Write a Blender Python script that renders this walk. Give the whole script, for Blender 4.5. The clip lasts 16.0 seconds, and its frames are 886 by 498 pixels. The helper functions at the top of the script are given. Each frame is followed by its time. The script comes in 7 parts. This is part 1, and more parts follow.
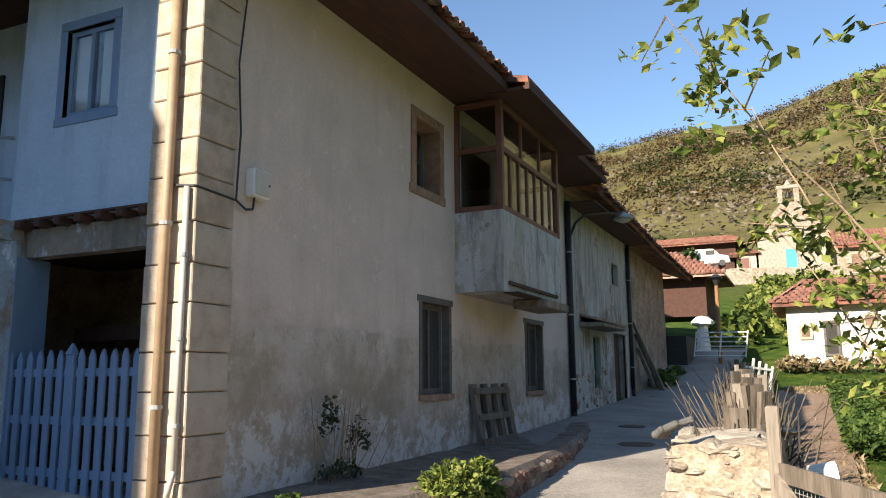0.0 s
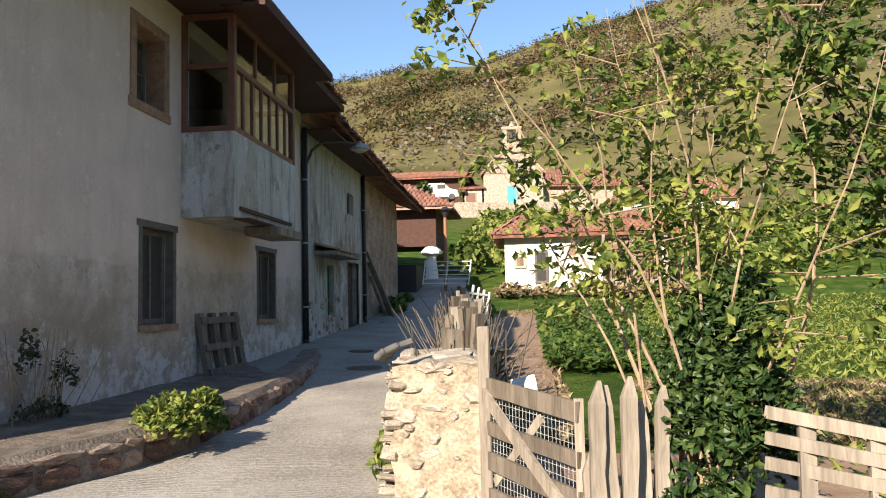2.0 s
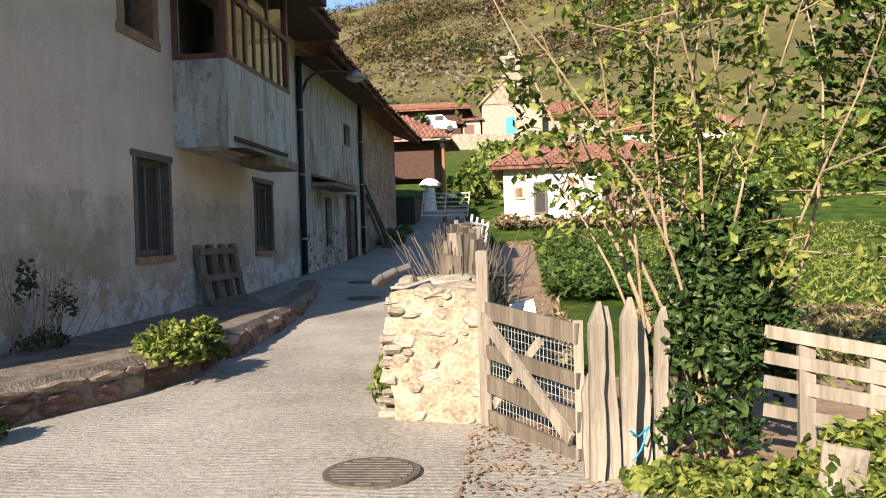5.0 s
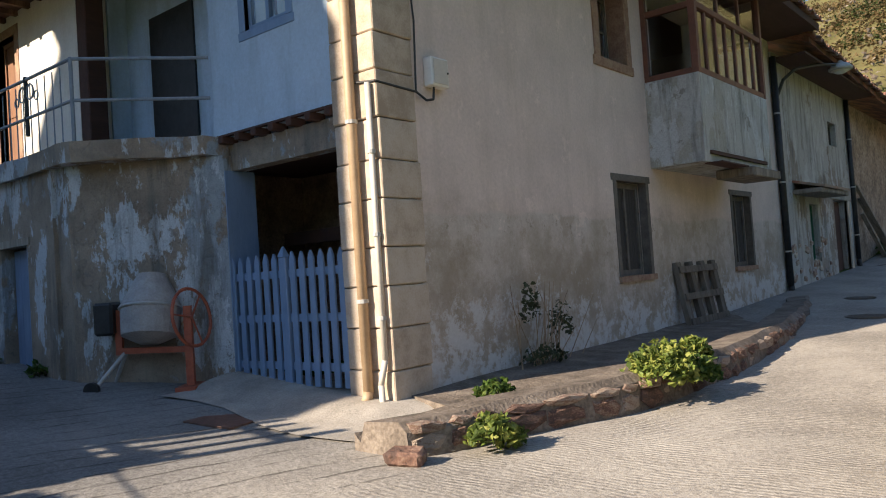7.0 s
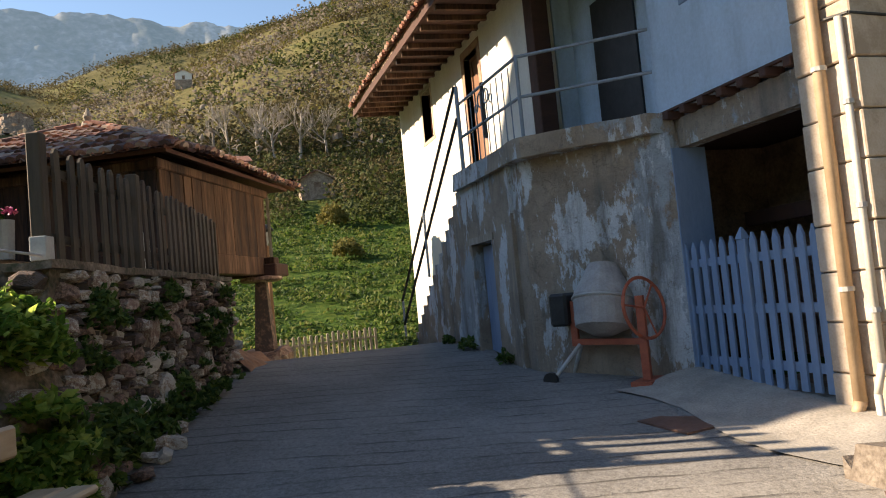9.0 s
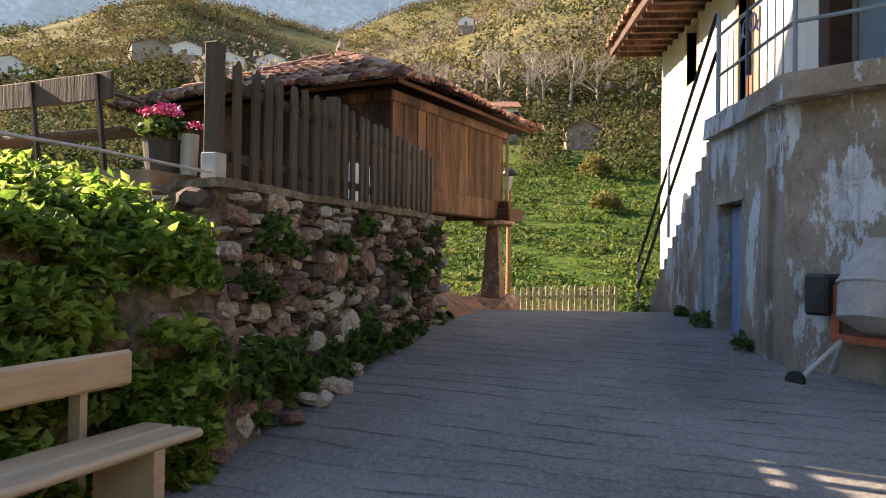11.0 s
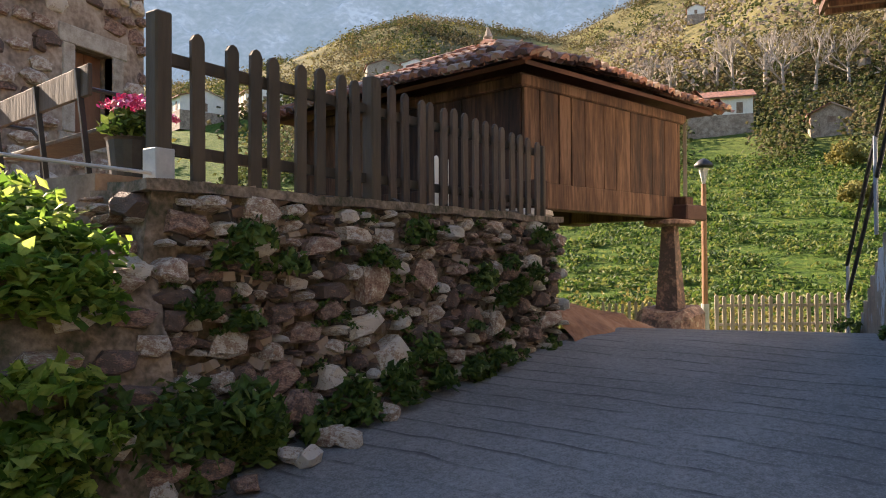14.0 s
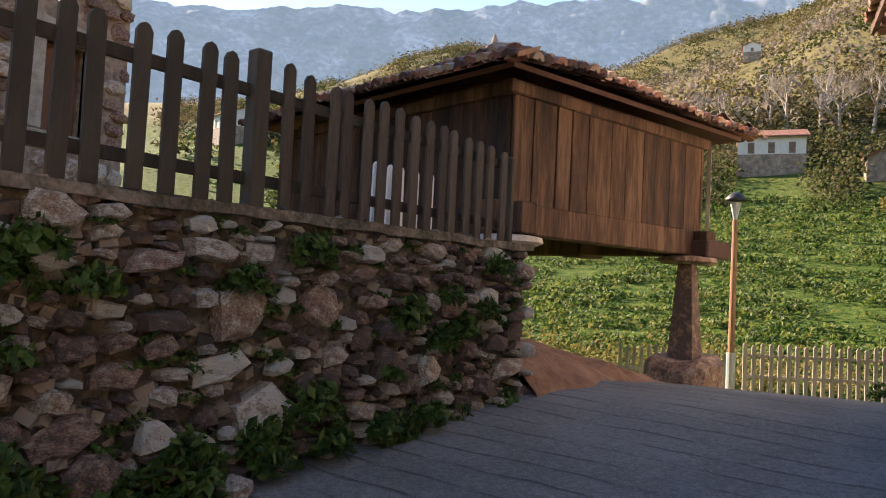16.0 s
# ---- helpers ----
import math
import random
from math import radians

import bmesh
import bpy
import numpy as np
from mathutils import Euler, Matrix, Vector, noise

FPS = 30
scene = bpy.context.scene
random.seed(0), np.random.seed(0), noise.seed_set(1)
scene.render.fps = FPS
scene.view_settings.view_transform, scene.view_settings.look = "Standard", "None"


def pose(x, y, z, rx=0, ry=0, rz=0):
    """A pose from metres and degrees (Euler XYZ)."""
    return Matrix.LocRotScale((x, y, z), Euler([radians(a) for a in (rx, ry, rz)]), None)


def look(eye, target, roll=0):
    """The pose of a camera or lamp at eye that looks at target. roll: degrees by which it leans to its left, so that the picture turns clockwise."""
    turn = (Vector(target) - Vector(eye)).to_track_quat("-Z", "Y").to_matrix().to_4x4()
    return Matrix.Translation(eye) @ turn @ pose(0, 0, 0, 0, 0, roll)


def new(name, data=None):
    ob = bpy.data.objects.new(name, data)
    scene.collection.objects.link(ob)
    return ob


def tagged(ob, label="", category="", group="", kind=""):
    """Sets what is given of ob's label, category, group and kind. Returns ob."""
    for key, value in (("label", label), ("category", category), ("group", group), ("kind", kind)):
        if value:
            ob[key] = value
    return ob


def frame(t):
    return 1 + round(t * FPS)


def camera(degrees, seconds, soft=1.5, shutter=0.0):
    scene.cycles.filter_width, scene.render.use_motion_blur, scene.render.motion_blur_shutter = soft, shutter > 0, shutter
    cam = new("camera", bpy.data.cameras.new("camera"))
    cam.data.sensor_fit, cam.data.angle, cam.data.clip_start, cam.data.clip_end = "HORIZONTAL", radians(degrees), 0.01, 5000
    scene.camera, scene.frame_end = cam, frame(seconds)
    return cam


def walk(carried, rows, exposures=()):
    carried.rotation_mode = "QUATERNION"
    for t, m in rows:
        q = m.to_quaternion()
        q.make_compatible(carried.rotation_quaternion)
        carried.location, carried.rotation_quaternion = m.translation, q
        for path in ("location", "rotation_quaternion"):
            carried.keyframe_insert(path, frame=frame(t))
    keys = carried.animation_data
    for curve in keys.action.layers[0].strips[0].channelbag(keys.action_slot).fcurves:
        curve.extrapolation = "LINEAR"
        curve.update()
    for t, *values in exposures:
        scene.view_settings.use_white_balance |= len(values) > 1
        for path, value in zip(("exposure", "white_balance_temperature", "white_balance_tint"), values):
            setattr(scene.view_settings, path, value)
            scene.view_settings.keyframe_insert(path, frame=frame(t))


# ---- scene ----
import collections

cam = camera(59.6, 16.0, 1.05)
PATH = [
    (0, (-0.12, 0.472, 1.632), (-0.958, 2.258, 1.961), -0.4),
    (0.5, (-0.135, 0.442, 1.635), (-0.8, 2.306, 1.928), -0.2),
    (1, (-0.105, 0.477, 1.623), (-0.534, 2.416, 1.855), -0.8),
    (1.5, (-0.084, 0.498, 1.618), (-0.357, 2.469, 1.827), -1.0),
    (2, (-0.075, 0.615, 1.605), (-0.28, 2.6, 1.744), -1.3),
    (2.5, (-0.068, 0.631, 1.577), (-0.268, 2.621, 1.594), -1.7),
    (3, (-0.061, 0.657, 1.567), (-0.264, 2.646, 1.521), -1.7),
    (5.3, (-0.08, 0.702, 1.535), (-0.289, 2.691, 1.503), -1.8),
    (5.5, (-0.077, 0.644, 1.568), (-0.39, 2.619, 1.536), -2.4),
    (6, (-0.158, 0.59, 1.576), (-0.745, 2.502, 1.584), -2.3),
    (6.5, (-0.213, 0.598, 1.576), (-1.15, 2.365, 1.574), -3.3),
    (7, (-0.292, 0.734, 1.58), (-1.563, 2.276, 1.647), -3.9),
    (7.5, (-0.303, 0.864, 1.622), (-1.77, 2.22, 1.694), -2.9),
    (8, (-0.452, 1.009, 1.59), (-2.049, 2.211, 1.669), -2.2),
    (8.5, (-0.653, 1.121, 1.626), (-2.413, 2.067, 1.683), -4.1),
    (9, (-0.821, 1.304, 1.61), (-2.73, 1.885, 1.734), -5.4),
    (9.5, (-0.974, 1.543, 1.581), (-2.935, 1.901, 1.736), -3.5),
    (9.7, (-1.067, 1.613, 1.579), (-3.041, 1.901, 1.728), -2.4),
    (11.8, (-2.376, 2.383, 1.637), (-4.351, 2.069, 1.684), -2.0),
    (12, (-2.474, 2.485, 1.616), (-4.438, 2.115, 1.692), -3.0),
    (12.5, (-2.747, 2.742, 1.642), (-4.68, 2.23, 1.681), -0.7),
    (13, (-3.132, 2.872, 1.662), (-5.063, 2.359, 1.758), 1.6),
    (13.5, (-3.457, 3.061, 1.676), (-5.373, 2.499, 1.79), -1.9),
    (14, (-3.825, 3.294, 1.693), (-5.71, 2.629, 1.727), -0.3),
    (14.5, (-4.292, 3.355, 1.702), (-6.188, 2.72, 1.716), 2.7),
    (15, (-4.714, 3.49, 1.725), (-6.596, 2.832, 1.883), -0.7),
    (15.5, (-5.104, 3.664, 1.741), (-6.951, 2.902, 1.829), 0.2),
    (16, (-5.585, 3.681, 1.754), (-7.428, 2.912, 1.853), 2.9),
]
walk(cam, [(t, look(eye, target, roll)) for t, eye, target, roll in PATH],
     exposures=[(0.0, 1.15, 6600, 10), (1.5, 1.14, 6600, 10), (3.0, 1.15, 6800, 10), (6.0, 1.2, 6700, 10), (7.5, 1.15, 6900, 12), (8.5, 1.05, 7100, 12), (9.5, 1.8, 7900, 14), (12.0, 2.12, 7900, 18), (14.4, 2.1, 7500, 20), (15.0, 2.2, 7500, 21), (16.0, 1.95, 7500, 21)])

# ---- light ----
SUN_AZ, SUN_EL = 20.0, 27.0          # degrees: light heads this far east of +y, from this height
world = bpy.data.worlds.new("world")
scene.world = world
world.use_nodes = True
wn, wl = world.node_tree.nodes, world.node_tree.links
sky = wn.new("ShaderNodeTexSky")
sky.sky_type = "NISHITA"
sky.sun_disc = False
sky.sun_elevation = radians(SUN_EL)
sky.sun_rotation = radians(180 + SUN_AZ)
sky.air_density, sky.dust_density, sky.ozone_density = 1.0, 0.05, 3.2
wl.new(sky.outputs[0], wn["Background"].inputs[0])
wn["Background"].inputs[1].default_value = 0.095
sun = new("sun", bpy.data.lights.new("sun", "SUN"))
sun.data.energy, sun.data.angle, sun.data.color = 5.0, radians(0.53), (1.0, 0.88, 0.73)
sx, sy = math.sin(radians(SUN_AZ)), math.cos(radians(SUN_AZ))
sun.matrix_world = look((-60 * sx, -60 * sy, 60 * math.tan(radians(SUN_EL))), (0, 0, 0))


# ---- materials ----
def material(name, colours, scale=3.0, rough=0.85, bump=0.3, fine=40.0, metal=0.0, stretch=(1, 1, 1), object_random=0.0,
             island=0.0, detail=6.0, emit=None, translucent=0.0, fine_mix=0.35):
    """Two scales of noise through a ramp of colours, with bump from both. stretch scales the pattern along x, y, z."""
    m = bpy.data.materials.new(name)
    m.use_nodes = True
    n, l = m.node_tree.nodes, m.node_tree.links
    b = n["Principled BSDF"]
    co = n.new("ShaderNodeTexCoord")
    mp = n.new("ShaderNodeMapping")
    mp.inputs["Scale"].default_value = stretch
    l.new(co.outputs["Object"], mp.inputs[0])
    big = n.new("ShaderNodeTexNoise")
    big.inputs["Scale"].default_value, big.inputs["Detail"].default_value, big.inputs["Roughness"].default_value = scale, detail, 0.62
    small = n.new("ShaderNodeTexNoise")
    small.inputs["Scale"].default_value, small.inputs["Detail"].default_value = fine, 4
    l.new(mp.outputs[0], big.inputs[0])
    l.new(mp.outputs[0], small.inputs[0])
    mix = n.new("ShaderNodeMath")
    mix.operation = "MULTIPLY_ADD"
    l.new(small.outputs[0], mix.inputs[0])
    mix.inputs[1].default_value = fine_mix
    off = n.new("ShaderNodeMath")
    off.operation = "ADD"
    l.new(big.outputs[0], off.inputs[0])
    off.inputs[1].default_value = -0.5 * fine_mix
    l.new(off.outputs[0], mix.inputs[2])
    fac = mix.outputs[0]
    if object_random or island:
        src = n.new("ShaderNodeObjectInfo").outputs["Random"] if object_random else n.new("ShaderNodeNewGeometry").outputs["Random Per Island"]
        rnd = n.new("ShaderNodeMath")
        rnd.operation = "MULTIPLY_ADD"
        l.new(src, rnd.inputs[0])
        k = object_random or island
        rnd.inputs[1].default_value = k
        sub = n.new("ShaderNodeMath")
        sub.operation = "ADD"
        l.new(fac, sub.inputs[0])
        sub.inputs[1].default_value = -0.5 * k
        l.new(sub.outputs[0], rnd.inputs[2])
        fac = rnd.outputs[0]
    ramp = n.new("ShaderNodeValToRGB")
    e = ramp.color_ramp.elements
    lo, hi = 0.3, 0.7
    for i, c in enumerate(colours):
        pos = lo + (hi - lo) * i / max(1, len(colours) - 1)
        el = e[i] if i < 2 else e.new(pos)
        el.position = pos
        el.color = (*c, 1)
    l.new(fac, ramp.inputs[0])
    l.new(ramp.outputs[0], b.inputs["Base Color"])
    b.inputs["Roughness"].default_value = rough
    b.inputs["Metallic"].default_value = metal
    if bump:
        bp = n.new("ShaderNodeBump")
        bp.inputs["Strength"].default_value = bump
        bp.inputs["Distance"].default_value = 0.03
        l.new(fac, bp.inputs["Height"])
        l.new(bp.outputs[0], b.inputs["Normal"])
    if translucent:
        b.inputs["Specular IOR Level"].default_value = 0.25
        tr = n.new("ShaderNodeBsdfTranslucent")
        l.new(ramp.outputs[0], tr.inputs[0])
        ms = n.new("ShaderNodeMixShader")
        ms.inputs[0].default_value = translucent
        l.new(b.outputs[0], ms.inputs[1])
        l.new(tr.outputs[0], ms.inputs[2])
        l.new(ms.outputs[0], n["Material Output"].inputs[0])
    if emit:
        b.inputs["Emission Color"].default_value = (*emit[:3], 1)
        b.inputs["Emission Strength"].default_value = emit[3]
    return m


def plaster(name, top, stain, bare, low, high, rag=0.9, mottle=1.4, dado=None):
    """Old lime plaster that has come away near the ground: bare masonry below, stained render above, over world height."""
    m = bpy.data.materials.new(name)
    m.use_nodes = True
    n, l = m.node_tree.nodes, m.node_tree.links
    b = n["Principled BSDF"]
    co = n.new("ShaderNodeTexCoord")
    geo = n.new("ShaderNodeNewGeometry")
    sep = n.new("ShaderNodeSeparateXYZ")
    l.new(geo.outputs["Position"], sep.inputs[0])

    def noise_node(s, d=6, r=0.65, vec=None):
        t = n.new("ShaderNodeTexNoise")
        t.inputs["Scale"].default_value, t.inputs["Detail"].default_value, t.inputs["Roughness"].default_value = s, d, r
        l.new(vec or geo.outputs["Position"], t.inputs[0])
        return t.outputs[0]

    def maths(op, a, c, d=None):
        t = n.new("ShaderNodeMath")
        t.operation = op
        for i, v in enumerate((a, c, d)):
            if v is None:
                continue
            if isinstance(v, (int, float)):
                t.inputs[i].default_value = v
            else:
                l.new(v, t.inputs[i])
        return t.outputs[0]

    def ramped(f, p0, p1):
        t = n.new("ShaderNodeMapRange")
        t.inputs["From Min"].default_value, t.inputs["From Max"].default_value = p0, p1
        l.new(f, t.inputs["Value"])
        return t.outputs[0]

    def colour_mix(f, a, c):
        t = n.new("ShaderNodeMix")
        t.data_type = "RGBA"
        l.new(f, t.inputs["Factor"])
        for i, v in (("A", a), ("B", c)):
            socket = [k for k in t.inputs if k.name == i and k.type == "RGBA"][0]
            if isinstance(v, tuple):
                socket.default_value = (*v, 1)
            else:
                l.new(v, socket)
        return [k for k in t.outputs if k.type == "RGBA"][0]

    streak = n.new("ShaderNodeMapping")
    streak.inputs["Scale"].default_value = (2.2, 2.2, 0.35)
    l.new(geo.outputs["Position"], streak.inputs[0])
    blotch = noise_node(mottle)
    fine = noise_node(22, 5)
    runs = noise_node(1.6, 5, 0.6, streak.outputs[0])
    edge = maths("ADD", sep.outputs["Z"], maths("MULTIPLY", maths("SUBTRACT", noise_node(0.9, 7, 0.68), 0.5), rag * 4))
    worn = ramped(edge, high, low)                      # 1 near the ground
    gone = ramped(maths("ADD", edge, maths("MULTIPLY", maths("SUBTRACT", fine, 0.5), 0.6)), low * 0.85, low * 0.85 - 0.2)
    c = colour_mix(ramped(blotch, 0.35, 0.7), top, tuple(0.86 * v for v in top))
    c = colour_mix(maths("MULTIPLY", ramped(runs, 0.5, 0.78), 0.3 if dado else 0.55), c, stain)
    if dado:
        below = ramped(maths("ADD", sep.outputs["Z"], maths("MULTIPLY", maths("SUBTRACT", noise_node(0.7, 5), 0.5), 0.5)), dado, dado - 0.05)
        c = colour_mix(maths("MULTIPLY", below, 0.4), c, tuple(0.84 * v for v in (top[1], top[1], top[2])))
        c = colour_mix(maths("MULTIPLY", maths("MULTIPLY", below, ramped(noise_node(0.75, 9, 0.7), 0.49, 0.62)), 0.5), c, stain)
        c = colour_mix(maths("MULTIPLY", maths("MULTIPLY", below, ramped(noise_node(1.9, 10, 0.75), 0.51, 0.59)), 0.5), c, (0.33, 0.24, 0.165))
        c = colour_mix(maths("MULTIPLY", maths("MULTIPLY", below, ramped(noise_node(4.5, 8, 0.75), 0.60, 0.64)), 0.6), c, (0.14, 0.115, 0.09))
        c = colour_mix(maths("MULTIPLY", ramped(noise_node(2.3, 10, 0.75), 0.6, 0.63), 0.35), c, tuple(min(1.0, 1.25 * v) for v in top))
    c = colour_mix(maths("MULTIPLY", worn, ramped(noise_node(1.3, 10, 0.74), 0.36, 0.58)), c, stain)
    c = colour_mix(maths("MULTIPLY", gone, ramped(noise_node(3.1, 8, 0.72), 0.46, 0.53)), c, bare)
    c = colour_mix(maths("MULTIPLY", ramped(fine, 0.35, 0.75), 0.22), c, tuple(0.55 * v for v in stain))
    l.new(c, b.inputs["Base Color"])
    b.inputs["Roughness"].default_value = 0.92
    bp = n.new("ShaderNodeBump")
    bp.inputs["Strength"].default_value, bp.inputs["Distance"].default_value = 0.45, 0.03
    h = maths("ADD", maths("MULTIPLY", fine, 0.5), maths("MULTIPLY", gone, -0.8))
    l.new(maths("ADD", h, maths("MULTIPLY", noise_node(6, 5), 0.6)), bp.inputs["Height"])
    l.new(bp.outputs[0], b.inputs["Normal"])
    return m


def flaking_render(name, under=(0.37, 0.295, 0.225), deep=(0.22, 0.175, 0.135), limewash=(0.33, 0.37, 0.40), fresh=(0.58, 0.63, 0.665), cover=0.53):
    """Tan undercoat under pale blue limewash that comes off in sharp flakes, with dark rain streaks."""
    m = bpy.data.materials.new(name)
    m.use_nodes = True
    n, l = m.node_tree.nodes, m.node_tree.links
    b = n["Principled BSDF"]
    geo = n.new("ShaderNodeNewGeometry")

    def nz(s_, d, r, stretch=(1, 1, 1)):
        mp = n.new("ShaderNodeMapping")
        mp.inputs["Scale"].default_value = stretch
        l.new(geo.outputs["Position"], mp.inputs[0])
        t = n.new("ShaderNodeTexNoise")
        t.inputs["Scale"].default_value, t.inputs["Detail"].default_value, t.inputs["Roughness"].default_value = s_, d, r
        l.new(mp.outputs[0], t.inputs[0])
        return t.outputs[0]

    def mask(f, a, c, k=1.0):
        t = n.new("ShaderNodeMapRange")
        t.inputs["From Min"].default_value, t.inputs["From Max"].default_value, t.inputs["To Max"].default_value = a, c, k
        l.new(f, t.inputs["Value"])
        return t.outputs[0]

    def mix(f, a, c):
        t = n.new("ShaderNodeMix")
        t.data_type = "RGBA"
        l.new(f, t.inputs["Factor"])
        for i, v in (("A", a), ("B", c)):
            socket = [k for k in t.inputs if k.name == i and k.type == "RGBA"][0]
            if isinstance(v, tuple):
                socket.default_value = (*v, 1)
            else:
                l.new(v, socket)
        return [k for k in t.outputs if k.type == "RGBA"][0]

    coat = mask(nz(0.62, 9, 0.66, (1, 1, 0.6)), cover, cover + 0.025)
    flake = mask(nz(2.6, 9, 0.7), 0.46, 0.50)
    c = mix(mask(nz(1.7, 7, 0.65), 0.35, 0.68), under, deep)
    c = mix(coat, c, limewash)
    c = mix(mask(nz(1.3, 10, 0.72, (1.5, 1.5, 0.6)), 0.535, 0.56, 0.85), c, fresh)
    c = mix(mask(nz(1.5, 8, 0.7, (2.4, 2.4, 0.28)), 0.51, 0.68, 0.8), c, (0.13, 0.125, 0.11))
    c = mix(mask(nz(3.6, 9, 0.74), 0.60, 0.64, 0.7), c, (0.20, 0.17, 0.14))
    c = mix(mask(nz(45, 4, 0.6), 0.4, 0.75, 0.3), c, (0.12, 0.11, 0.095))
    l.new(c, b.inputs["Base Color"])
    b.inputs["Roughness"].default_value = 0.93
    add = n.new("ShaderNodeMath")
    add.operation = "ADD"
    l.new(coat, add.inputs[0])
    l.new(flake, add.inputs[1])
    add2 = n.new("ShaderNodeMath")
    add2.operation = "ADD"
    l.new(add.outputs[0], add2.inputs[0])
    l.new(nz(30, 5, 0.65), add2.inputs[1])
    bp = n.new("ShaderNodeBump")
    bp.inputs["Strength"].default_value, bp.inputs["Distance"].default_value = 0.6, 0.02
    l.new(add2.outputs[0], bp.inputs["Height"])
    l.new(bp.outputs[0], b.inputs["Normal"])
    return m


M_WALL = plaster("cream plaster", (0.73, 0.605, 0.535), (0.36, 0.295, 0.22), (0.60, 0.58, 0.55), 1.5, 2.6, dado=2.3)
M_WALL2 = flaking_render("peeling grey render", (0.40, 0.35, 0.29), (0.25, 0.19, 0.15), (0.50, 0.48, 0.44), (0.62, 0.61, 0.58), 0.44)
M_BAY = flaking_render("weathered bay render", (0.47, 0.45, 0.39), (0.38, 0.36, 0.31), (0.50, 0.50, 0.47), (0.62, 0.64, 0.64), 0.46)
M_BLUE = plaster("pale blue limewash", (0.50, 0.62, 0.74), (0.26, 0.31, 0.37), (0.5, 0.45, 0.4), 0.2, 1.0)
M_WHITE = plaster("white limewash", (0.80, 0.76, 0.68), (0.62, 0.55, 0.46), (0.5, 0.42, 0.34), 0.6, 1.6)
M_TERR = flaking_render("flaking blue-grey render")
M_STONEWALL = material("rubble wall mortar", [(0.05, 0.05, 0.022), (0.16, 0.115, 0.08), (0.31, 0.235, 0.175)], 4, bump=0.9, fine=25, fine_mix=0.6)
M_STONE = material("field stone", [(0.12, 0.08, 0.064), (0.24, 0.135, 0.10), (0.32, 0.20, 0.145), (0.38, 0.285, 0.21), (0.58, 0.51, 0.43)], 5, bump=0.9, fine=22, fine_mix=0.6, object_random=0.62)
M_KERBSTONE = material("dull red kerb stone", [(0.085, 0.05, 0.038), (0.16, 0.085, 0.06), (0.25, 0.16, 0.115), (0.34, 0.27, 0.21)], 5, bump=0.9, fine=22, fine_mix=0.6, object_random=0.5)
M_PALESTONE = material("pale limestone", [(0.22, 0.18, 0.135), (0.37, 0.315, 0.25), (0.50, 0.45, 0.37)], 5, bump=0.7, fine=35, object_random=0.25)
M_RUBBLE = material("rubble stone house wall", [(0.16, 0.12, 0.09), (0.30, 0.22, 0.16), (0.44, 0.35, 0.27)], 1.6, bump=0.9, fine=9, fine_mix=0.8)
M_TILE_BED = material("roof boarding", [(0.09, 0.04, 0.03), (0.16, 0.07, 0.045)], 3)
M_WALKSOIL = material("grey trodden dirt", [(0.075, 0.06, 0.045), (0.15, 0.12, 0.095), (0.24, 0.20, 0.16)], 3, bump=0.8, fine=30, fine_mix=0.6)
# Leaf colours raised so the bank looks sunlit where little sun reaches it.
M_NETTLE = material("sunlit nettle leaf", [(0.08, 0.16, 0.022), (0.20, 0.31, 0.05), (0.38, 0.45, 0.10)], 4, rough=0.5, bump=0, island=0.7, translucent=0.68)
M_QUOIN = material("sandstone quoin", [(0.36, 0.28, 0.205), (0.47, 0.38, 0.29), (0.53, 0.45, 0.36)], 4, bump=0.35, fine=45, object_random=0.25)
M_SURROUND = material("red sandstone surround", [(0.21, 0.115, 0.078), (0.30, 0.185, 0.125), (0.38, 0.265, 0.175)], 5, bump=0.3)
M_CONC2 = material("smooth concrete", [(0.24, 0.22, 0.19), (0.33, 0.30, 0.26), (0.42, 0.38, 0.33)], 2, bump=0.4, fine=45, fine_mix=0.6)
M_TILE = material("clay roof tile", [(0.10, 0.05, 0.038), (0.22, 0.085, 0.055), (0.31, 0.13, 0.08), (0.37, 0.19, 0.125), (0.38, 0.27, 0.20)], 2.2, bump=0.5, fine=30, island=0.65)
M_TILE_FAR = material("weathered red tile", [(0.19, 0.085, 0.06), (0.27, 0.12, 0.08), (0.34, 0.18, 0.125)], 1.2, bump=0.4, fine=30, island=0.25)
M_WOOD_DK = material("dark red-brown timber", [(0.055, 0.025, 0.018), (0.09, 0.04, 0.028)], 6, bump=0.3, stretch=(1, 0.2, 1))
M_WOOD_BR = material("weathered chestnut boards", [(0.014, 0.006, 0.004), (0.046, 0.019, 0.010), (0.086, 0.038, 0.019), (0.17, 0.088, 0.05)], 2.6, bump=0.6, fine=22, fine_mix=0.45, stretch=(1, 1, 0.13), object_random=0.2)
M_WOOD_GR = material("silvery weathered wood", [(0.15, 0.125, 0.095), (0.26, 0.22, 0.175), (0.38, 0.33, 0.27)], 8, bump=0.6, fine=50, stretch=(1, 1, 0.1), object_random=0.2)
M_WOOD_FENCE = material("dark stained fence wood", [(0.045, 0.035, 0.025), (0.085, 0.062, 0.04)], 8, bump=0.4, stretch=(1, 1, 0.12), object_random=0.25)
M_WOOD_PINE = material("varnished pine", [(0.36, 0.24, 0.14), (0.48, 0.34, 0.21), (0.56, 0.42, 0.28)], 4, rough=0.5, bump=0.15, stretch=(0.15, 1, 1))
M_BLUEPAINT = material("blue-grey paint", [(0.15, 0.23, 0.35), (0.20, 0.29, 0.43)], 6, rough=0.6, bump=0.25, stretch=(1, 1, 0.3))
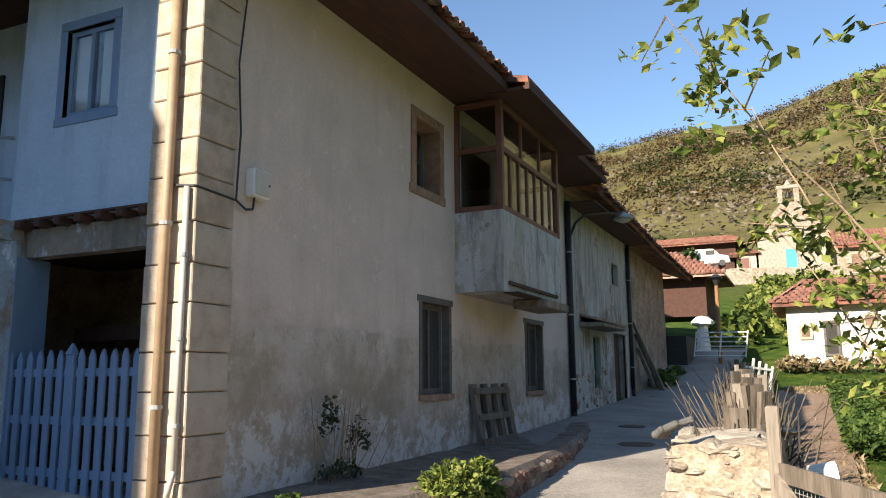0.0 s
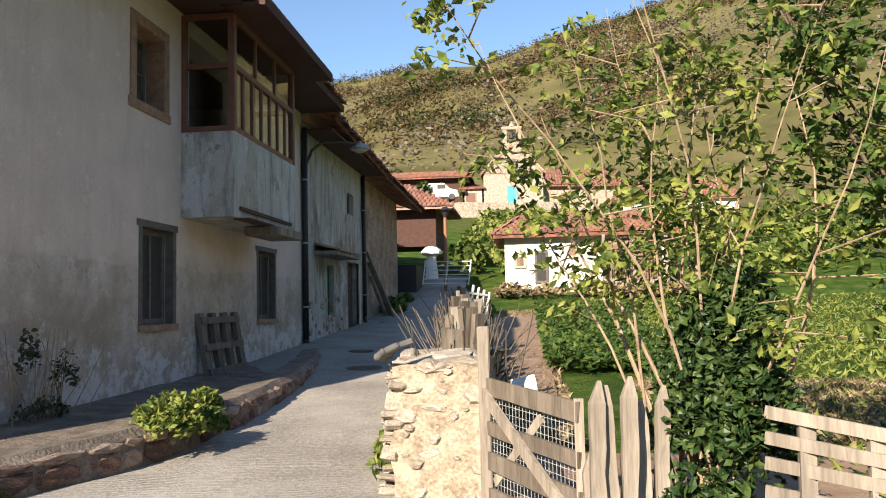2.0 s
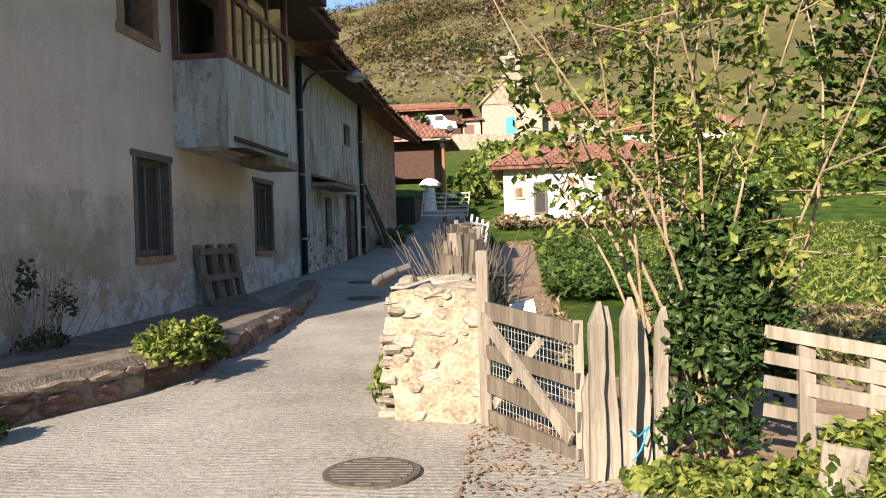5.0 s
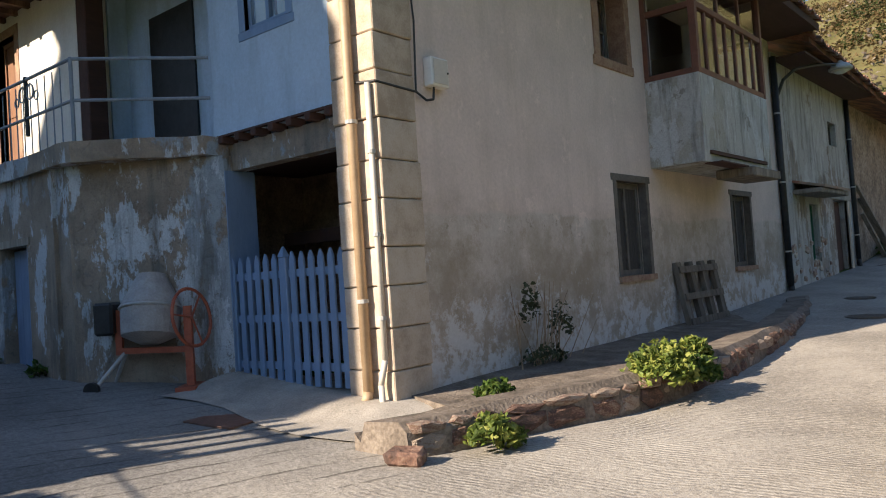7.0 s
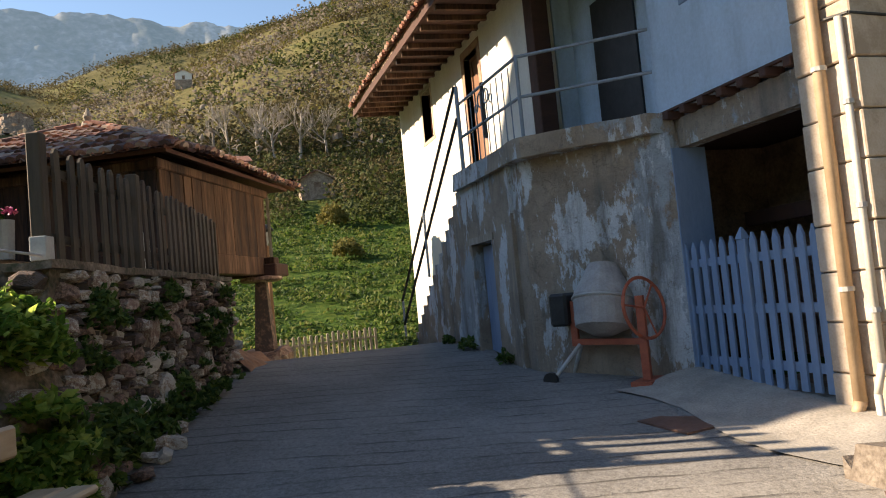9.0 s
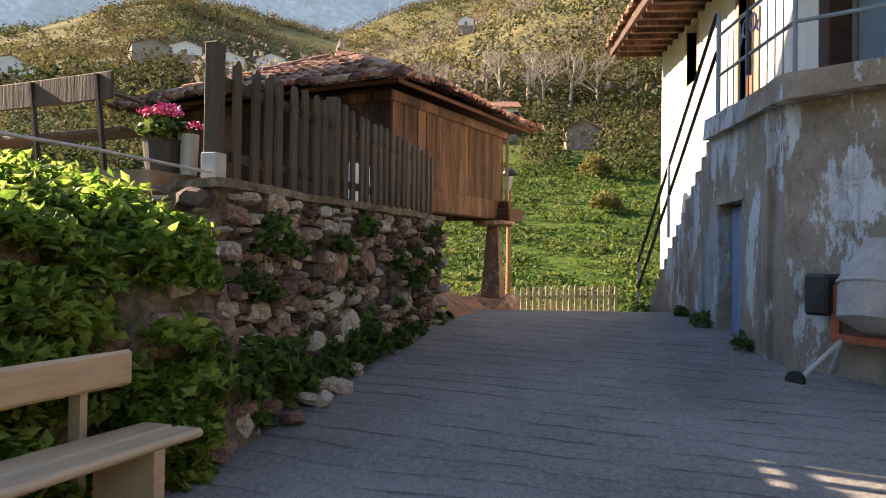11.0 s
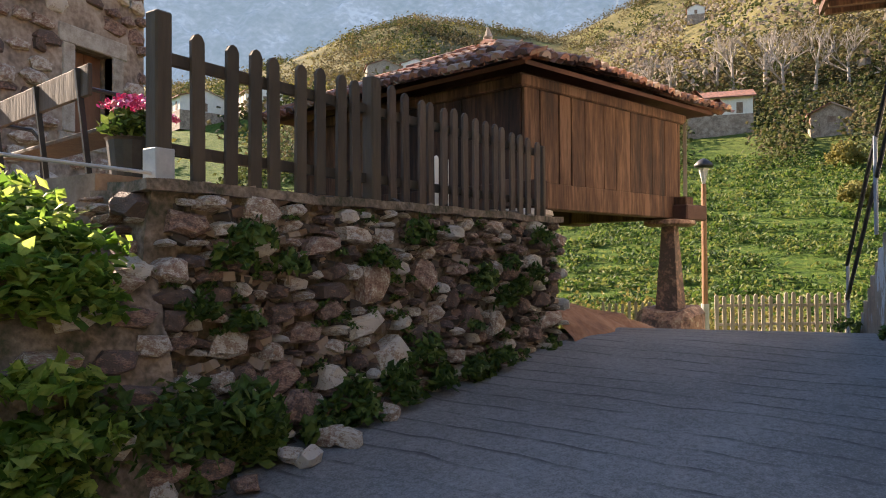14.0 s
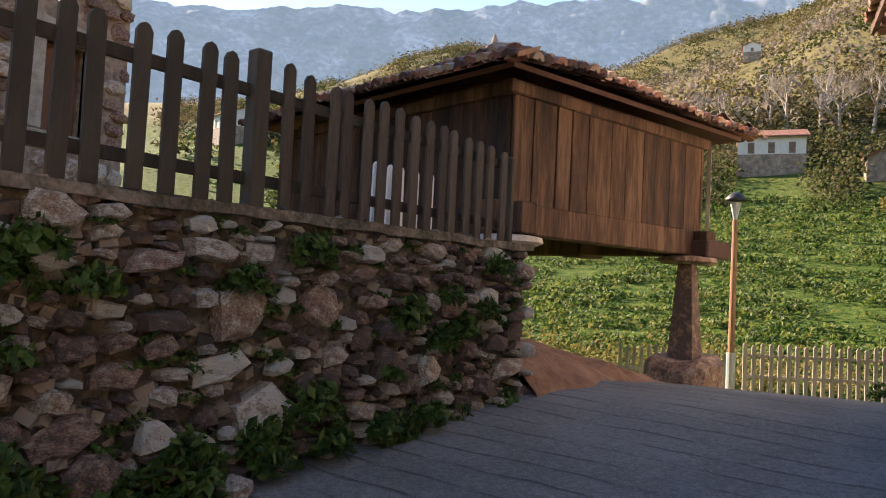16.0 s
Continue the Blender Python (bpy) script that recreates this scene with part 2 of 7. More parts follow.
M_BLACK = material("black iron", [(0.012, 0.012, 0.012), (0.03, 0.03, 0.03)], 8, rough=0.5, bump=0.1)
# Stands for dim rooms and far panes: the dimness is in this brown.
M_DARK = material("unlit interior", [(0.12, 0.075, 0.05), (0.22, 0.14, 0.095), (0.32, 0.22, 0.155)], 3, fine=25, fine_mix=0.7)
M_EARTH = material("dry earth", [(0.16, 0.10, 0.06), (0.26, 0.17, 0.11), (0.34, 0.24, 0.16)], 3, bump=0.7, fine=30)
M_BROWNWOOD = material("grey-brown old boards", [(0.065, 0.052, 0.04), (0.12, 0.097, 0.073), (0.19, 0.155, 0.12)], 8, bump=0.6, fine=50, stretch=(1, 1, 0.15), object_random=0.25)
M_LEAF = material("green leaf", [(0.035, 0.07, 0.015), (0.07, 0.13, 0.025), (0.13, 0.18, 0.04)], 4, rough=0.55, bump=0, island=0.7, translucent=0.35)
M_LEAF_YOUNG = material("young yellow-green leaf", [(0.07, 0.105, 0.022), (0.17, 0.23, 0.045), (0.32, 0.34, 0.085)], 4, rough=0.5, bump=0, island=0.8, translucent=0.4)
M_IVY = material("ivy leaf", [(0.018, 0.04, 0.012), (0.04, 0.075, 0.02), (0.07, 0.11, 0.03)], 4, rough=0.4, bump=0, island=0.7, translucent=0.15)
M_BARK = material("pale bark", [(0.20, 0.14, 0.09), (0.32, 0.23, 0.15), (0.40, 0.30, 0.2)], 10, bump=0.5, stretch=(1, 1, 0.3))
M_BARKDARK = material("dark bark", [(0.06, 0.045, 0.03), (0.12, 0.085, 0.06), (0.17, 0.12, 0.085)], 10, bump=0.5, stretch=(1, 1, 0.3))
M_MORTAR = material("sandy lime mortar", [(0.19, 0.145, 0.10), (0.34, 0.275, 0.20), (0.45, 0.385, 0.29)], 6, bump=0.9, fine=35, fine_mix=0.6)
M_POLE = material("orange-brown stained pole", [(0.24, 0.11, 0.05), (0.34, 0.17, 0.085)], 5, rough=0.6, bump=0.2, stretch=(1, 1, 0.2))
M_WHITEPAINT = material("white paint", [(0.70, 0.68, 0.63), (0.80, 0.78, 0.73)], 6, rough=0.5, bump=0.1)
M_GLASS = bpy.data.materials.new("window glass")
M_GLASS.use_nodes = True
gb = M_GLASS.node_tree.nodes["Principled BSDF"]
gb.inputs["Base Color"].default_value = (0.9, 0.95, 0.95, 1)
gb.inputs["Roughness"].default_value = 0.04
gb.inputs["Transmission Weight"].default_value = 1.0
gb.inputs["IOR"].default_value = 1.45


def concrete_road():
    """Broom-ribbed concrete: ribs across the lane, deeper grooves and cracks in the yard, whose shade is tinted in."""
    m = bpy.data.materials.new("ribbed concrete road")
    m.use_nodes = True
    n, l = m.node_tree.nodes, m.node_tree.links
    b = n["Principled BSDF"]
    geo = n.new("ShaderNodeNewGeometry")
    sep = n.new("ShaderNodeSeparateXYZ")
    l.new(geo.outputs["Position"], sep.inputs[0])

    def nz(s, d=6, r=0.62):
        t = n.new("ShaderNodeTexNoise")
        t.inputs["Scale"].default_value, t.inputs["Detail"].default_value, t.inputs["Roughness"].default_value = s, d, r
        l.new(geo.outputs["Position"], t.inputs[0])
        return t.outputs[0]

    def mt(op, a, c, d=None):
        t = n.new("ShaderNodeMath")
        t.operation = op
        for i, v in enumerate((a, c, d)):
            if v is None:
                continue
            if isinstance(v, (int, float)):
                t.inputs[i].default_value = v
            else:
                l.new(v, t.inputs[i])
        return t.outputs[0]

    def mr(f, a, c):
        t = n.new("ShaderNodeMapRange")
        t.inputs["From Min"].default_value, t.inputs["From Max"].default_value = a, c
        l.new(f, t.inputs["Value"])
        return t.outputs[0]
    wob = mt("MULTIPLY", mt("SUBTRACT", nz(0.8, 3), 0.5), 0.35)
    yard = mt("MULTIPLY", mr(sep.outputs["X"], -4.0, -4.4), mr(sep.outputs["Y"], 6.6, 6.2))
    gx = mt("FRACT", mt("MULTIPLY", mt("ADD", mt("MULTIPLY_ADD", sep.outputs["Y"], -0.28, sep.outputs["X"]), mt("MULTIPLY", wob, 0.9)), 3.0), 0)
    groove = mt("MULTIPLY", mr(gx, 0.17, 0.05), mr(nz(1.4, 6, 0.7), 0.40, 0.56))
    groove = mt("MULTIPLY", groove, yard)
    ry = mt("SINE", mt("MULTIPLY", mt("ADD", sep.outputs["Y"], mt("MULTIPLY", wob, 0.9)), 105.0), 0)
    rib = mt("MULTIPLY", mt("MULTIPLY", ry, mr(yard, 1.0, 0.0)), mr(nz(2.0), 0.35, 0.6))
    ramp = n.new("ShaderNodeValToRGB")
    e = ramp.color_ramp.elements
    e[0].position, e[0].color = 0.3, (0.20, 0.18, 0.155, 1)
    e[1].position, e[1].color = 0.72, (0.42, 0.385, 0.335, 1)
    el = e.new(0.5)
    el.color = (0.32, 0.29, 0.25, 1)
    tone = mt("ADD", nz(0.55, 7), mt("MULTIPLY", mt("SUBTRACT", nz(22, 4), 0.5), 0.8))
    tone = mt("ADD", tone, mt("MULTIPLY", mt("SUBTRACT", nz(75, 3), 0.5), 1.0))
    tone = mt("ADD", tone, mt("MULTIPLY", mr(nz(3.2, 9, 0.75), 0.58, 0.72), -0.16))
    tone = mt("ADD", tone, mt("MULTIPLY", rib, 0.05))
    l.new(tone, ramp.inputs[0])
    mx = n.new("ShaderNodeMix")
    mx.data_type = "RGBA"
    l.new(mt("MULTIPLY", groove, 0.85), mx.inputs["Factor"])
    l.new(ramp.outputs[0], [k for k in mx.inputs if k.name == "A" and k.type == "RGBA"][0])
    [k for k in mx.inputs if k.name == "B" and k.type == "RGBA"][0].default_value = (0.07, 0.06, 0.05, 1)
    # old: darkens and blues the yard westward, shade put into the concrete's colour
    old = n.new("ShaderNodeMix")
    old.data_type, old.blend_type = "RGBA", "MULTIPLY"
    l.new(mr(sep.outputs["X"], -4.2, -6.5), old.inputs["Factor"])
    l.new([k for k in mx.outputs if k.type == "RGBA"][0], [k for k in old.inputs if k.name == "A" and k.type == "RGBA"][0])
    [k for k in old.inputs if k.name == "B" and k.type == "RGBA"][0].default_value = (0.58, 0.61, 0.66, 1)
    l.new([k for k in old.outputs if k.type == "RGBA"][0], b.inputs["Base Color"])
    b.inputs["Roughness"].default_value = 0.88
    bp = n.new("ShaderNodeBump")
    bp.inputs["Strength"].default_value, bp.inputs["Distance"].default_value = 0.6, 0.02
    h = mt("ADD", mt("MULTIPLY", groove, -1.0), mt("MULTIPLY", nz(24, 5), 0.8))
    l.new(mt("ADD", h, mt("MULTIPLY", rib, 0.14)), bp.inputs["Height"])
    l.new(bp.outputs[0], b.inputs["Normal"])
    return m


M_CONC = concrete_road()


# ---- mesh tools ----
class Build:
    """Collects the pieces of one mesh."""

    def __init__(self):
        self.bm = bmesh.new()

    def box(self, c, s, m=None, bevel=0.0):
        r = bmesh.ops.create_cube(self.bm, size=1.0)
        v = r["verts"]
        for q in v:
            q.co = Vector((q.co.x * s[0], q.co.y * s[1], q.co.z * s[2]))
        if bevel:
            es = list({e for q in v for e in q.link_edges})
            v = bmesh.ops.bevel(self.bm, geom=es, offset=bevel, segments=1, affect="EDGES", profile=0.7)["verts"]
        bmesh.ops.transform(self.bm, matrix=Matrix.Translation(c) @ (m or Matrix()), verts=v)
        return self

    def span(self, a, b, bevel=0.0):
        """A box from corner a to corner b."""
        return self.box([(p + q) / 2 for p, q in zip(a, b)], [abs(q - p) for p, q in zip(a, b)], None, bevel)

    def beam(self, a, b, w, h, bevel=0.0, roll=0.0):
        """A bar of w by h from a to b."""
        a, b = Vector(a), Vector(b)
        m = (b - a).to_track_quat("X", "Z").to_matrix().to_4x4() @ pose(0, 0, 0, roll, 0, 0)
        return self.box((a + b) / 2, ((b - a).length, w, h), m, bevel)

    def tube(self, a, b, r, r2=None, n=8, caps=True):
        a, b = Vector(a), Vector(b)
        m = Matrix.Translation((a + b) / 2) @ (b - a).to_track_quat("Z", "Y").to_matrix().to_4x4()
        bmesh.ops.create_cone(self.bm, cap_ends=caps, segments=n, radius1=r, radius2=r if r2 is None else r2, depth=(b - a).length, matrix=m)
        return self

    def pipe(self, pts, r, n=8, radii=None):
        for i in range(len(pts) - 1):
            r0, r1 = (radii[i], radii[i + 1]) if radii else (r, r)
            self.tube(pts[i], pts[i + 1], r0, r1, n)
        return self

    def lathe(self, prof, c, n=16, m=None):
        """prof: rows of radius, height."""
        rings = []
        for r, z in prof:
            rings.append([self.bm.verts.new(Vector((r * math.cos(2 * math.pi * k / n), r * math.sin(2 * math.pi * k / n), z))) for k in range(n)])
        vs = [v for ring in rings for v in ring]
        for p, q in zip(rings, rings[1:]):
            for k in range(n):
                self.bm.faces.new((p[k], p[(k + 1) % n], q[(k + 1) % n], q[k]))
        self.bm.faces.new(rings[-1])
        self.bm.faces.new(rings[0][::-1])
        bmesh.ops.transform(self.bm, matrix=Matrix.Translation(c) @ (m or Matrix()), verts=vs)
        return self

    def prism(self, pts, z0, z1):
        """A plan outline raised from z0 to z1."""
        lo = [self.bm.verts.new((x, y, z0)) for x, y in pts]
        hi = [self.bm.verts.new((x, y, z1)) for x, y in pts]
        k = len(pts)
        self.bm.faces.new(lo[::-1])
        self.bm.faces.new(hi)
        for i in range(k):
            self.bm.faces.new((lo[i], lo[(i + 1) % k], hi[(i + 1) % k], hi[i]))
        return self

    def ring(self, c, big, small, m=None, n=24, k=8):
        rows = []
        for i in range(n):
            a = 2 * math.pi * i / n
            rows.append([self.bm.verts.new(((big + small * math.cos(b)) * math.cos(a), (big + small * math.cos(b)) * math.sin(a), small * math.sin(b)))
                         for b in (2 * math.pi * j / k for j in range(k))])
        for i in range(n):
            for j in range(k):
                self.bm.faces.new((rows[i][j], rows[(i + 1) % n][j], rows[(i + 1) % n][(j + 1) % k], rows[i][(j + 1) % k]))
        bmesh.ops.transform(self.bm, matrix=Matrix.Translation(c) @ (m or Matrix()), verts=[v for r in rows for v in r])
        return self

    def rough(self, amount, freq=3.0, seed=0):
        off = Vector((seed * 7.3, seed * 3.1, seed * 1.7))
        for v in self.bm.verts:
            v.co += noise.noise_vector(v.co * freq + off) * amount
        return self

    def cut(self, size):
        """Splits long edges for roughening."""
        for _ in range(6):
            es = [e for e in self.bm.edges if e.calc_length() > size]
            if not es:
                break
            bmesh.ops.subdivide_edges(self.bm, edges=es, cuts=1, use_grid_fill=True)
        return self

    def mesh(self, name, smooth=False):
        bmesh.ops.recalc_face_normals(self.bm, faces=self.bm.faces)
        me = bpy.data.meshes.new(name)
        self.bm.to_mesh(me)
        self.bm.free()
        if smooth:
            me.shade_smooth()
        return me


def part(name, build, mat, parent=None, label="", smooth=False):
    me = build.mesh(name, smooth) if isinstance(build, Build) else build
    if not me.materials:
        me.materials.append(mat)
    ob = new(name, me)
    ob.parent = parent
    if label:
        tagged(ob, label)
    return ob


def thing(name, label, category, at=None, group="", kind=""):
    """An empty that carries the parts of one thing."""
    ob = new(name)
    ob.empty_display_size = 0.1
    if at:
        ob.matrix_world = at
    return tagged(ob, label, category, group, kind)


def solo(name, build, mat, label, category, kind="", group="", smooth=False):
    return tagged(part(name, build, mat, None, "", smooth), label, category, group, kind)


def lerp_table(table, x):
    if x <= table[0][0]:
        return table[0][1]
    for (a, p), (b, q) in zip(table, table[1:]):
        if x <= b:
            k = (x - a) / (b - a)
            return p + (q - p) * k
    return table[-1][1]


def smooth_step(a, b, x):
    k = min(1.0, max(0.0, (x - a) / (b - a)))
    return k * k * (3 - 2 * k)


# ---- lie of the land ----
WEST = [(-160, 24), (-110, 14), (-70, 4.5), (-50, 0.2), (-40, -1.4), (-34, -1.3), (-28, -0.75), (-24, -0.4), (-20, 0.05), (-16.5, 0.62), (-14.2, 0.82), (-12.9, 0.82), (-11, 0.63), (-8.5, 0.41), (-6.8, 0.24),
        (-5.5, 0.17), (-3, 0.11), (0, 0.09), (6, 0.0)]
NORTH = [(7.5, 0), (14, 0.2), (20, 0.45), (27, 0.75), (31, 1.1), (36, 1.95), (41, 2.7), (60, 6.2), (84, 11.2), (110, 15), (160, 26)]
CREST = [(-180, 10), (-60, 16), (-30, 22), (-20, 22.5), (-10, 20.2), (-3, 19.6), (3, 17.4), (11, 16.9), (15, 16.5), (25, 16), (45, 20), (65, 24), (76, 23), (86, 20.5), (95, 17.4), (100, 16.0), (104, 16.4), (111, 17.6),
         (122, 14), (127, 13), (140, 11), (180, 10)]


def land(x, y):
    w = lerp_table(WEST, x)
    nn = lerp_table(NORTH, y) * smooth_step(-30, -10, x)
    return w + nn


def hill(x, y):
    """The land with the hills that close the valley."""
    r = math.hypot(x, y)
    z = land(x, y)
    if r < 70:
        return z
    yaw = math.degrees(math.atan2(-x, y))
    e = lerp_table(CREST, yaw) + 0.8 * noise.noise(Vector((yaw * 0.13, 3.3, 0)))
    top = math.tan(radians(e)) * 520
    k = (r - 70) / 450
    slope = 6 + (top - 6) * (k ** 1.15 if k < 1 else 1 - 0.25 * (k - 1))
    relief = 14 * min(1, k * 2) * (1 - smooth_step(0.75, 1.0, k) * 0.8)
    slope += relief * (noise.fractal(Vector((x * 0.008, y * 0.008, 1.0)), 1.0, 2.0, 4))
    f = smooth_step(70, 170, r)
    return z * (1 - f) + slope * f


# ---- ground, road ----
def make_ground():
    radii = [0.0]
    r = 0.6
    while r < 900:
        radii.append(r)
        r *= 1.045 if r > 12 else 1.0
        r += 0.35 if r < 12 else 0.0
    n = 240
    verts, faces = [(0, 0, hill(0, 0) - 0.03)], []
    for r in radii[1:]:
        for k in range(n):
            a = 2 * math.pi * k / n
            x, y = r * math.cos(a), r * math.sin(a)
            verts.append((x, y, hill(x, y) - 0.03 + (0.05 * noise.noise(Vector((x * 0.9, y * 0.9, 0))) if x > 1.5 else 0)))
    for k in range(n):
        faces.append((0, 1 + k, 1 + (k + 1) % n))
    for i in range(len(radii) - 2):
        for k in range(n):
            a, b = 1 + i * n + k, 1 + i * n + (k + 1) % n
            faces.append((a, a + n, b + n, b))
    me = bpy.data.meshes.new("ground")
    me.from_pydata(verts, [], faces)
    me.shade_smooth()
    return tagged(part("ground", me, M_GROUND), "green meadow ground rising into brown autumn hillsides", "ground", kind="structure")


def ground_material():
    m = bpy.data.materials.new("ground cover")
    m.use_nodes = True
    n, l = m.node_tree.nodes, m.node_tree.links
    b = n["Principled BSDF"]
    geo = n.new("ShaderNodeNewGeometry")

    def nz(s, d=8, r=0.6):
        t = n.new("ShaderNodeTexNoise")
        t.inputs["Scale"].default_value, t.inputs["Detail"].default_value, t.inputs["Roughness"].default_value = s, d, r
        l.new(geo.outputs["Position"], t.inputs[0])
        return t.outputs[0]

    def ramp(f, *stops):
        t = n.new("ShaderNodeValToRGB")
        e = t.color_ramp.elements
        for i, (p, c) in enumerate(stops):
            el = e[i] if i < 2 else e.new(p)
            el.position, el.color = p, (*c, 1)
        l.new(f, t.inputs[0])
        return t.outputs[0]

    def mix(f, a, c):
        t = n.new("ShaderNodeMix")
        t.data_type = "RGBA"
        l.new(f, t.inputs["Factor"])
        for i, v in (("A", a), ("B", c)):
            l.new(v, [k for k in t.inputs if k.name == i and k.type == "RGBA"][0])
        return [k for k in t.outputs if k.type == "RGBA"][0]

    grass = ramp(nz(1.2), (0.3, (0.022, 0.045, 0.008)), (0.5, (0.055, 0.10, 0.014)), (0.72, (0.13, 0.15, 0.03)))
    wood = ramp(nz(0.035, 12, 0.72), (0.3, (0.05, 0.055, 0.02)), (0.42, (0.10, 0.092, 0.036)), (0.55, (0.15, 0.128, 0.055)), (0.68, (0.155, 0.165, 0.05)))
    sep = n.new("ShaderNodeSeparateXYZ")
    l.new(geo.outputs["Position"], sep.inputs[0])
    f = n.new("ShaderNodeMath")
    f.operation = "MULTIPLY_ADD"
    l.new(nz(0.012, 3), f.inputs[0])
    f.inputs[1].default_value = 26
    north = n.new("ShaderNodeMath")
    north.operation = "MULTIPLY_ADD"
    l.new(sep.outputs["Y"], north.inputs[0])
    north.inputs[1].default_value = 0.16
    l.new(sep.outputs["Z"], north.inputs[2])
    l.new(north.outputs[0], f.inputs[2])
    mr = n.new("ShaderNodeMapRange")
    mr.inputs["From Min"].default_value, mr.inputs["From Max"].default_value = 30, 40
    l.new(f.outputs[0], mr.inputs["Value"])
    l.new(mix(mr.outputs[0], grass, wood), b.inputs["Base Color"])
    b.inputs["Roughness"].default_value = 0.95
    b.inputs["Specular IOR Level"].default_value = 0.1
    bp = n.new("ShaderNodeBump")
    bp.inputs["Strength"].default_value, bp.inputs["Distance"].default_value = 0.8, 0.25
    l.new(nz(2.5, 8, 0.7), bp.inputs["Height"])
    l.new(bp.outputs[0], b.inputs["Normal"])
    return m


M_GROUND = ground_material()
make_ground()


def sheet(name, inside, mat, x0, x1, y0, y1, step, lift, label, category):
    """A paved sheet that follows the land, over the cells of a grid for which inside(x, y) holds."""
    nx, ny = int((x1 - x0) / step) + 1, int((y1 - y0) / step) + 1
    index, verts, faces = {}, [], []

    def vid(i, j):
        if (i, j) not in index:
            x, y = x0 + i * step, y0 + j * step
            index[(i, j)] = len(verts)
            verts.append((x, y, land(x, y) + lift + 0.012 * noise.noise(Vector((x, y, 0)))))
        return index[(i, j)]
    for i in range(nx):
        for j in range(ny):
            if inside(x0 + (i + 0.5) * step, y0 + (j + 0.5) * step):
                faces.append((vid(i, j), vid(i + 1, j), vid(i + 1, j + 1), vid(i, j + 1)))
    me = bpy.data.meshes.new(name)
    me.from_pydata(verts, [], faces)
    me.shade_smooth()
    return tagged(part(name, me, mat), label, category, kind="structure")


def road_edge_east(y):
    return lerp_table([(-12, 3.0), (2.5, 3.0), (4.0, 1.2), (5.6, 0.35), (6.6, -0.45), (8.7, -1.15), (12, -1.2), (18, -1.6), (26, -2.0), (33, -2.6), (40, -3.0)], y)


def on_road(x, y):
    if x > -6.6:
        if y > 7.4 and x < -5.75:
            return False
        return x < road_edge_east(y) and y < 42
    if x < -17:
        return False
    return y > 0.12 - 0.287 * (x + 7.75) - 0.15 and y < 7.4


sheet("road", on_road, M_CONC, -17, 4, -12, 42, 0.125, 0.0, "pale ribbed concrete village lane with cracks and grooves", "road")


# ---- walls with openings ----
def wall_with_openings(build, u0, u1, z0, z1, holes, pt):
    """One solid wall over u0..u1, z0..z1 but for the holes (ua, ub, za, zb). pt(u, z, d) places a point of the front (d 0) or the back (d 1)."""
    us = sorted({u0, u1, *[min(max(h[i], u0), u1) for h in holes for i in (0, 1)]})
    zs = sorted({z0, z1, *[min(max(h[i], z0), z1) for h in holes for i in (2, 3)]})
    made = {}

    def vert(i, j, d):
        if (i, j, d) not in made:
            made[(i, j, d)] = build.bm.verts.new(pt(us[i], zs[j], d))
        return made[(i, j, d)]

    def solid(i, j):
        if not (0 <= i < len(us) - 1 and 0 <= j < len(zs) - 1):
            return False
        u, z = (us[i] + us[i + 1]) / 2, (zs[j] + zs[j + 1]) / 2
        return not any(h[0] < u < h[1] and h[2] < z < h[3] for h in holes)
    for i in range(len(us) - 1):
        for j in range(len(zs) - 1):
            if not solid(i, j):
                continue
            for d in (0, 1):
                build.bm.faces.new([vert(*q, d) for q in ((i, j), (i + 1, j), (i + 1, j + 1), (i, j + 1))])
            for di, dj, p, q in ((-1, 0, (i, j), (i, j + 1)), (1, 0, (i + 1, j), (i + 1, j + 1)), (0, -1, (i, j), (i + 1, j)), (0, 1, (i, j + 1), (i + 1, j + 1))):
                if not solid(i + di, j + dj):
                    build.bm.faces.new((vert(*p, 0), vert(*q, 0), vert(*q, 1), vert(*p, 1)))
    return build


WX, GY = -5.82, 6.53                       # the street wall's face and the yard wall's face
farmhouse = thing("farmhouse", "large two-storey plastered farmhouse with sandstone corner, gallery and tiled roof", "house")
b = Build()
HOLES_STREET = [(11.55, 12.48, 4.78, 5.98), (11.78, 12.83, 1.36, 2.88), (16.95, 18.05, 1.33, 2.84), (13.45, 16.35, 4.62, 6.4)]
wall_with_openings(b, 7.06, 20.35, -0.1, 6.75, HOLES_STREET, lambda u, z, d: (WX - 0.55 * d, u, z))
part("street_wall", b, M_WALL, farmhouse, "stained cream plaster wall, flaking at the foot")
b = Build()
wall_with_openings(b, -8.75, -6.44, 3.5, 6.8, [(-7.98, -7.2, 4.72, 5.82)], lambda u, z, d: (u, GY + 0.02 + 0.48 * d, z))
part("yard_wall", b, M_BLUE, farmhouse, "pale blue limewashed upper wall")
b = Build()
b.span((-8.75, GY + 0.06, -0.1), (-8.58, GY + 0.2, 3.5)).span((-8.58, GY + 0.1, 3.08), (-6.44, GY + 0.3, 3.42))
part("gateway_frame", b, M_TERR, farmhouse)
b = Build()
wall_with_openings(b, -20.85, -12.25, -0.6, 6.8, [(-15.35, -14.55, 3.6, 6.35), (-18.62, -17.86, 5.37, 6.53)], lambda u, z, d: (u, GY + 0.5 * d, z))
part("white_wall", b, M_WHITE, farmhouse, "sunlit white limewashed wall")
b = Build()
b.span((-20.85, GY + 0.5, -0.6), (-20.35, 20.3, 6.8)).span((-20.35, 19.9, -0.6), (WX - 0.55, 20.3, 6.8))
part("back_wall", b, M_WHITE, farmhouse)
b = Build()
b.span((-12.25, 7.35, 3.4), (-8.75, 7.6, 6.8))
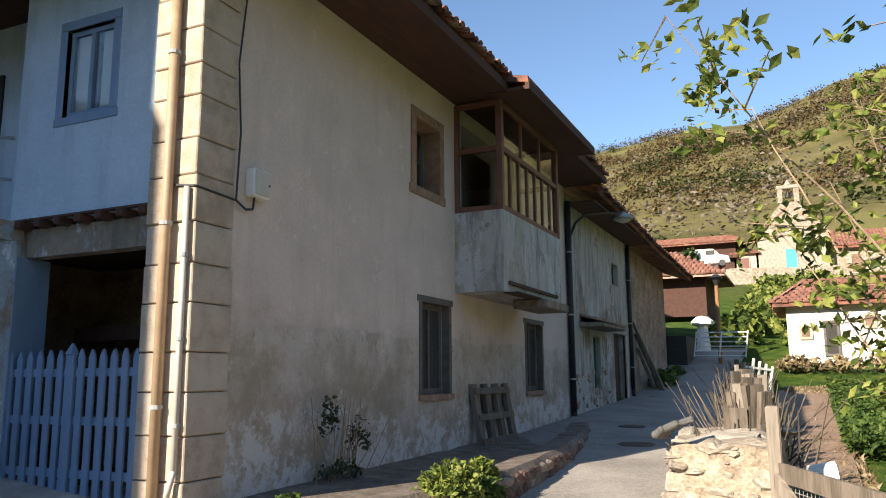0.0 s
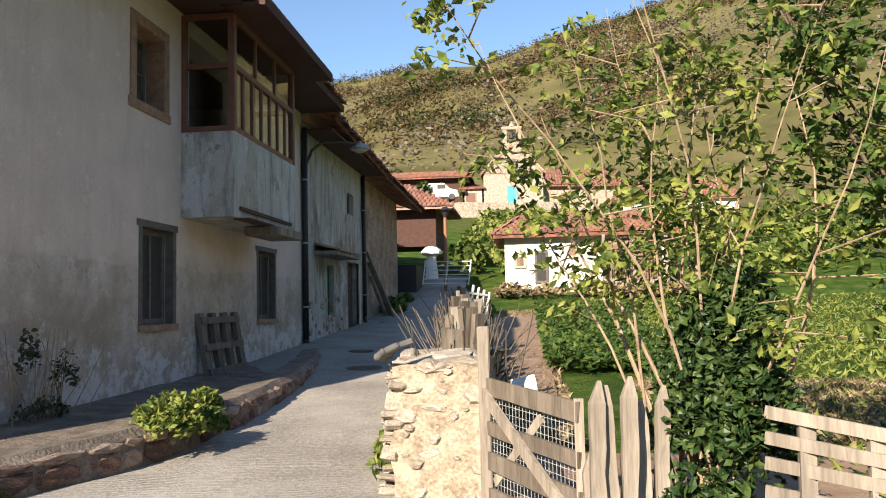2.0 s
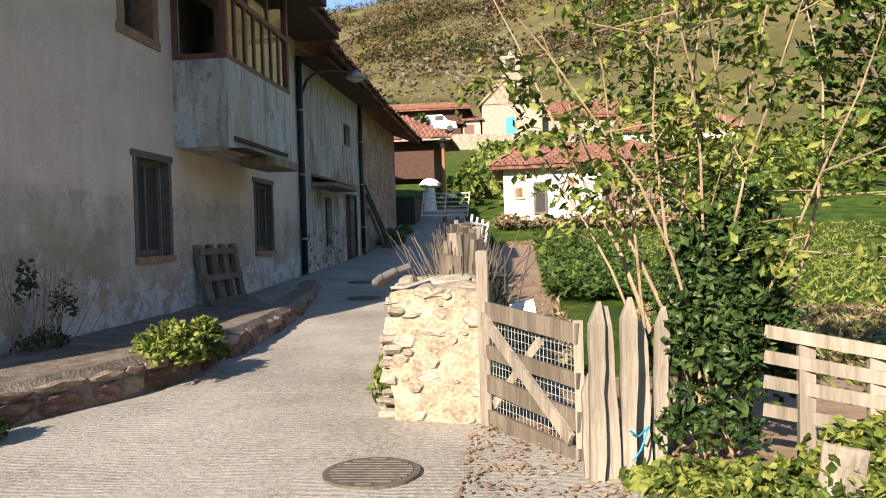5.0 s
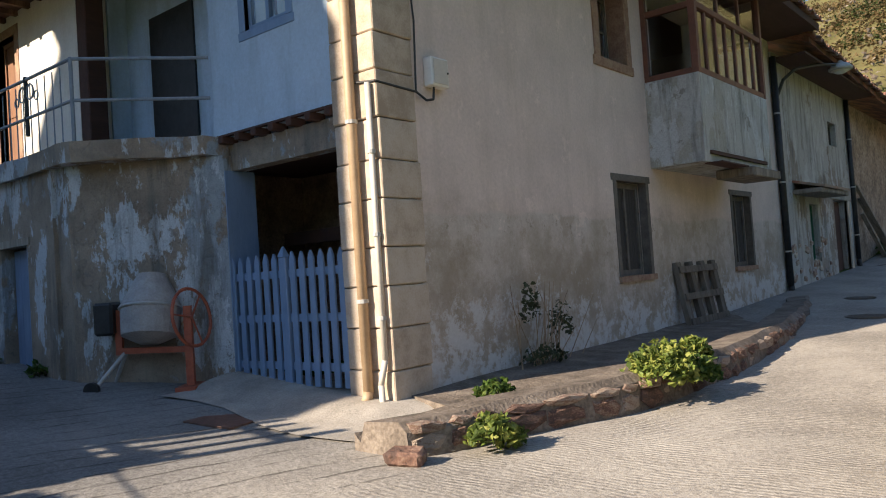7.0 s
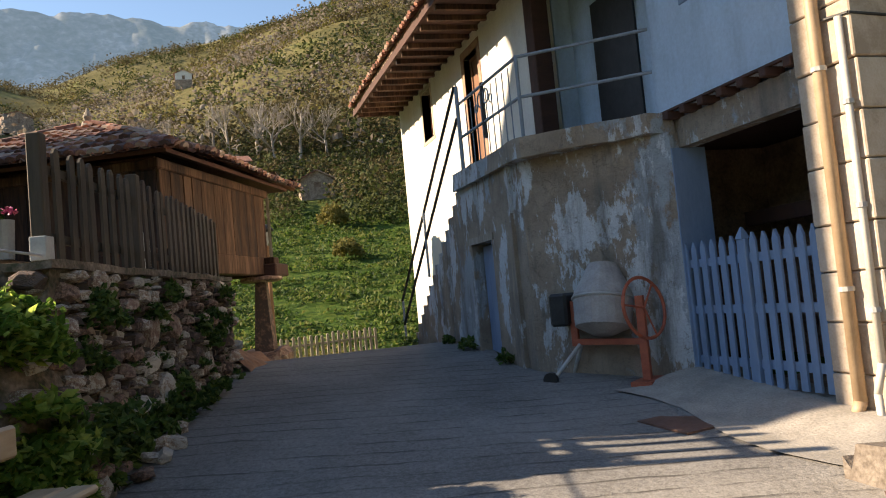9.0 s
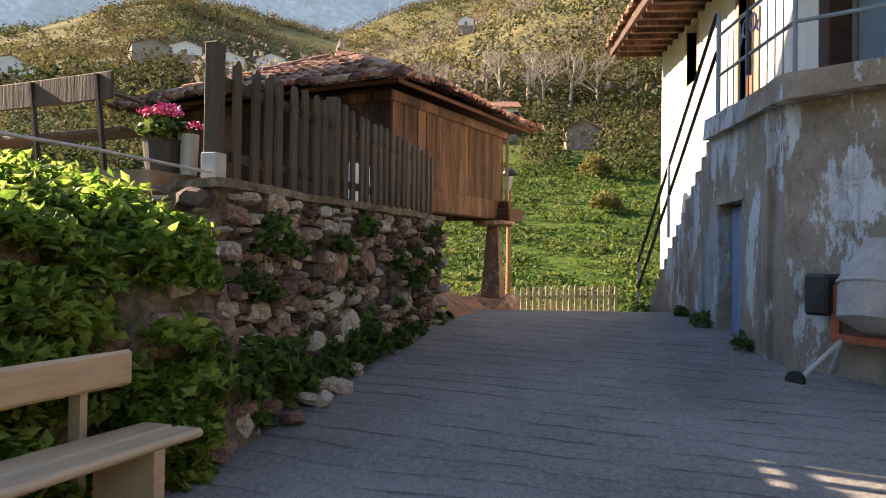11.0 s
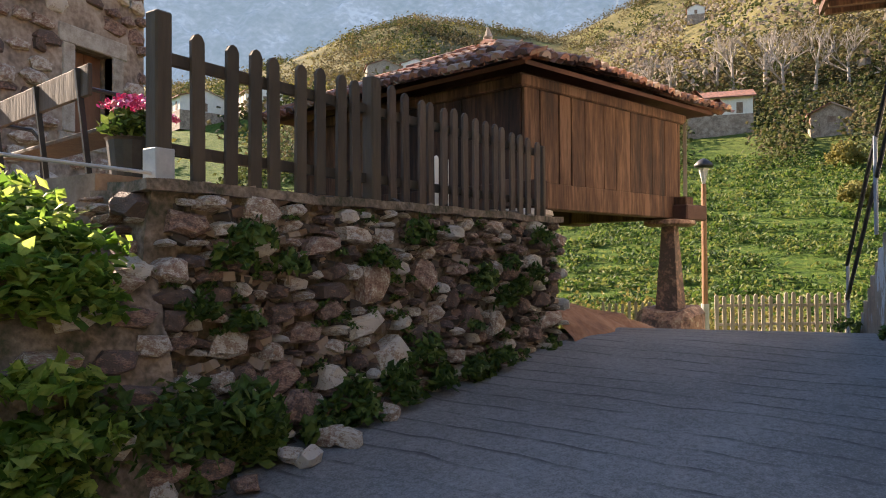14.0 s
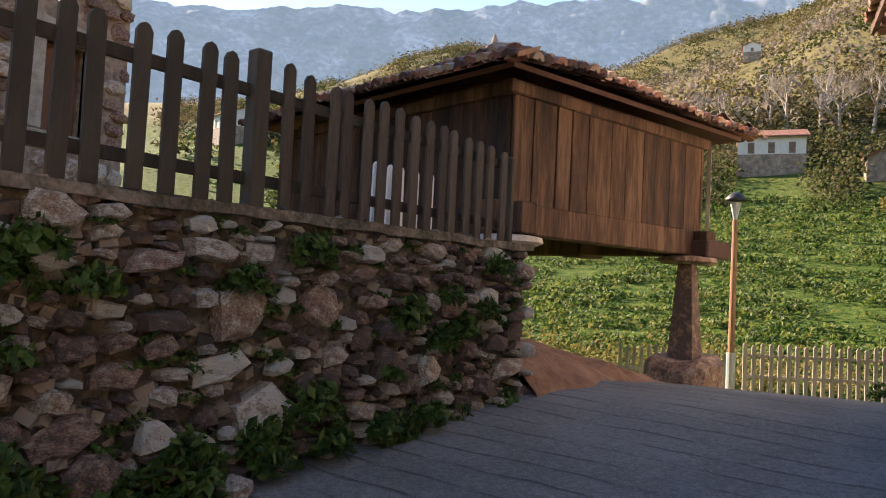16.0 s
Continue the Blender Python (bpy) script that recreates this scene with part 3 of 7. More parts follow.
part("loggia_wall", b, M_BLUE, farmhouse)
part("loggia_side", Build().span((-12.4, GY + 0.5, 3.4), (-12.2, 7.35, 6.8)), M_BLUE, farmhouse)
part("loggia_side", Build().span((-8.75, GY + 0.5, 3.4), (-8.6, 7.35, 6.8)), M_BLUE, farmhouse)
b = Build()
b.span((-20.3, GY + 0.55, 3.22), (WX - 0.6, 19.8, 3.38))
part("upper_floor", b, M_WOOD_DK, farmhouse)
b = Build()
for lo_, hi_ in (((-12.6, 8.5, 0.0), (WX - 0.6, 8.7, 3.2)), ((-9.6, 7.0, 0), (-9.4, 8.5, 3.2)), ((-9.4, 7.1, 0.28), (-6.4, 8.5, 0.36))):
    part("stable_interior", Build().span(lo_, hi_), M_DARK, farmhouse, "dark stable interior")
# roof
RZ, RX, RYN, RYS = 6.95, -4.72, 20.4, 5.35
b = Build()
ridge_x, ridge_z = -13.0, 9.9


def roof_slab(build, pts, thick):
    vs = [build.bm.verts.new(p) for p in pts]
    lo = [build.bm.verts.new(Vector(p) - Vector((0, 0, thick))) for p in pts]
    k = len(pts)
    build.bm.faces.new(vs)
    build.bm.faces.new(lo[::-1])
    for i in range(k):
        build.bm.faces.new((vs[i], lo[i], lo[(i + 1) % k], vs[(i + 1) % k]))
    return build


roof_slab(b, [(RX, RYS, RZ), (RX, RYN, RZ), (ridge_x, RYN - 6, ridge_z), (ridge_x, RYS + 7, ridge_z)], 0.14)
roof_slab(b, [(-21.2, RYS, RZ), (RX, RYS, RZ), (ridge_x, RYS + 7, ridge_z)], 0.14)
roof_slab(b, [(-21.2, RYN, RZ), (-21.2, RYS, RZ), (ridge_x, RYS + 7, ridge_z), (ridge_x, RYN - 6, ridge_z)], 0.14)
roof_slab(b, [(RX, RYN, RZ), (-21.2, RYN, RZ), (ridge_x, RYN - 6, ridge_z)], 0.14)
part("roof", b, M_TILE, farmhouse, "old red clay tile roof")
b = Build()
for lo_, hi_ in (((RX + 0.01, RYS + 0.06, RZ - 0.24), (WX - 0.3, RYN, RZ - 0.2)), ((-21.1, RYS + 0.06, RZ - 0.236), (WX - 0.31, GY + 0.3, RZ - 0.196)), ((RX + 0.012, RYS, RZ - 0.26), (RX + 0.06, RYN, RZ - 0.1)), ((-21.2, RYS - 0.02, RZ - 0.26), (RX, RYS + 0.04, RZ - 0.1))):
    part("eave_board", Build().span(lo_, hi_), M_WOOD_DK, farmhouse, "dark brown boarded eaves")

# low raised walk along the street wall
def walk_edge(y):
    return lerp_table([(5.25, -4.55), (6.2, -4.25), (7.8, -3.72), (9.7, -3.55), (12.8, -3.75), (16, -4.3), (19, -5.0), (21, -5.5)], y)


def walk_top(y):
    return lerp_table([(5, 0.42), (8, 0.5), (13, 0.55), (18, 0.6), (21, 0.55)], y)


b = Build()
ys = [5.25 + 0.5 * i for i in range(32)]
rows = []
for y in ys:
    e = walk_edge(y) + 0.05 * noise.noise(Vector((y * 2, 0, 0)))
    t = walk_top(y) + 0.03 * noise.noise(Vector((y * 3, 5, 0)))
    inner = WX - 0.02 if y > 6.6 else e - 0.55
    rows.append([b.bm.verts.new(p) for p in ((inner, y, 0.0), (inner, y, t - 0.12), (e - 0.48, y, t - 0.2), (e - 0.42, y, t - 0.02), (e - 0.04, y, t), (e + 0.05, y, t - 0.08), (e + 0.08, y, 0.0))])
for p, q in zip(rows, rows[1:]):
    for i in range(6):
        b.bm.faces.new((p[i], q[i], q[i + 1], p[i + 1]))
b.bm.faces.new(rows[0])
b.bm.faces.new(rows[-1][::-1])
solo("raised_walk", b, M_WALKSOIL, "low raised walk with a rough edge of reddish stones", "walkway", kind="structure")

# second house and barn up the lane
b = Build()
rowhouse = thing("row_house", "grey plastered village house with peeling render", "house")
wall_with_openings(b, 20.36, 27.75, 0.2, 6.45, [(22.65, 23.5, 1.25, 2.8), (25.3, 26.9, 0.6, 3.0), (25.35, 26.3, 4.6, 5.3)], lambda u, z, d: (WX + 0.06 - 0.56 * d, u, z))
part("wall", b, M_WALL2, rowhouse)
b = Build()
roof_slab(b, [(-4.9, 20.4, 6.62), (-4.9, 28.2, 6.35), (-11, 28.2, 8.8), (-11, 20.4, 9.0)], 0.14)
part("roof", b, M_TILE, rowhouse)
b = Build()
b.span((-5.0, 20.42, 6.25), (WX, 28.1, 6.3))
part("eave_board", b, M_WOOD_DK, rowhouse)
barn = thing("stone_barn", "brown rubble stone barn with a tiled roof", "barn")
b = Build()
b.span((WX - 0.5, 27.76, 0.2), (WX + 0.02, 35.6, 6.2)).span((-12, 35.2, 0.2), (WX - 0.5, 35.6, 6.2))
part("wall", b, M_RUBBLE, barn)
b = Build()
roof_slab(b, [(-4.9, 28.0, 6.3), (-4.7, 36.3, 5.95), (-11, 36.3, 8.3), (-11, 28.0, 8.7)], 0.14)
part("roof", b, M_TILE, barn)

# terrace block with outside stair
terrace = thing("stair_terrace", "flaking blue-grey rendered terrace block with outside stair and balcony", "terrace")
b = Build()
b.prism([(-8.52, 6.62), (-8.52, 6.5), (-10.08, 5.26), (-10.4, 5.26), (-10.4, 6.62)], 0.2, 3.27)
wall_with_openings(b, -12.4, -10.4, 0.2, 3.27, [(-12.08, -11.2, 0.2, 2.36)], lambda u, z, d: (u, 5.2 + 0.4 * d, z))
b.span((-12.4, 6.2, 0.2), (-10.4, 6.6, 3.27))
steps = 16
part("block", b, M_TERR, terrace)
for i in range(steps):
    x = -12.4 - i * 0.262
    part("step", Build().span((x - 0.262, 5.2 + 0.01 * (i % 2), 0.0), (x, 6.5, 3.45 - (i + 1) * 0.178), 0.01), M_TERR, terrace)
b = Build()
b.prism([(-8.55, 6.6), (-8.62, 6.3), (-9.7, 5.12), (-12.45, 5.1), (-12.45, 6.6)], 3.27, 3.52)
part("slab", b.cut(0.3).rough(0.03, 2.5), M_TERR, terrace, "crumbling concrete balcony slab")

# stone retaining wall with its terrace
UW = Vector((-0.961, 0.276, 0)).normalized()
VW = Vector((-UW.y, UW.x, 0)) * -1       # towards the lane
W0 = Vector((-7.72, 0.08, 0))


def along(s, out=0.0, z=0.0):
    p = W0 + UW * s + VW * out
    return Vector((p.x, p.y, z))


retaining_wall = thing("retaining_wall", "mossy dry stone retaining wall of reddish field stones", "wall", kind="structure")
b = Build()
p = [along(-0.1, 0), along(5.25, 0), along(5.25, -0.6), along(-0.1, -0.6)]
b.prism([(q.x, q.y) for q in p], -0.2, 2.15)
part("core", b.cut(0.35).rough(0.06, 2.0), M_STONEWALL, retaining_wall)
b = Build()
p = [along(-6, -2.3), along(-0.15, -2.3), along(-0.1, -0.55), along(5.2, -0.55), along(5.2, -8), along(-6, -8)]
b.prism([(q.x, q.y) for q in p], -0.3, 2.28)
solo("upper_terrace", b, M_EARTH, "packed earth terrace held by the stone wall", "terrace", kind="structure")

# granary on stilts
HU = Vector((-0.9, 0.436, 0))
HV = Vector((-0.436, -0.9, 0))
H0 = Vector((-15.25, 0.54, 0))


def at_granary(u, v, z):
    p = H0 + HU * u + HV * v
    return Vector((p.x, p.y, z))


HL, HD = 4.75, 5.6
granary = thing("raised_granary", "old brown timber granary on stone stilts under a red tile roof", "granary")
b = Build()
p = [at_granary(0.06, 0.06, 0), at_granary(HL - 0.06, 0.06, 0), at_granary(HL - 0.06, HD - 0.06, 0), at_granary(0.06, HD - 0.06, 0)]
b.prism([(q.x, q.y) for q in p], 2.9, 4.6)
part("body", b, M_WOOD_BR, granary)
for u0, v0, u1, v1 in ((-0.3, 0.1, HL + 0.35, 0.1), (-0.3, HD - 0.1, HL + 0.3, HD - 0.1), (0.1, -0.3, 0.1, HD + 0.3), (HL - 0.1, -0.3, HL - 0.1, HD + 0.3)):
    b = Build()
    z = 2.72 if v0 == v1 else 2.71
    b.beam(at_granary(u0, v0, z), at_granary(u1, v1, z), 0.3, 0.42, 0.02)
    part("sill_beam", b, M_WOOD_BR, granary)
for u, v in ((HL - 0.15, 0.1), (0.15, 0.15), (0.15, HD - 0.15), (HL - 0.15, HD - 0.15)):
    base = at_granary(u, v, 0)
    g0 = land(base.x, base.y) - 0.15
    b = Build()
    b.lathe([(0.34, g0), (0.31, 0.8), (0.17, 2.36)], (base.x, base.y, 0), 4, pose(0, 0, 0, 0, 0, 28))
    stilt = part("stilt", b, M_STONE, granary)
    b = Build()
    b.lathe([(0.42, 2.36), (0.5, 2.4), (0.48, 2.47), (0.3, 2.5)], (base.x, base.y, 0), 14)
    part("cap_stone", b, M_STONE, granary)
b = Build()
apex = at_granary(HL / 2, HD / 2, 5.95)
o = 0.62
cs = [at_granary(-o, -o, 4.58), at_granary(HL + o, -o, 4.58), at_granary(HL + o, HD + o, 4.58), at_granary(-o, HD + o, 4.58)]
mid_eave = (cs[0] + cs[2]) / 2
inner = [c + (mid_eave - c) * 0.045 + Vector((0, 0, 0.02)) for c in cs]
for i in range(4):
    part("roof_slope", roof_slab(Build(), [inner[i], inner[(i + 1) % 4], apex], 0.07), M_TILE_BED, granary)

# stone house above the terrace
stone_house = thing("stone_house", "rubble stone house with a brown wooden window, heightened out of view to shade the yard", "house")
b = Build()
wall_with_openings(b, -17.0, -11.75, 1.5, 12.5, [(-16.1, -15.15, 4.15, 5.8)], lambda u, z, d: (u, -8.0 - 0.5 * d, z))
part("front_wall", b, M_RUBBLE, stone_house)
# Rear body and steep roof are unseen, shaped to block sun from the yard.
b = Build()
b.prism([(-17.0, -8.5), (-11.75, -8.5), (-13.95, -14.0), (-21.3, -14.0)], 1.5, 12.5)
part("wall", b, M_RUBBLE, stone_house)
b = Build()
roof_slab(b, [(-17.4, -7.6, 12.55), (-11.65, -7.6, 12.55), (-13.95, -14.2, 18.5), (-21.3, -14.2, 18.5)], 0.2)
b.prism([(-18.6, -10.5), (-12.8, -10.5), (-13.95, -14.0), (-21.3, -14.0)], 12.5, 15.5)
part("roof", b, M_TILE, stone_house)

# white cottage, chapel, far houses as masses
def block_house(name, label, x0, x1, y0, y1, z0, z1, rise, wall_mat, category="house", over=0.5, axis="x"):
    h = thing(name, label, category)
    bb = Build()
    bb.span((x0, y0, z0), (x1, y1, z1))
    part("wall", bb, wall_mat, h)
    bb = Build()
    a, c, d, e = x0 - over, x1 + over, y0 - over, y1 + over
    if axis == "x":
        m = (d + e) / 2
        roof_slab(bb, [(a, d, z1), (c, d, z1), (c - 1.5, m, z1 + rise), (a + 1.5, m, z1 + rise)], 0.15)
        roof_slab(bb, [(a, e, z1), (c, e, z1), (c - 1.5, m, z1 + rise), (a + 1.5, m, z1 + rise)], 0.15)
        roof_slab(bb, [(a, d, z1), (a, e, z1), (a + 1.5, m, z1 + rise)], 0.15)
        roof_slab(bb, [(c, d, z1), (c, e, z1), (c - 1.5, m, z1 + rise)], 0.15)
    else:
        m = (a + c) / 2
        roof_slab(bb, [(a, d, z1), (a, e, z1), (m, e - 0.2, z1 + rise), (m, d + 0.2, z1 + rise)], 0.15)
        roof_slab(bb, [(c, d, z1), (c, e, z1), (m, e - 0.2, z1 + rise), (m, d + 0.2, z1 + rise)], 0.15)
    part("roof", bb, M_TILE, h)
    return h


cottage = block_house("white_cottage", "low white limewashed cottage with a red tile roof", -0.9, 6.3, 36, 42, 1.6, 4.6, 1.3, M_WHITE)
chapel = block_house("chapel", "sandstone chapel with a bell gable and blue door", -4.1, 2.3, 84, 100, 10.5, 15.4, 3.2, M_PALESTONE, "chapel", 0.3, "y")
house2 = block_house("far_house", "long low house with a red tile roof behind the cottage", 9.6, 21.5, 80, 88, 8.5, 11.5, 2.4, M_WHITE)
barn2 = block_house("far_barn", "wooden barn with wide tile roof beside the chapel", -15.3, -6.2, 84, 92, 11.5, 15.2, 1.4, M_WOOD_DK, "barn", 0.9)

# far mountains
RIDGE = [(60, 20), (87, 20.4), (93, 20.7), (100, 21.0), (108, 20.5), (114, 19.9), (120, 19.8), (128, 18.8), (136, 18.2), (170, 18)]


def mountains():
    bb = bmesh.new()
    n, rows = 420, 60
    grid = []
    for j in range(rows):
        row = []
        for i in range(n):
            yaw = radians(60 + 110 * i / (n - 1))
            k = j / (rows - 1)
            r = 1500 + 900 * k
            e = lerp_table(RIDGE, math.degrees(yaw)) + 0.55 * noise.fractal(Vector((yaw * 14, 1, 0)), 0.8, 2.0, 6)
            z = math.tan(radians(e)) * 2400 * (k ** 1.1) + 130 * k * (1 - k) ** 0.6 * noise.fractal(Vector((yaw * 16, k * 5, 2)), 0.7, 2.1, 7)
            row.append(bb.verts.new((-r * math.sin(yaw), r * math.cos(yaw), z)))
        grid.append(row)
    for p, q in zip(grid, grid[1:]):
        for i in range(n - 1):
            bb.faces.new((p[i], p[i + 1], q[i + 1], q[i]))
    me = bpy.data.meshes.new("backdrop")
    bb.to_mesh(me)
    bb.free()
    me.shade_smooth()
    return tagged(part("backdrop_mountains", me, M_MOUNT), "blue-grey limestone mountains, haze added as a faint blue glow", "mountains", kind="structure")


# Distance haze is a weak blue emission in the rock material.
M_MOUNT = material("limestone with haze glow", [(0.045, 0.065, 0.05), (0.09, 0.10, 0.085), (0.15, 0.15, 0.14), (0.27, 0.27, 0.27)], 0.006, bump=0.0, fine=0.045, detail=10, fine_mix=0.6, emit=(0.30, 0.46, 0.66, 0.16))
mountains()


# ---- farmhouse details ----
def quoins():
    z, i = 0.14, 0
    while z < 6.72:
        h = min(0.36 + 0.16 * random.random(), 6.75 - z)
        bb = Build()
        deep = 0.02 * random.random()
        y1 = 7.06 + 0.06 * random.random()
        bb.span((-6.46, 6.5 - deep, z), (-5.79 + 0.015 * random.random(), y1, z + h - 0.012), 0.012)
        part("quoin", bb, M_QUOIN, farmhouse)
        z += h
        i += 1


quoins()
bb = Build().span((-6.42, 6.54, 0.0), (-5.83, 7.1, 6.75))
part("corner_core", bb, M_QUOIN, farmhouse)
bb = Build().span((-6.52, 6.42, -0.05), (-5.72, 7.2, 0.3), 0.03)
part("corner_plinth", bb.cut(0.25).rough(0.02, 5), M_QUOIN, farmhouse)


def window(parent, axis, face, u0, u1, z0, z1, frame_mat, panes=2, depth=0.16, bars=1, shutter=None, frame_w=0.06, inward=1):
    """A casement set back in an opening. axis 'y': the wall runs along y and faces +x at x = face; axis 'x': it runs along x and faces -y."""
    w = part("window", Build().span(*(((face - depth - 0.05, u0, z0), (face - depth, u0 + frame_w, z1)) if axis == "y" else ((u0, face + depth, z0), (u0 + frame_w, face + depth + 0.05, z1)))), frame_mat, parent)

    def strip(name, ua, ub, za, zb, mat, d0=0.0, d1=0.05):
        b2 = Build()
        if axis == "y":
            b2.span((face - depth - d1, ua, za), (face - depth - d0, ub, zb))
        else:
            b2.span((ua, face + depth + d0, za), (ub, face + depth + d1, zb))
        return part(name, b2, mat, w)
    strip("window_frame", u1 - frame_w, u1, z0, z1, frame_mat)
    strip("window_frame", u0 + frame_w, u1 - frame_w, z1 - frame_w, z1, frame_mat)
    strip("window_frame", u0 + frame_w, u1 - frame_w, z0, z0 + frame_w, frame_mat)
    n = panes
    step = (u1 - u0 - 2 * frame_w) / n
    for i in range(n):
        a = u0 + frame_w + i * step
        if i:
            strip("mullion", a - 0.03, a + 0.03, z0 + frame_w, z1 - frame_w, frame_mat, -0.01)
        if shutter:
            strip("shutter", a + 0.03, a + step - 0.03, z0 + frame_w, z1 - frame_w, shutter, 0.02, 0.04)
        else:
            p = strip("pane", a + 0.02, a + step - 0.02, z0 + frame_w, z1 - frame_w, M_GLASS, 0.02, 0.026)
            p.visible_shadow = False
        for j in range(bars):
            zz = z0 + (z1 - z0) * (j + 1) / (bars + 1)
            strip("glazing_bar", a + 0.03, a + step - 0.03, zz - 0.015, zz + 0.015, frame_mat, 0.005, 0.02)
    return w


def lining(parent, axis, face, u0, u1, z0, z1, w, proud, mat, name="surround", sill=0.05):
    """Stone surround round an opening, four stones."""
    for ua, ub, za, zb in ((u0 - w, u0, z0, z1), (u1, u1 + w, z0, z1), (u0 - w, u1 + w, z1, z1 + w), (u0 - w - sill, u1 + w + sill, z0 - w * 0.9, z0)):
        b2 = Build()
        if axis == "y":
            b2.span((face - 0.3, ua, za), (face + proud, ub, zb), 0.008)
        else:
            b2.span((ua, face - proud, za), (ub, face + 0.3, zb), 0.008)
        part(name, b2, mat, parent)


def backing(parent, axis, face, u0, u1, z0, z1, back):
    # Thin dark sheet close behind an opening, in place of the unlit room.
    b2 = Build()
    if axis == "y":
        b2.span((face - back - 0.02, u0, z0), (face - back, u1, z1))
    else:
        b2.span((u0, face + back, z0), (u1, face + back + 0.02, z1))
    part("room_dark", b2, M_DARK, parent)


M_FRAME_DK = material("dark weathered window frame", [(0.09, 0.08, 0.07), (0.16, 0.14, 0.12)], 8, bump=0.2)
M_SHUTTER = material("grey-brown closed shutter", [(0.03, 0.027, 0.026), (0.055, 0.05, 0.046)], 7, bump=0.4, stretch=(1, 4, 0.2))
M_MAHOG = material("red-brown painted joinery", [(0.13, 0.05, 0.035), (0.19, 0.08, 0.05)], 7, rough=0.55, bump=0.2)
M_CURTAIN = material("pale curtain", [(0.55, 0.52, 0.46), (0.66, 0.63, 0.57)], 5, bump=0.1)
M_GREEN = material("dark green paint", [(0.02, 0.11, 0.06), (0.035, 0.16, 0.09)], 6, rough=0.6, bump=0.2)
M_RUST = material("orange-red painted steel", [(0.30, 0.07, 0.035), (0.45, 0.12, 0.06)], 9, rough=0.6, bump=0.3)
M_ZINC = material("galvanised grey", [(0.32, 0.32, 0.31), (0.44, 0.44, 0.42)], 8, rough=0.5, bump=0.1)
M_DRUM = material("cement-caked drum", [(0.27, 0.25, 0.24), (0.40, 0.38, 0.36)], 5, rough=0.8, bump=0.4)
M_PIPE_TAN = material("tan painted downpipe", [(0.33, 0.23, 0.14), (0.42, 0.30, 0.19)], 6, rough=0.55, bump=0.1)
M_PIPE_PALE = material("pale plastic pipe", [(0.50, 0.46, 0.40), (0.60, 0.56, 0.49)], 6, rough=0.5, bump=0.1)
M_PINK = material("pink petals", [(0.50, 0.04, 0.16), (0.75, 0.10, 0.28), (0.85, 0.25, 0.40)], 9, rough=0.6, bump=0, island=0.6)
M_COBALT = material("turquoise blue door paint", [(0.03, 0.30, 0.50), (0.05, 0.40, 0.60)], 6, rough=0.5, bump=0.1)
M_BROWNDOOR = material("brown window shutter", [(0.16, 0.075, 0.04), (0.24, 0.115, 0.06)], 6, bump=0.3, stretch=(1, 1, 0.2))
M_RAIL = material("blue-grey painted tube", [(0.17, 0.20, 0.24), (0.25, 0.29, 0.34)], 9, rough=0.5, bump=0.2)

# street wall openings
lining(farmhouse, "y", WX, 11.56, 12.47, 4.79, 5.97, 0.17, 0.03, M_SURROUND)
window(farmhouse, "y", WX, 11.57, 12.46, 4.8, 5.96, M_FRAME_DK, 2, 0.3, 1)
backing(farmhouse, "y", WX, 11.3, 12.7, 4.6, 6.1, 0.62)
for y0, y1, z0, z1 in ((11.78, 12.83, 1.36, 2.88), (16.95, 18.05, 1.33, 2.84)):
    window(farmhouse, "y", WX, y0 + 0.01, y1 - 0.01, z0 + 0.01, z1 - 0.01, M_FRAME_DK, 2, 0.14, 0, M_SHUTTER, 0.09)
    backing(farmhouse, "y", WX, y0, y1, z0, z1, 0.5)
    for q in ((y0 - 0.1, y0 + 0.006), (y1 - 0.006, y1 + 0.1)):
        part("jamb", Build().span((WX - 0.13, q[0], z0), (WX + 0.012, q[1], z1)), M_FRAME_DK, farmhouse)
    part("lintel", Build().span((WX - 0.13, y0 - 0.16, z1 - 0.006), (WX + 0.015, y1 + 0.16, z1 + 0.1)), M_FRAME_DK, farmhouse)
    part("sill", Build().span((WX - 0.13, y0 - 0.12, z0 - 0.09), (WX + 0.05, y1 + 0.12, z0 + 0.005)), M_SURROUND, farmhouse)

# bay: rendered parapet and glazed gallery
BX0, BY0, BY1 = -4.88, 13.12, 16.62
bay = thing("gallery_bay", "projecting bay with rendered parapet and red-brown glazed gallery", "bay window")
bb = Build()
bb.span((WX - 0.02, BY0, 3.14), (BX0, BY1, 3.26)).span((BX0 - 0.12, BY0, 3.26), (BX0, BY1, 4.6)).span((WX - 0.02, BY0, 3.26), (BX0 - 0.12, BY0 + 0.12, 4.6)).span((WX - 0.02, BY1 - 0.12, 3.26), (BX0 - 0.12, BY1, 4.6))
part("parapet", bb, M_BAY, bay, "grey-white rendered parapet")


def timber(parent, a, c, w, h, mat=M_MAHOG, name="rail"):
    return part(name, Build().beam(a, c, w, h, 0.006), mat, parent)


GZ = [4.6, 5.75, 6.62]
for y in (BY0 + 0.06, BY1 - 0.06):
    part("corner_post", Build().span((BX0 - 0.11, y - 0.055, 4.6), (BX0 + 0.01, y + 0.055, 6.66), 0.006), M_MAHOG, bay)
    part("wall_post", Build().span((WX, y - 0.05, 4.6), (WX + 0.08, y + 0.05, 6.66), 0.006), M_MAHOG, bay)
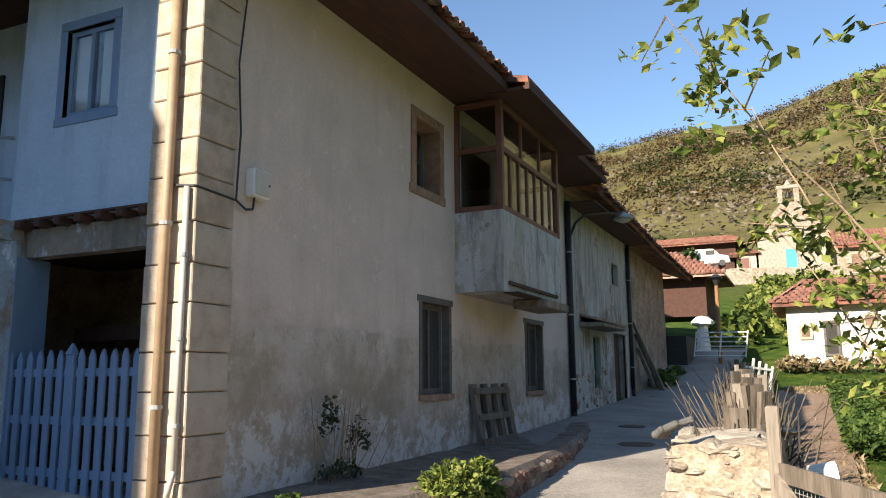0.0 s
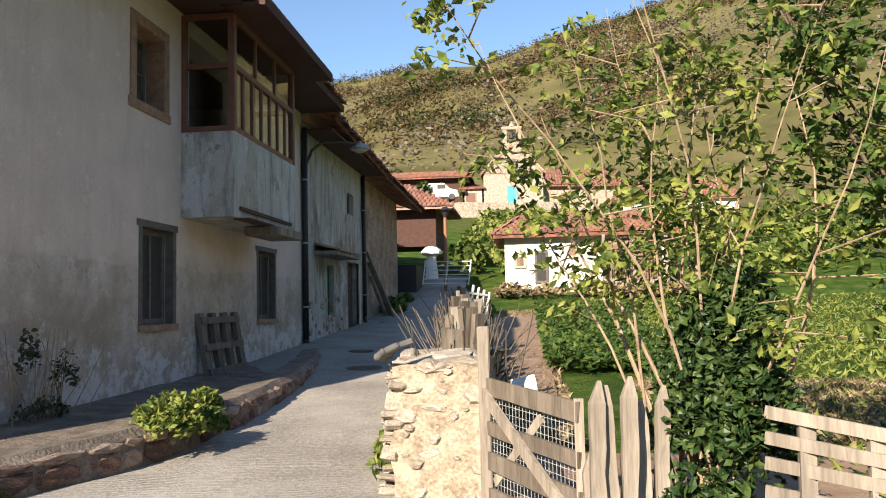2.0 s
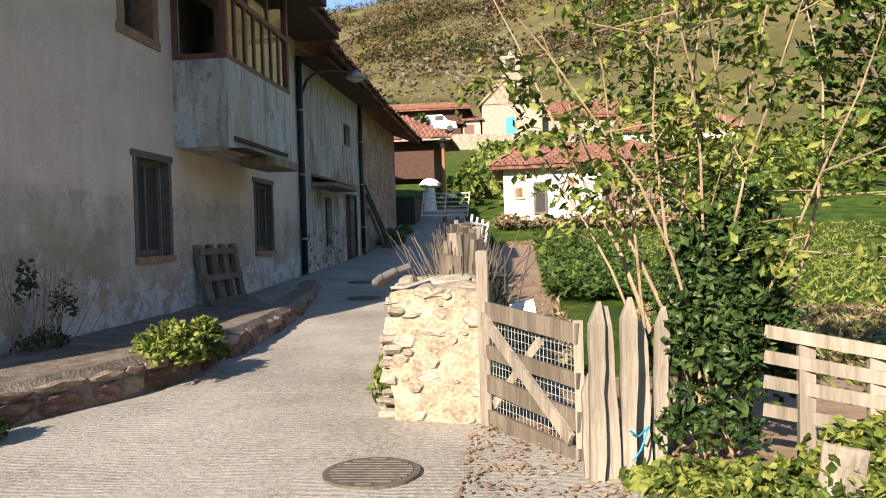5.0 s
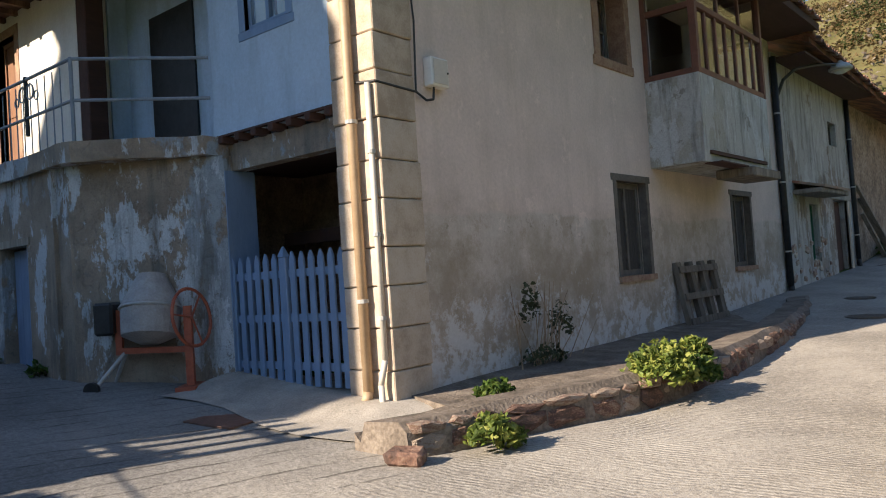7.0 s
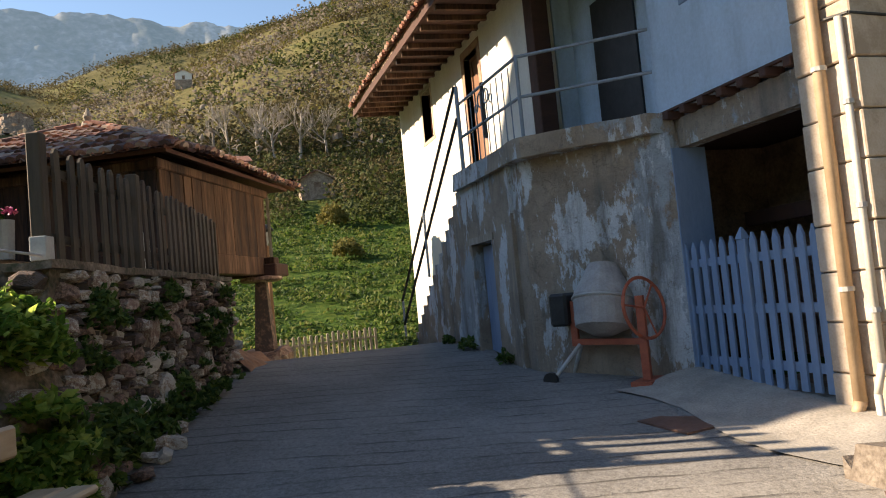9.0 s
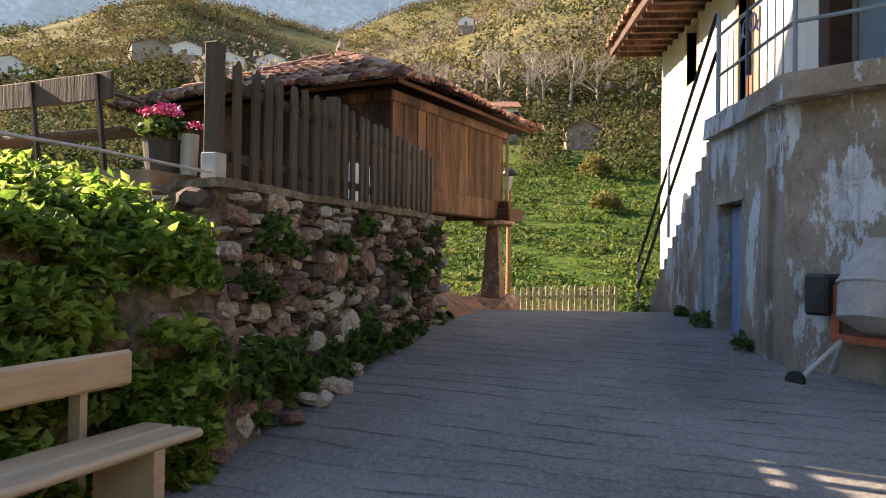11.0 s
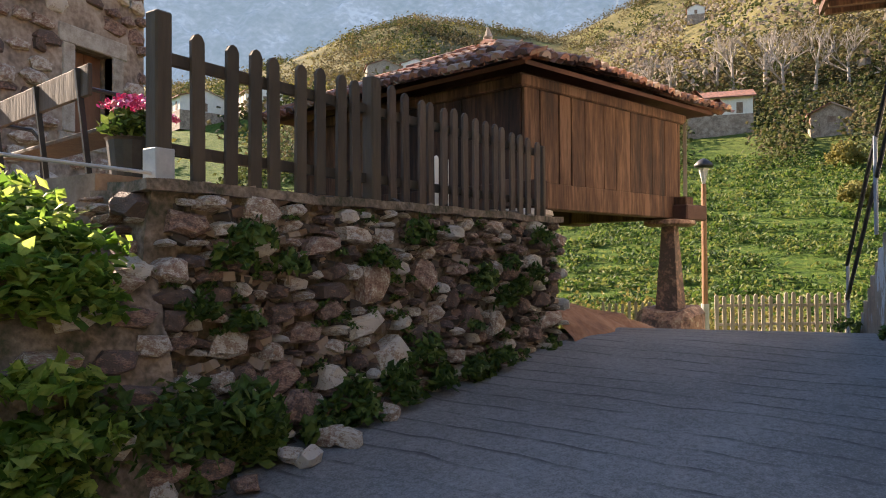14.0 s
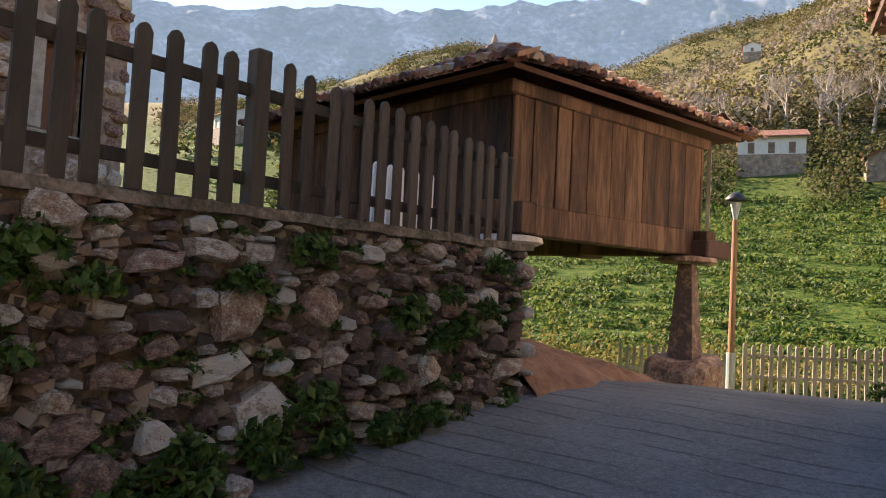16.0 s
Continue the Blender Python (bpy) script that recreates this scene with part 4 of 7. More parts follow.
for z in (4.65, 5.75, 6.62):
    timber(bay, (BX0 - 0.05, BY0 + 0.12, z), (BX0 - 0.05, BY1 - 0.12, z), 0.1, 0.1)
    for y in (BY0 + 0.06, BY1 - 0.06):
        timber(bay, (WX + 0.08, y, z), (BX0 - 0.11, y, z), 0.09, 0.1)
n_low = 7
for i in range(1, n_low):
    y = BY0 + 0.06 + (BY1 - BY0 - 0.12) * i / n_low
    timber(bay, (BX0 - 0.05, y, 4.7), (BX0 - 0.05, y, 5.7), 0.07, 0.06, name="mullion")
for i in (1, 2):
    y = BY0 + 0.06 + (BY1 - BY0 - 0.12) * i / 3
    timber(bay, (BX0 - 0.05, y, 5.8), (BX0 - 0.05, y, 6.57), 0.07, 0.06, name="mullion")
for i in range(n_low):
    ya = BY0 + 0.1 + (BY1 - BY0 - 0.2) * i / n_low
    g = part("pane", Build().span((BX0 - 0.055, ya, 4.7), (BX0 - 0.049, ya + (BY1 - BY0 - 0.2) / n_low - 0.01, 5.7)), M_GLASS, bay)
    g.visible_shadow = False
for i in range(3):
    ya = BY0 + 0.1 + (BY1 - BY0 - 0.2) * i / 3
    g = part("pane", Build().span((BX0 - 0.055, ya, 5.8), (BX0 - 0.049, ya + (BY1 - BY0 - 0.2) / 3 - 0.01, 6.57)), M_GLASS, bay)
    g.visible_shadow = False
for y in (BY0 + 0.06, BY1 - 0.06):
    for za, zb in ((4.7, 5.7), (5.8, 6.57)):
        g = part("pane", Build().span((WX + 0.08, y - 0.003, za), (BX0 - 0.1, y + 0.003, zb)), M_GLASS, bay)
        g.visible_shadow = False
bb = Build()
roof_slab(bb, [(BX0 + 0.62, BY0 - 0.25, 6.9), (BX0 + 0.62, BY1 + 0.9, 6.86), (RX - 0.5, BY1 + 0.9, 7.1), (RX - 0.5, BY0 - 0.25, 7.1)], 0.12)
part("roof", bb, M_TILE, bay)
bb = Build().span((BX0 + 0.56, BY0 - 0.22, 6.68), (RX - 0.3, BY1 + 0.86, 6.74)).span((BX0 + 0.56, BY0 - 0.24, 6.66), (BX0 + 0.64, BY1 + 0.88, 6.82))
part("soffit", bb, M_WOOD_DK, bay)
solo("bracket_beam", Build().span((-5.3, 14.7, 2.96), (-4.62, 16.25, 3.12), 0.015), M_WOOD_GR, "weathered timber beam under the bay", "beam")
bb = Build().span((-4.92, 13.35, 3.27), (-4.84, 16.25, 3.33)).span((-5.0, 13.4, 3.12), (-4.7, 14.7, 3.139))
solo("drip_board", bb, M_WOOD_DK, "thin dark drip board below the bay parapet", "board")

# downpipes, cable and meter box on the corner
def downpipe(pts, r, mat, label):
    p = thing("downpipe", label, "downpipe")
    part("pipe", Build().pipe(pts, r, 10), mat, p, smooth=True)
    (x0, y0, z0), (x1, y1, z1) = pts[0], pts[1]
    for k in (0.25, 0.55, 0.85):
        z = z0 + (z1 - z0) * k
        part("bracket", Build().lathe([(r + 0.012, z - 0.02), (r + 0.012, z + 0.02)], (x0 + (x1 - x0) * k, y0 + (y1 - y0) * k, 0), 10), M_ZINC, p)
    return p


downpipe([(-6.1, 6.41, 6.7), (-6.1, 6.41, 0.42), (-6.1, 6.36, 0.3), (-6.12, 6.24, 0.24)], 0.055, M_PIPE_TAN, "tan round downpipe on the sandstone corner")
downpipe([(-5.86, 6.44, 3.62), (-5.86, 6.44, 0.75), (-5.9, 6.4, 0.5), (-5.86, 6.38, 0.12)], 0.032, M_PIPE_PALE, "thin pale conduit down the sandstone corner")
downpipe([(WX + 0.1, 20.3, 6.3), (WX + 0.1, 20.3, 0.75), (WX + 0.1, 20.35, 0.6), (WX + 0.2, 20.4, 0.5)], 0.075, M_BLACK, "black downpipe between the two houses")
downpipe([(WX + 0.14, 27.6, 6.2), (WX + 0.14, 27.6, 1.2), (WX + 0.16, 27.6, 0.9)], 0.07, M_BLACK, "black downpipe at the end of the row house")
mb = thing("meter_box", "small pale plastic electric box on the street wall", "electric box")
part("case", Build().span((WX, 7.3, 3.69), (WX + 0.13, 7.6, 4.02), 0.012), M_WHITEPAINT, mb)
part("door", Build().span((WX + 0.131, 7.325, 3.715), (WX + 0.142, 7.575, 3.995), 0.005), M_PIPE_PALE, mb)
part("latch", Build().tube((WX + 0.14, 7.56, 3.85), (WX + 0.155, 7.56, 3.85), 0.012), M_BLACK, mb)
bb = Build().pipe([(-6.05, 6.46, 3.66), (-5.78, 6.47, 3.63), (-5.77, 7.1, 3.6), (-5.78, 7.28, 3.53), (-5.76, 7.38, 3.55), (-5.76, 7.4, 3.69)], 0.014, 6)
bb.pipe([(-5.77, 7.1, 3.6), (-5.77, 7.14, 4.4), (-5.78, 7.08, 5.2), (-5.77, 7.16, 6.0), (-5.8, 7.12, 6.7)], 0.012, 6)
solo("cable", bb, M_BLACK, "black cables clipped along the corner to the meter box", "cable")

# street lamp on an arm
sl = thing("wall_lamp", "grey street lamp on a long curved wall arm", "street lamp")
bb = Build().pipe([(WX + 0.06, 20.55, 5.35), (-5.6, 20.6, 5.75), (-5.4, 20.9, 6.02), (-5.1, 21.8, 6.22), (-4.85, 22.6, 6.3)], 0.04, 8)
part("arm", bb, M_BLACK, sl)
part("plate", Build().span((WX + 0.06, 20.45, 5.2), (WX + 0.09, 20.65, 5.55)), M_BLACK, sl)
bb = Build().lathe([(0.28, -0.06), (0.3, 0.0), (0.2, 0.1), (0.07, 0.16), (0.05, 0.2)], (-4.8, 22.95, 6.25), 14)
part("head", bb, M_ZINC, sl, smooth=True)
part("lens", Build().lathe([(0.1, -0.14), (0.24, -0.061)], (-4.8, 22.95, 6.25), 12), M_WHITEPAINT, sl, smooth=True)
# chimney pole
solo("chimney_pipe", Build().tube((-8.0, 24.5, 7.6), (-8.0, 24.5, 9.05), 0.1, n=12), M_WHITEPAINT, "pale chimney pipe on the row house roof", "chimney")

# pallet against the wall
pallet = thing("pallet", "weathered wooden pallet leaning on the street wall", "pallet", pose(-5.55, 14.6, 0.42, 0, 0, 0) @ pose(0, 0, 0, 0, -10, 0))
for z in (0.06, 0.5, 0.98):
    part("cross_board", Build().span((0.0, -0.9, z - 0.06), (0.03, 0.9, z + 0.06), 0.004), M_BROWNWOOD, pallet)
for y in (-0.82, -0.28, 0.28, 0.82):
    part("slat", Build().span((-0.1, y - 0.1, 0.0), (-0.002, y + 0.1, 1.12), 0.006), M_BROWNWOOD, pallet)

# row house and barn details
window(rowhouse, "y", WX + 0.06, 22.66, 23.49, 1.26, 2.79, M_GREEN, 2, 0.15, 0, M_GREEN, 0.06)
window(rowhouse, "y", WX + 0.06, 25.36, 26.29, 4.61, 5.29, M_FRAME_DK, 2, 0.15, 1)
backing(rowhouse, "y", WX, 25.2, 27, 0.6, 5.4, 0.45)
part("door_leaf", Build().span((WX - 0.2, 25.32, 0.6), (WX - 0.15, 26.88, 2.98)), M_WOOD_DK, rowhouse)
part("door_jamb", Build().span((WX, 26.9, 0.6), (WX + 0.1, 27.15, 3.0)), M_QUOIN, rowhouse)
part("lintel_stone", Build().span((WX, 24.9, 3.0), (WX + 0.1, 27.4, 3.35), 0.02), M_CONC2, rowhouse)
cp = thing("door_canopy", "small timber canopy of broken boards over a window", "canopy")
part("beam", Build().span((WX + 0.06, 21.2, 2.98), (WX + 0.75, 24.0, 3.1), 0.02), M_WOOD_GR, cp)
part("tile_bed", Build().beam((WX + 0.06, 22.6, 3.32), (WX + 0.8, 22.6, 3.13), 2.7, 0.06), M_TILE, cp)
bb = Build()
for k in range(70):
    y, z = random.uniform(20.5, 24.8), random.uniform(0.5, 2.0)
    if z - 0.5 > 1.5 * random.random():
        continue
    s = random.uniform(0.08, 0.2)
    bb.box((WX + 0.07, y, z), (0.06, s * 1.6, s), pose(0, 0, 0, random.uniform(-20, 20), 0, 0), 0.02)
part("exposed_stone", bb, M_STONE, rowhouse, "rubble showing where the render fell off")["kind"] = "stuff"
for k, (y, x, h) in enumerate(((28.6, 0.9, 2.6), (28.9, 0.75, 2.2), (29.2, 0.5, 1.7))):
    solo("plank", Build().beam((WX + x, y + 1.0, 0.95), (WX + 0.06, y - 0.2, 0.95 + h), 0.14, 0.04), M_WOOD_GR, "pale plank leaning on the barn wall", "plank", group="planks by the barn")
solo("board_pile", Build().beam((-5.3, 27.2, 0.85), (-4.6, 29.0, 0.95), 0.3, 0.08).beam((-5.2, 27.6, 0.93), (-4.5, 28.8, 1.02), 0.2, 0.06), M_WOOD_DK, "dark boards lying by the doorway", "boards")


def stone_meshes(count, seed):
    """Angular broken stones of unit size: an uneven outline swelling to its middle, chipped flat faces before and behind."""
    rng = random.Random(seed)
    out = []
    for k in range(count):
        bm = bmesh.new()
        sides = rng.choice((5, 6, 6, 7, 8))
        turn = rng.uniform(0, 6.28)
        outline = []
        for i in range(sides):
            a = turn + 2 * math.pi * (i + rng.uniform(-0.3, 0.3)) / sides
            c, d = math.cos(a), math.sin(a)
            g = rng.uniform(0.86, 1.08) * 0.5 / max(abs(c), abs(d)) ** 0.75
            outline.append((c * g, d * g))
        rings = []
        for y, k0 in ((-0.5, 0.66), (-0.3, 0.95), (0.3, 0.98), (0.5, 0.7)):
            tilt = rng.uniform(-0.12, 0.12)
            rings.append([bm.verts.new((x * k0 + rng.uniform(-0.05, 0.05), y + tilt * x + rng.uniform(-0.07, 0.07), z * k0 + rng.uniform(-0.05, 0.05))) for x, z in outline])
        for p, q in zip(rings, rings[1:]):
            for i in range(sides):
                bm.faces.new((p[i], p[(i + 1) % sides], q[(i + 1) % sides], q[i]))
        for ring, y in ((rings[0], -0.53), (rings[-1], 0.53)):
            hub = bm.verts.new((rng.uniform(-0.15, 0.15), y, rng.uniform(-0.15, 0.15)))
            for i in range(sides):
                bm.faces.new((ring[i], ring[(i + 1) % sides], hub))
        bmesh.ops.recalc_face_normals(bm, faces=bm.faces)
        me = bpy.data.meshes.new("stone")
        bm.to_mesh(me)
        bm.free()
        out.append(me)
    return out


def pack_stones(parent, place, width, height, sizes, meshes, rng, depth=0.2, name="stone", clear=None, proud=0.01):
    """Random rubble: stones thrown on the face from large to small, each where it still finds room. sizes: rows of count, length from, to."""
    along_x = (place(1, 0, 0) - place(0, 0, 0)).normalized()
    ang = math.degrees(math.atan2(along_x.y, along_x.x))
    laid, grid = [], collections.defaultdict(list)
    for count, w0, w1 in sizes:
        got = tries = 0
        while got < count and tries < count * 60:
            tries += 1
            w = rng.uniform(w0, w1)
            h = w * rng.uniform(0.4, 0.85)
            u, z = rng.uniform(0, width), rng.uniform(0, height)
            if z > height * 0.8:
                h *= 0.7
            if clear and clear(u, z):
                continue
            near = [q for i in (-1, 0, 1) for j in (-1, 0, 1) for q in grid[int(u * 2) + i, int(z * 2) + j]]
            if any(abs(u - a) < 0.46 * (w + c) and abs(z - b_) < 0.46 * (h + d) for a, b_, c, d in near):
                continue
            grid[int(u * 2), int(z * 2)].append((u, z, w, h))
            got += 1
            o = new(name, rng.choice(meshes))
            o.parent = parent
            o.matrix_world = Matrix.Translation(place(u, z, proud + rng.uniform(-0.03, 0.03))) @ pose(0, 0, 0, rng.uniform(-7, 7), rng.uniform(-14, 14), ang + rng.uniform(-7, 7)) @ Matrix.Diagonal((w * 1.04, depth * rng.uniform(0.85, 1.2), h * 1.06, 1))


STONES = stone_meshes(14, 5)
STONES_PALE = stone_meshes(8, 9)
STONES_RED = stone_meshes(8, 15)
for me in STONES_RED:
    me.materials.append(M_KERBSTONE)
for me in STONES:
    me.materials.append(M_STONE)
for me in STONES_PALE:
    me.materials.append(M_PALESTONE)


def lay_stones(parent, place, width, height, low, high, meshes, rng, limit=300, depth=0.22, top=None, name="stone", skip=0.0):
    """Courses of uneven stones over a face. place(s, z, out) is a point of the face; its s axis runs along the wall."""
    z, n = 0.0, 0
    along_x = (place(1, 0, 0) - place(0, 0, 0)).normalized()
    ang = math.degrees(math.atan2(along_x.y, along_x.x))
    while z < height:
        h = rng.uniform(low, high)
        s = rng.uniform(-0.1, 0.05)
        while s < width:
            w = h * rng.uniform(0.9, 2.3)
            zz = z + rng.uniform(-0.09, 0.09)
            if (top is None or zz + h * 0.4 < top(s)) and n < limit and rng.random() > skip:
                p = place(s + w / 2, zz + h / 2, rng.uniform(-0.07, 0.0))
                o = new(name, rng.choice(meshes))
                o.parent = parent
                o.matrix_world = Matrix.Translation(p) @ pose(0, 0, 0, rng.uniform(-8, 8), rng.uniform(-11, 11), ang + rng.uniform(-8, 8)) @ Matrix.Diagonal((w * 0.97, depth * rng.uniform(0.8, 1.2), h * rng.uniform(0.8, 1.0), 1))
                n += 1
            s += w * 1.02
        z += h * 0.93
    return n


# ---- yard: gate, balcony, mixer ----
gate = thing("yard_gate", "blue-grey painted wooden picket gate with pointed slats", "gate", pose(-7.52, 6.55, 0.42))
slats = 13
for i in range(slats):
    x = -0.99 + 1.98 * i / (slats - 1)
    if abs(x) < 0.06:
        continue
    bb = Build()
    h = 1.45 + 0.015 * random.random()
    bb.prism([(x - 0.045, -0.02), (x + 0.045, -0.02), (x + 0.045, 0.005), (x - 0.045, 0.005)], 0.0, h)
    v = [q for q in bb.bm.verts if q.co.z > 1]
    tip = bmesh.ops.extrude_face_region(bb.bm, geom=[f for f in bb.bm.faces if all(q.co.z > 1 for q in f.verts)])["geom"]
    for q in tip:
        if isinstance(q, bmesh.types.BMVert):
            q.co.z += 0.09
            q.co.x = x + (q.co.x - x) * 0.15
    part("slat", bb, M_BLUEPAINT, gate)
part("post", Build().span((-0.065, -0.035, 0.0), (0.065, 0.03, 1.5), 0.01).lathe([(0.075, 1.5), (0.05, 1.55), (0.01, 1.62)], (0, 0, 0), 4, pose(0, 0, 0, 0, 0, 45)), M_BLUEPAINT, gate)
for z in (0.22, 0.78, 1.3):
    part("rail", Build().span((-1.0, 0.006, z - 0.045), (1.0, 0.045, z + 0.045)), M_BLUEPAINT, gate)
part("jamb", Build().span((-8.6, 6.5, 0.4), (-8.5, 6.95, 3.075)), M_BLUEPAINT, farmhouse, "blue painted gate jamb")
for i in range(7):
    x = -8.5 + 0.33 * i
    part("joist_end", Build().span((x - 0.05, 6.46, 3.41), (x + 0.05, 6.7, 3.5), 0.008), M_WOOD_DK, farmhouse)
part("drip_edge", Build().span((-8.76, 6.5, 3.5), (-6.46, 6.57, 3.525)), M_WOOD_DK, farmhouse)
part("stable_beam", Build().beam((-9.3, 8.1, 2.25), (-6.45, 8.1, 2.25), 0.15, 0.18), M_WOOD_DK, farmhouse)
window(farmhouse, "x", GY + 0.02, -7.97, -7.21, 4.73, 5.81, M_BLUEPAINT, 2, 0.05, 0, None, 0.06)
backing(farmhouse, "x", GY, -8.1, -7.1, 4.6, 5.9, 0.53)
part("curtain", Build().span((-7.94, GY + 0.16, 4.75), (-7.62, GY + 0.17, 5.8)).span((-7.52, GY + 0.16, 4.75), (-7.24, GY + 0.17, 5.8)), M_CURTAIN, farmhouse, "pale curtains")
lining(farmhouse, "x", GY + 0.02, -7.98, -7.2, 4.72, 5.82, 0.12, 0.012, M_BLUEPAINT, "painted_band", 0.02)
# loggia
part("loggia_post", Build().span((-12.25, GY + 0.0, 3.52), (-11.95, GY + 0.3, 6.7), 0.015), M_WOOD_DK, farmhouse, "dark red timber post")
# No opening here: a black sheet on the wall stands for the doorway's shade.
part("loggia_door", Build().span((-11.45, 7.31, 3.52), (-10.25, 7.345, 5.95)), M_BLACK, farmhouse, "doorway whose dark inside is a flat black sheet")
part("loggia_ceiling", Build().span((-12.3, GY, 6.69), (-8.7, 7.35, 6.72)), M_WOOD_DK, farmhouse)
window(farmhouse, "x", GY, -15.34, -14.56, 3.62, 6.34, M_BROWNDOOR, 1, 0.12, 1, M_BROWNDOOR, 0.08)
lining(farmhouse, "x", GY, -15.35, -14.55, 3.62, 6.35, 0.16, 0.015, M_SURROUND)
window(farmhouse, "x", GY, -18.61, -17.87, 5.38, 6.52, M_BROWNDOOR, 2, 0.18, 1)
lining(farmhouse, "x", GY, -18.62, -17.86, 5.37, 6.53, 0.1, 0.012, M_QUOIN)
backing(farmhouse, "x", GY, -18.8, -17.7, 5.2, 6.6, 0.52)
for i in range(26):
    x = -20.9 + 0.5 * i
    part("rafter", Build().beam((x, RYS + 0.05, RZ - 0.3), (x, GY + 0.05, RZ - 0.27), 0.09, 0.1), M_WOOD_BR, farmhouse)

# stable door under the terrace
sd = thing("stable_door", "narrow blue-grey plank door under the terrace", "door")
for i in range(4):
    a = -12.03 + 0.2 * i
    part("plank", Build().span((a, 5.36, 0.55), (a + 0.195, 5.4, 2.32)), M_BLUEPAINT, sd)
part("ledge", Build().span((-12.03, 5.4, 1.9), (-11.24, 5.44, 2.02)), M_BLUEPAINT, sd)
part("lintel", Build().span((-12.2, 5.17, 2.36), (-11.1, 5.3, 2.46)), M_WOOD_GR, sd)
part("jamb", Build().span((-11.27, 5.22, 0.55), (-11.2, 5.36, 2.36)), M_BLUEPAINT, sd)

# railing
rail = thing("balcony_railing", "blue-grey tubular balcony railing with a wrought iron panel", "railing")
path = [(-8.72, 6.5), (-9.75, 5.22), (-12.1, 5.18)]
for z in (4.56, 4.04):
    bb = Build().pipe([(x, y, z) for x, y in path], 0.022, 8)
    part("rail", bb, M_RAIL, rail)
for x, y in ((-9.75, 5.22), (-12.1, 5.18), (-12.05, 5.18)):
    part("post", Build().tube((x, y, 3.45), (x, y, 4.85 if x < -12 else 4.58), 0.025), M_RAIL, rail)
for i in range(9):
    x = -10.0 - 0.22 * i
    part("bar", Build().tube((x, 5.2, 3.5), (x, 5.2, 4.5), 0.009, n=6), M_RAIL, rail)
for sgn in (-1, 1):
    part("scroll", Build().ring((-11.0 + 0.12 * sgn, 5.2, 4.38), 0.1, 0.012, pose(0, 0, 0, 90, 0, 0), 18, 6), M_RAIL, rail)
    part("scroll", Build().ring((-11.0 + 0.3 * sgn, 5.2, 4.3), 0.06, 0.01, pose(0, 0, 0, 90, 0, 0), 14, 6), M_RAIL, rail)
part("boss", Build().tube((-11.0, 5.2, 3.8), (-11.0, 5.2, 4.6), 0.03), M_BLACK, rail)
sr = thing("stair_railing", "dark metal handrail of the outside stair", "railing")
for dz in (0.0, -0.5):
    part("handrail", Build().pipe([(-12.1, 5.16, 4.85 + dz), (-16.6, 5.12, 1.62 + dz)], 0.028, 8), M_BLACK, sr)
for x, z0, z1 in ((-16.6, 0.5, 1.65), (-14.4, 2.0, 3.2)):
    part("post", Build().tube((x, 5.13, z0), (x, 5.13, z1), 0.025), M_RAIL, sr)

# concrete mixer
mx = thing("concrete_mixer", "small concrete mixer with grey drum and orange-red frame", "concrete mixer", pose(-9.0, 5.75, 0.42, 0, 0, 40))
tilt = pose(0, 0, 0, -14, 0, 0)
bb = Build().lathe([(0.12, -0.42), (0.33, -0.32), (0.355, -0.02), (0.355, 0.05), (0.33, 0.1), (0.19, 0.4), (0.185, 0.43)], (-0.08, 0.05, 0.98), 24, tilt)
part("drum", bb, M_DRUM, mx, smooth=False)
# Drum is closed; this black disc stands for its shaded hollow.
part("drum_mouth", Build().lathe([(0.165, 0.431), (0.165, 0.436)], (-0.08, 0.05, 0.98), 20, tilt), M_BLACK, mx)
part("drum_band", Build().ring((-0.08, 0.05, 0.99), 0.36, 0.018, tilt, 28, 6), M_ZINC, mx)
part("hand_wheel", Build().ring((0.46, -0.1, 0.86), 0.35, 0.02, pose(0, 0, 0, 0, 82, -20), 28, 6), M_RUST, mx)
for k in range(3):
    a = radians(120 * k + 20)
    m3 = pose(0, 0, 0, 0, 82, -20)
    c0 = Vector((0.46, -0.1, 0.86))
    part("spoke", Build().tube(c0, c0 + m3.to_3x3() @ Vector((0.35 * math.cos(a), 0.35 * math.sin(a), 0)), 0.012, n=6), M_RUST, mx)
part("upright", Build().beam((0.4, -0.06, 0.0), (0.4, -0.06, 1.0), 0.07, 0.09), M_RUST, mx)
part("upright", Build().beam((-0.5, 0.1, 0.45), (-0.5, 0.1, 1.0), 0.06, 0.08), M_RUST, mx)
part("yoke", Build().beam((-0.5, 0.1, 0.5), (0.42, -0.06, 0.48), 0.07, 0.07), M_RUST, mx)
for y in (-0.28, 0.34):
    part("leg", Build().tube((-0.42, 0.1, 0.5), (-0.68, y, 0.08), 0.025), M_ZINC, mx)
    part("wheel", Build().tube((-0.7, y - 0.03, 0.09), (-0.7, y + 0.03, 0.09), 0.09, n=14), M_BLACK, mx)
part("foot", Build().span((0.28, -0.3, 0.0), (0.52, 0.25, 0.05)), M_RUST, mx)
part("motor_case", Build().span((-0.75, -0.05, 0.7), (-0.52, 0.3, 1.1), 0.03), M_BLACK, mx)

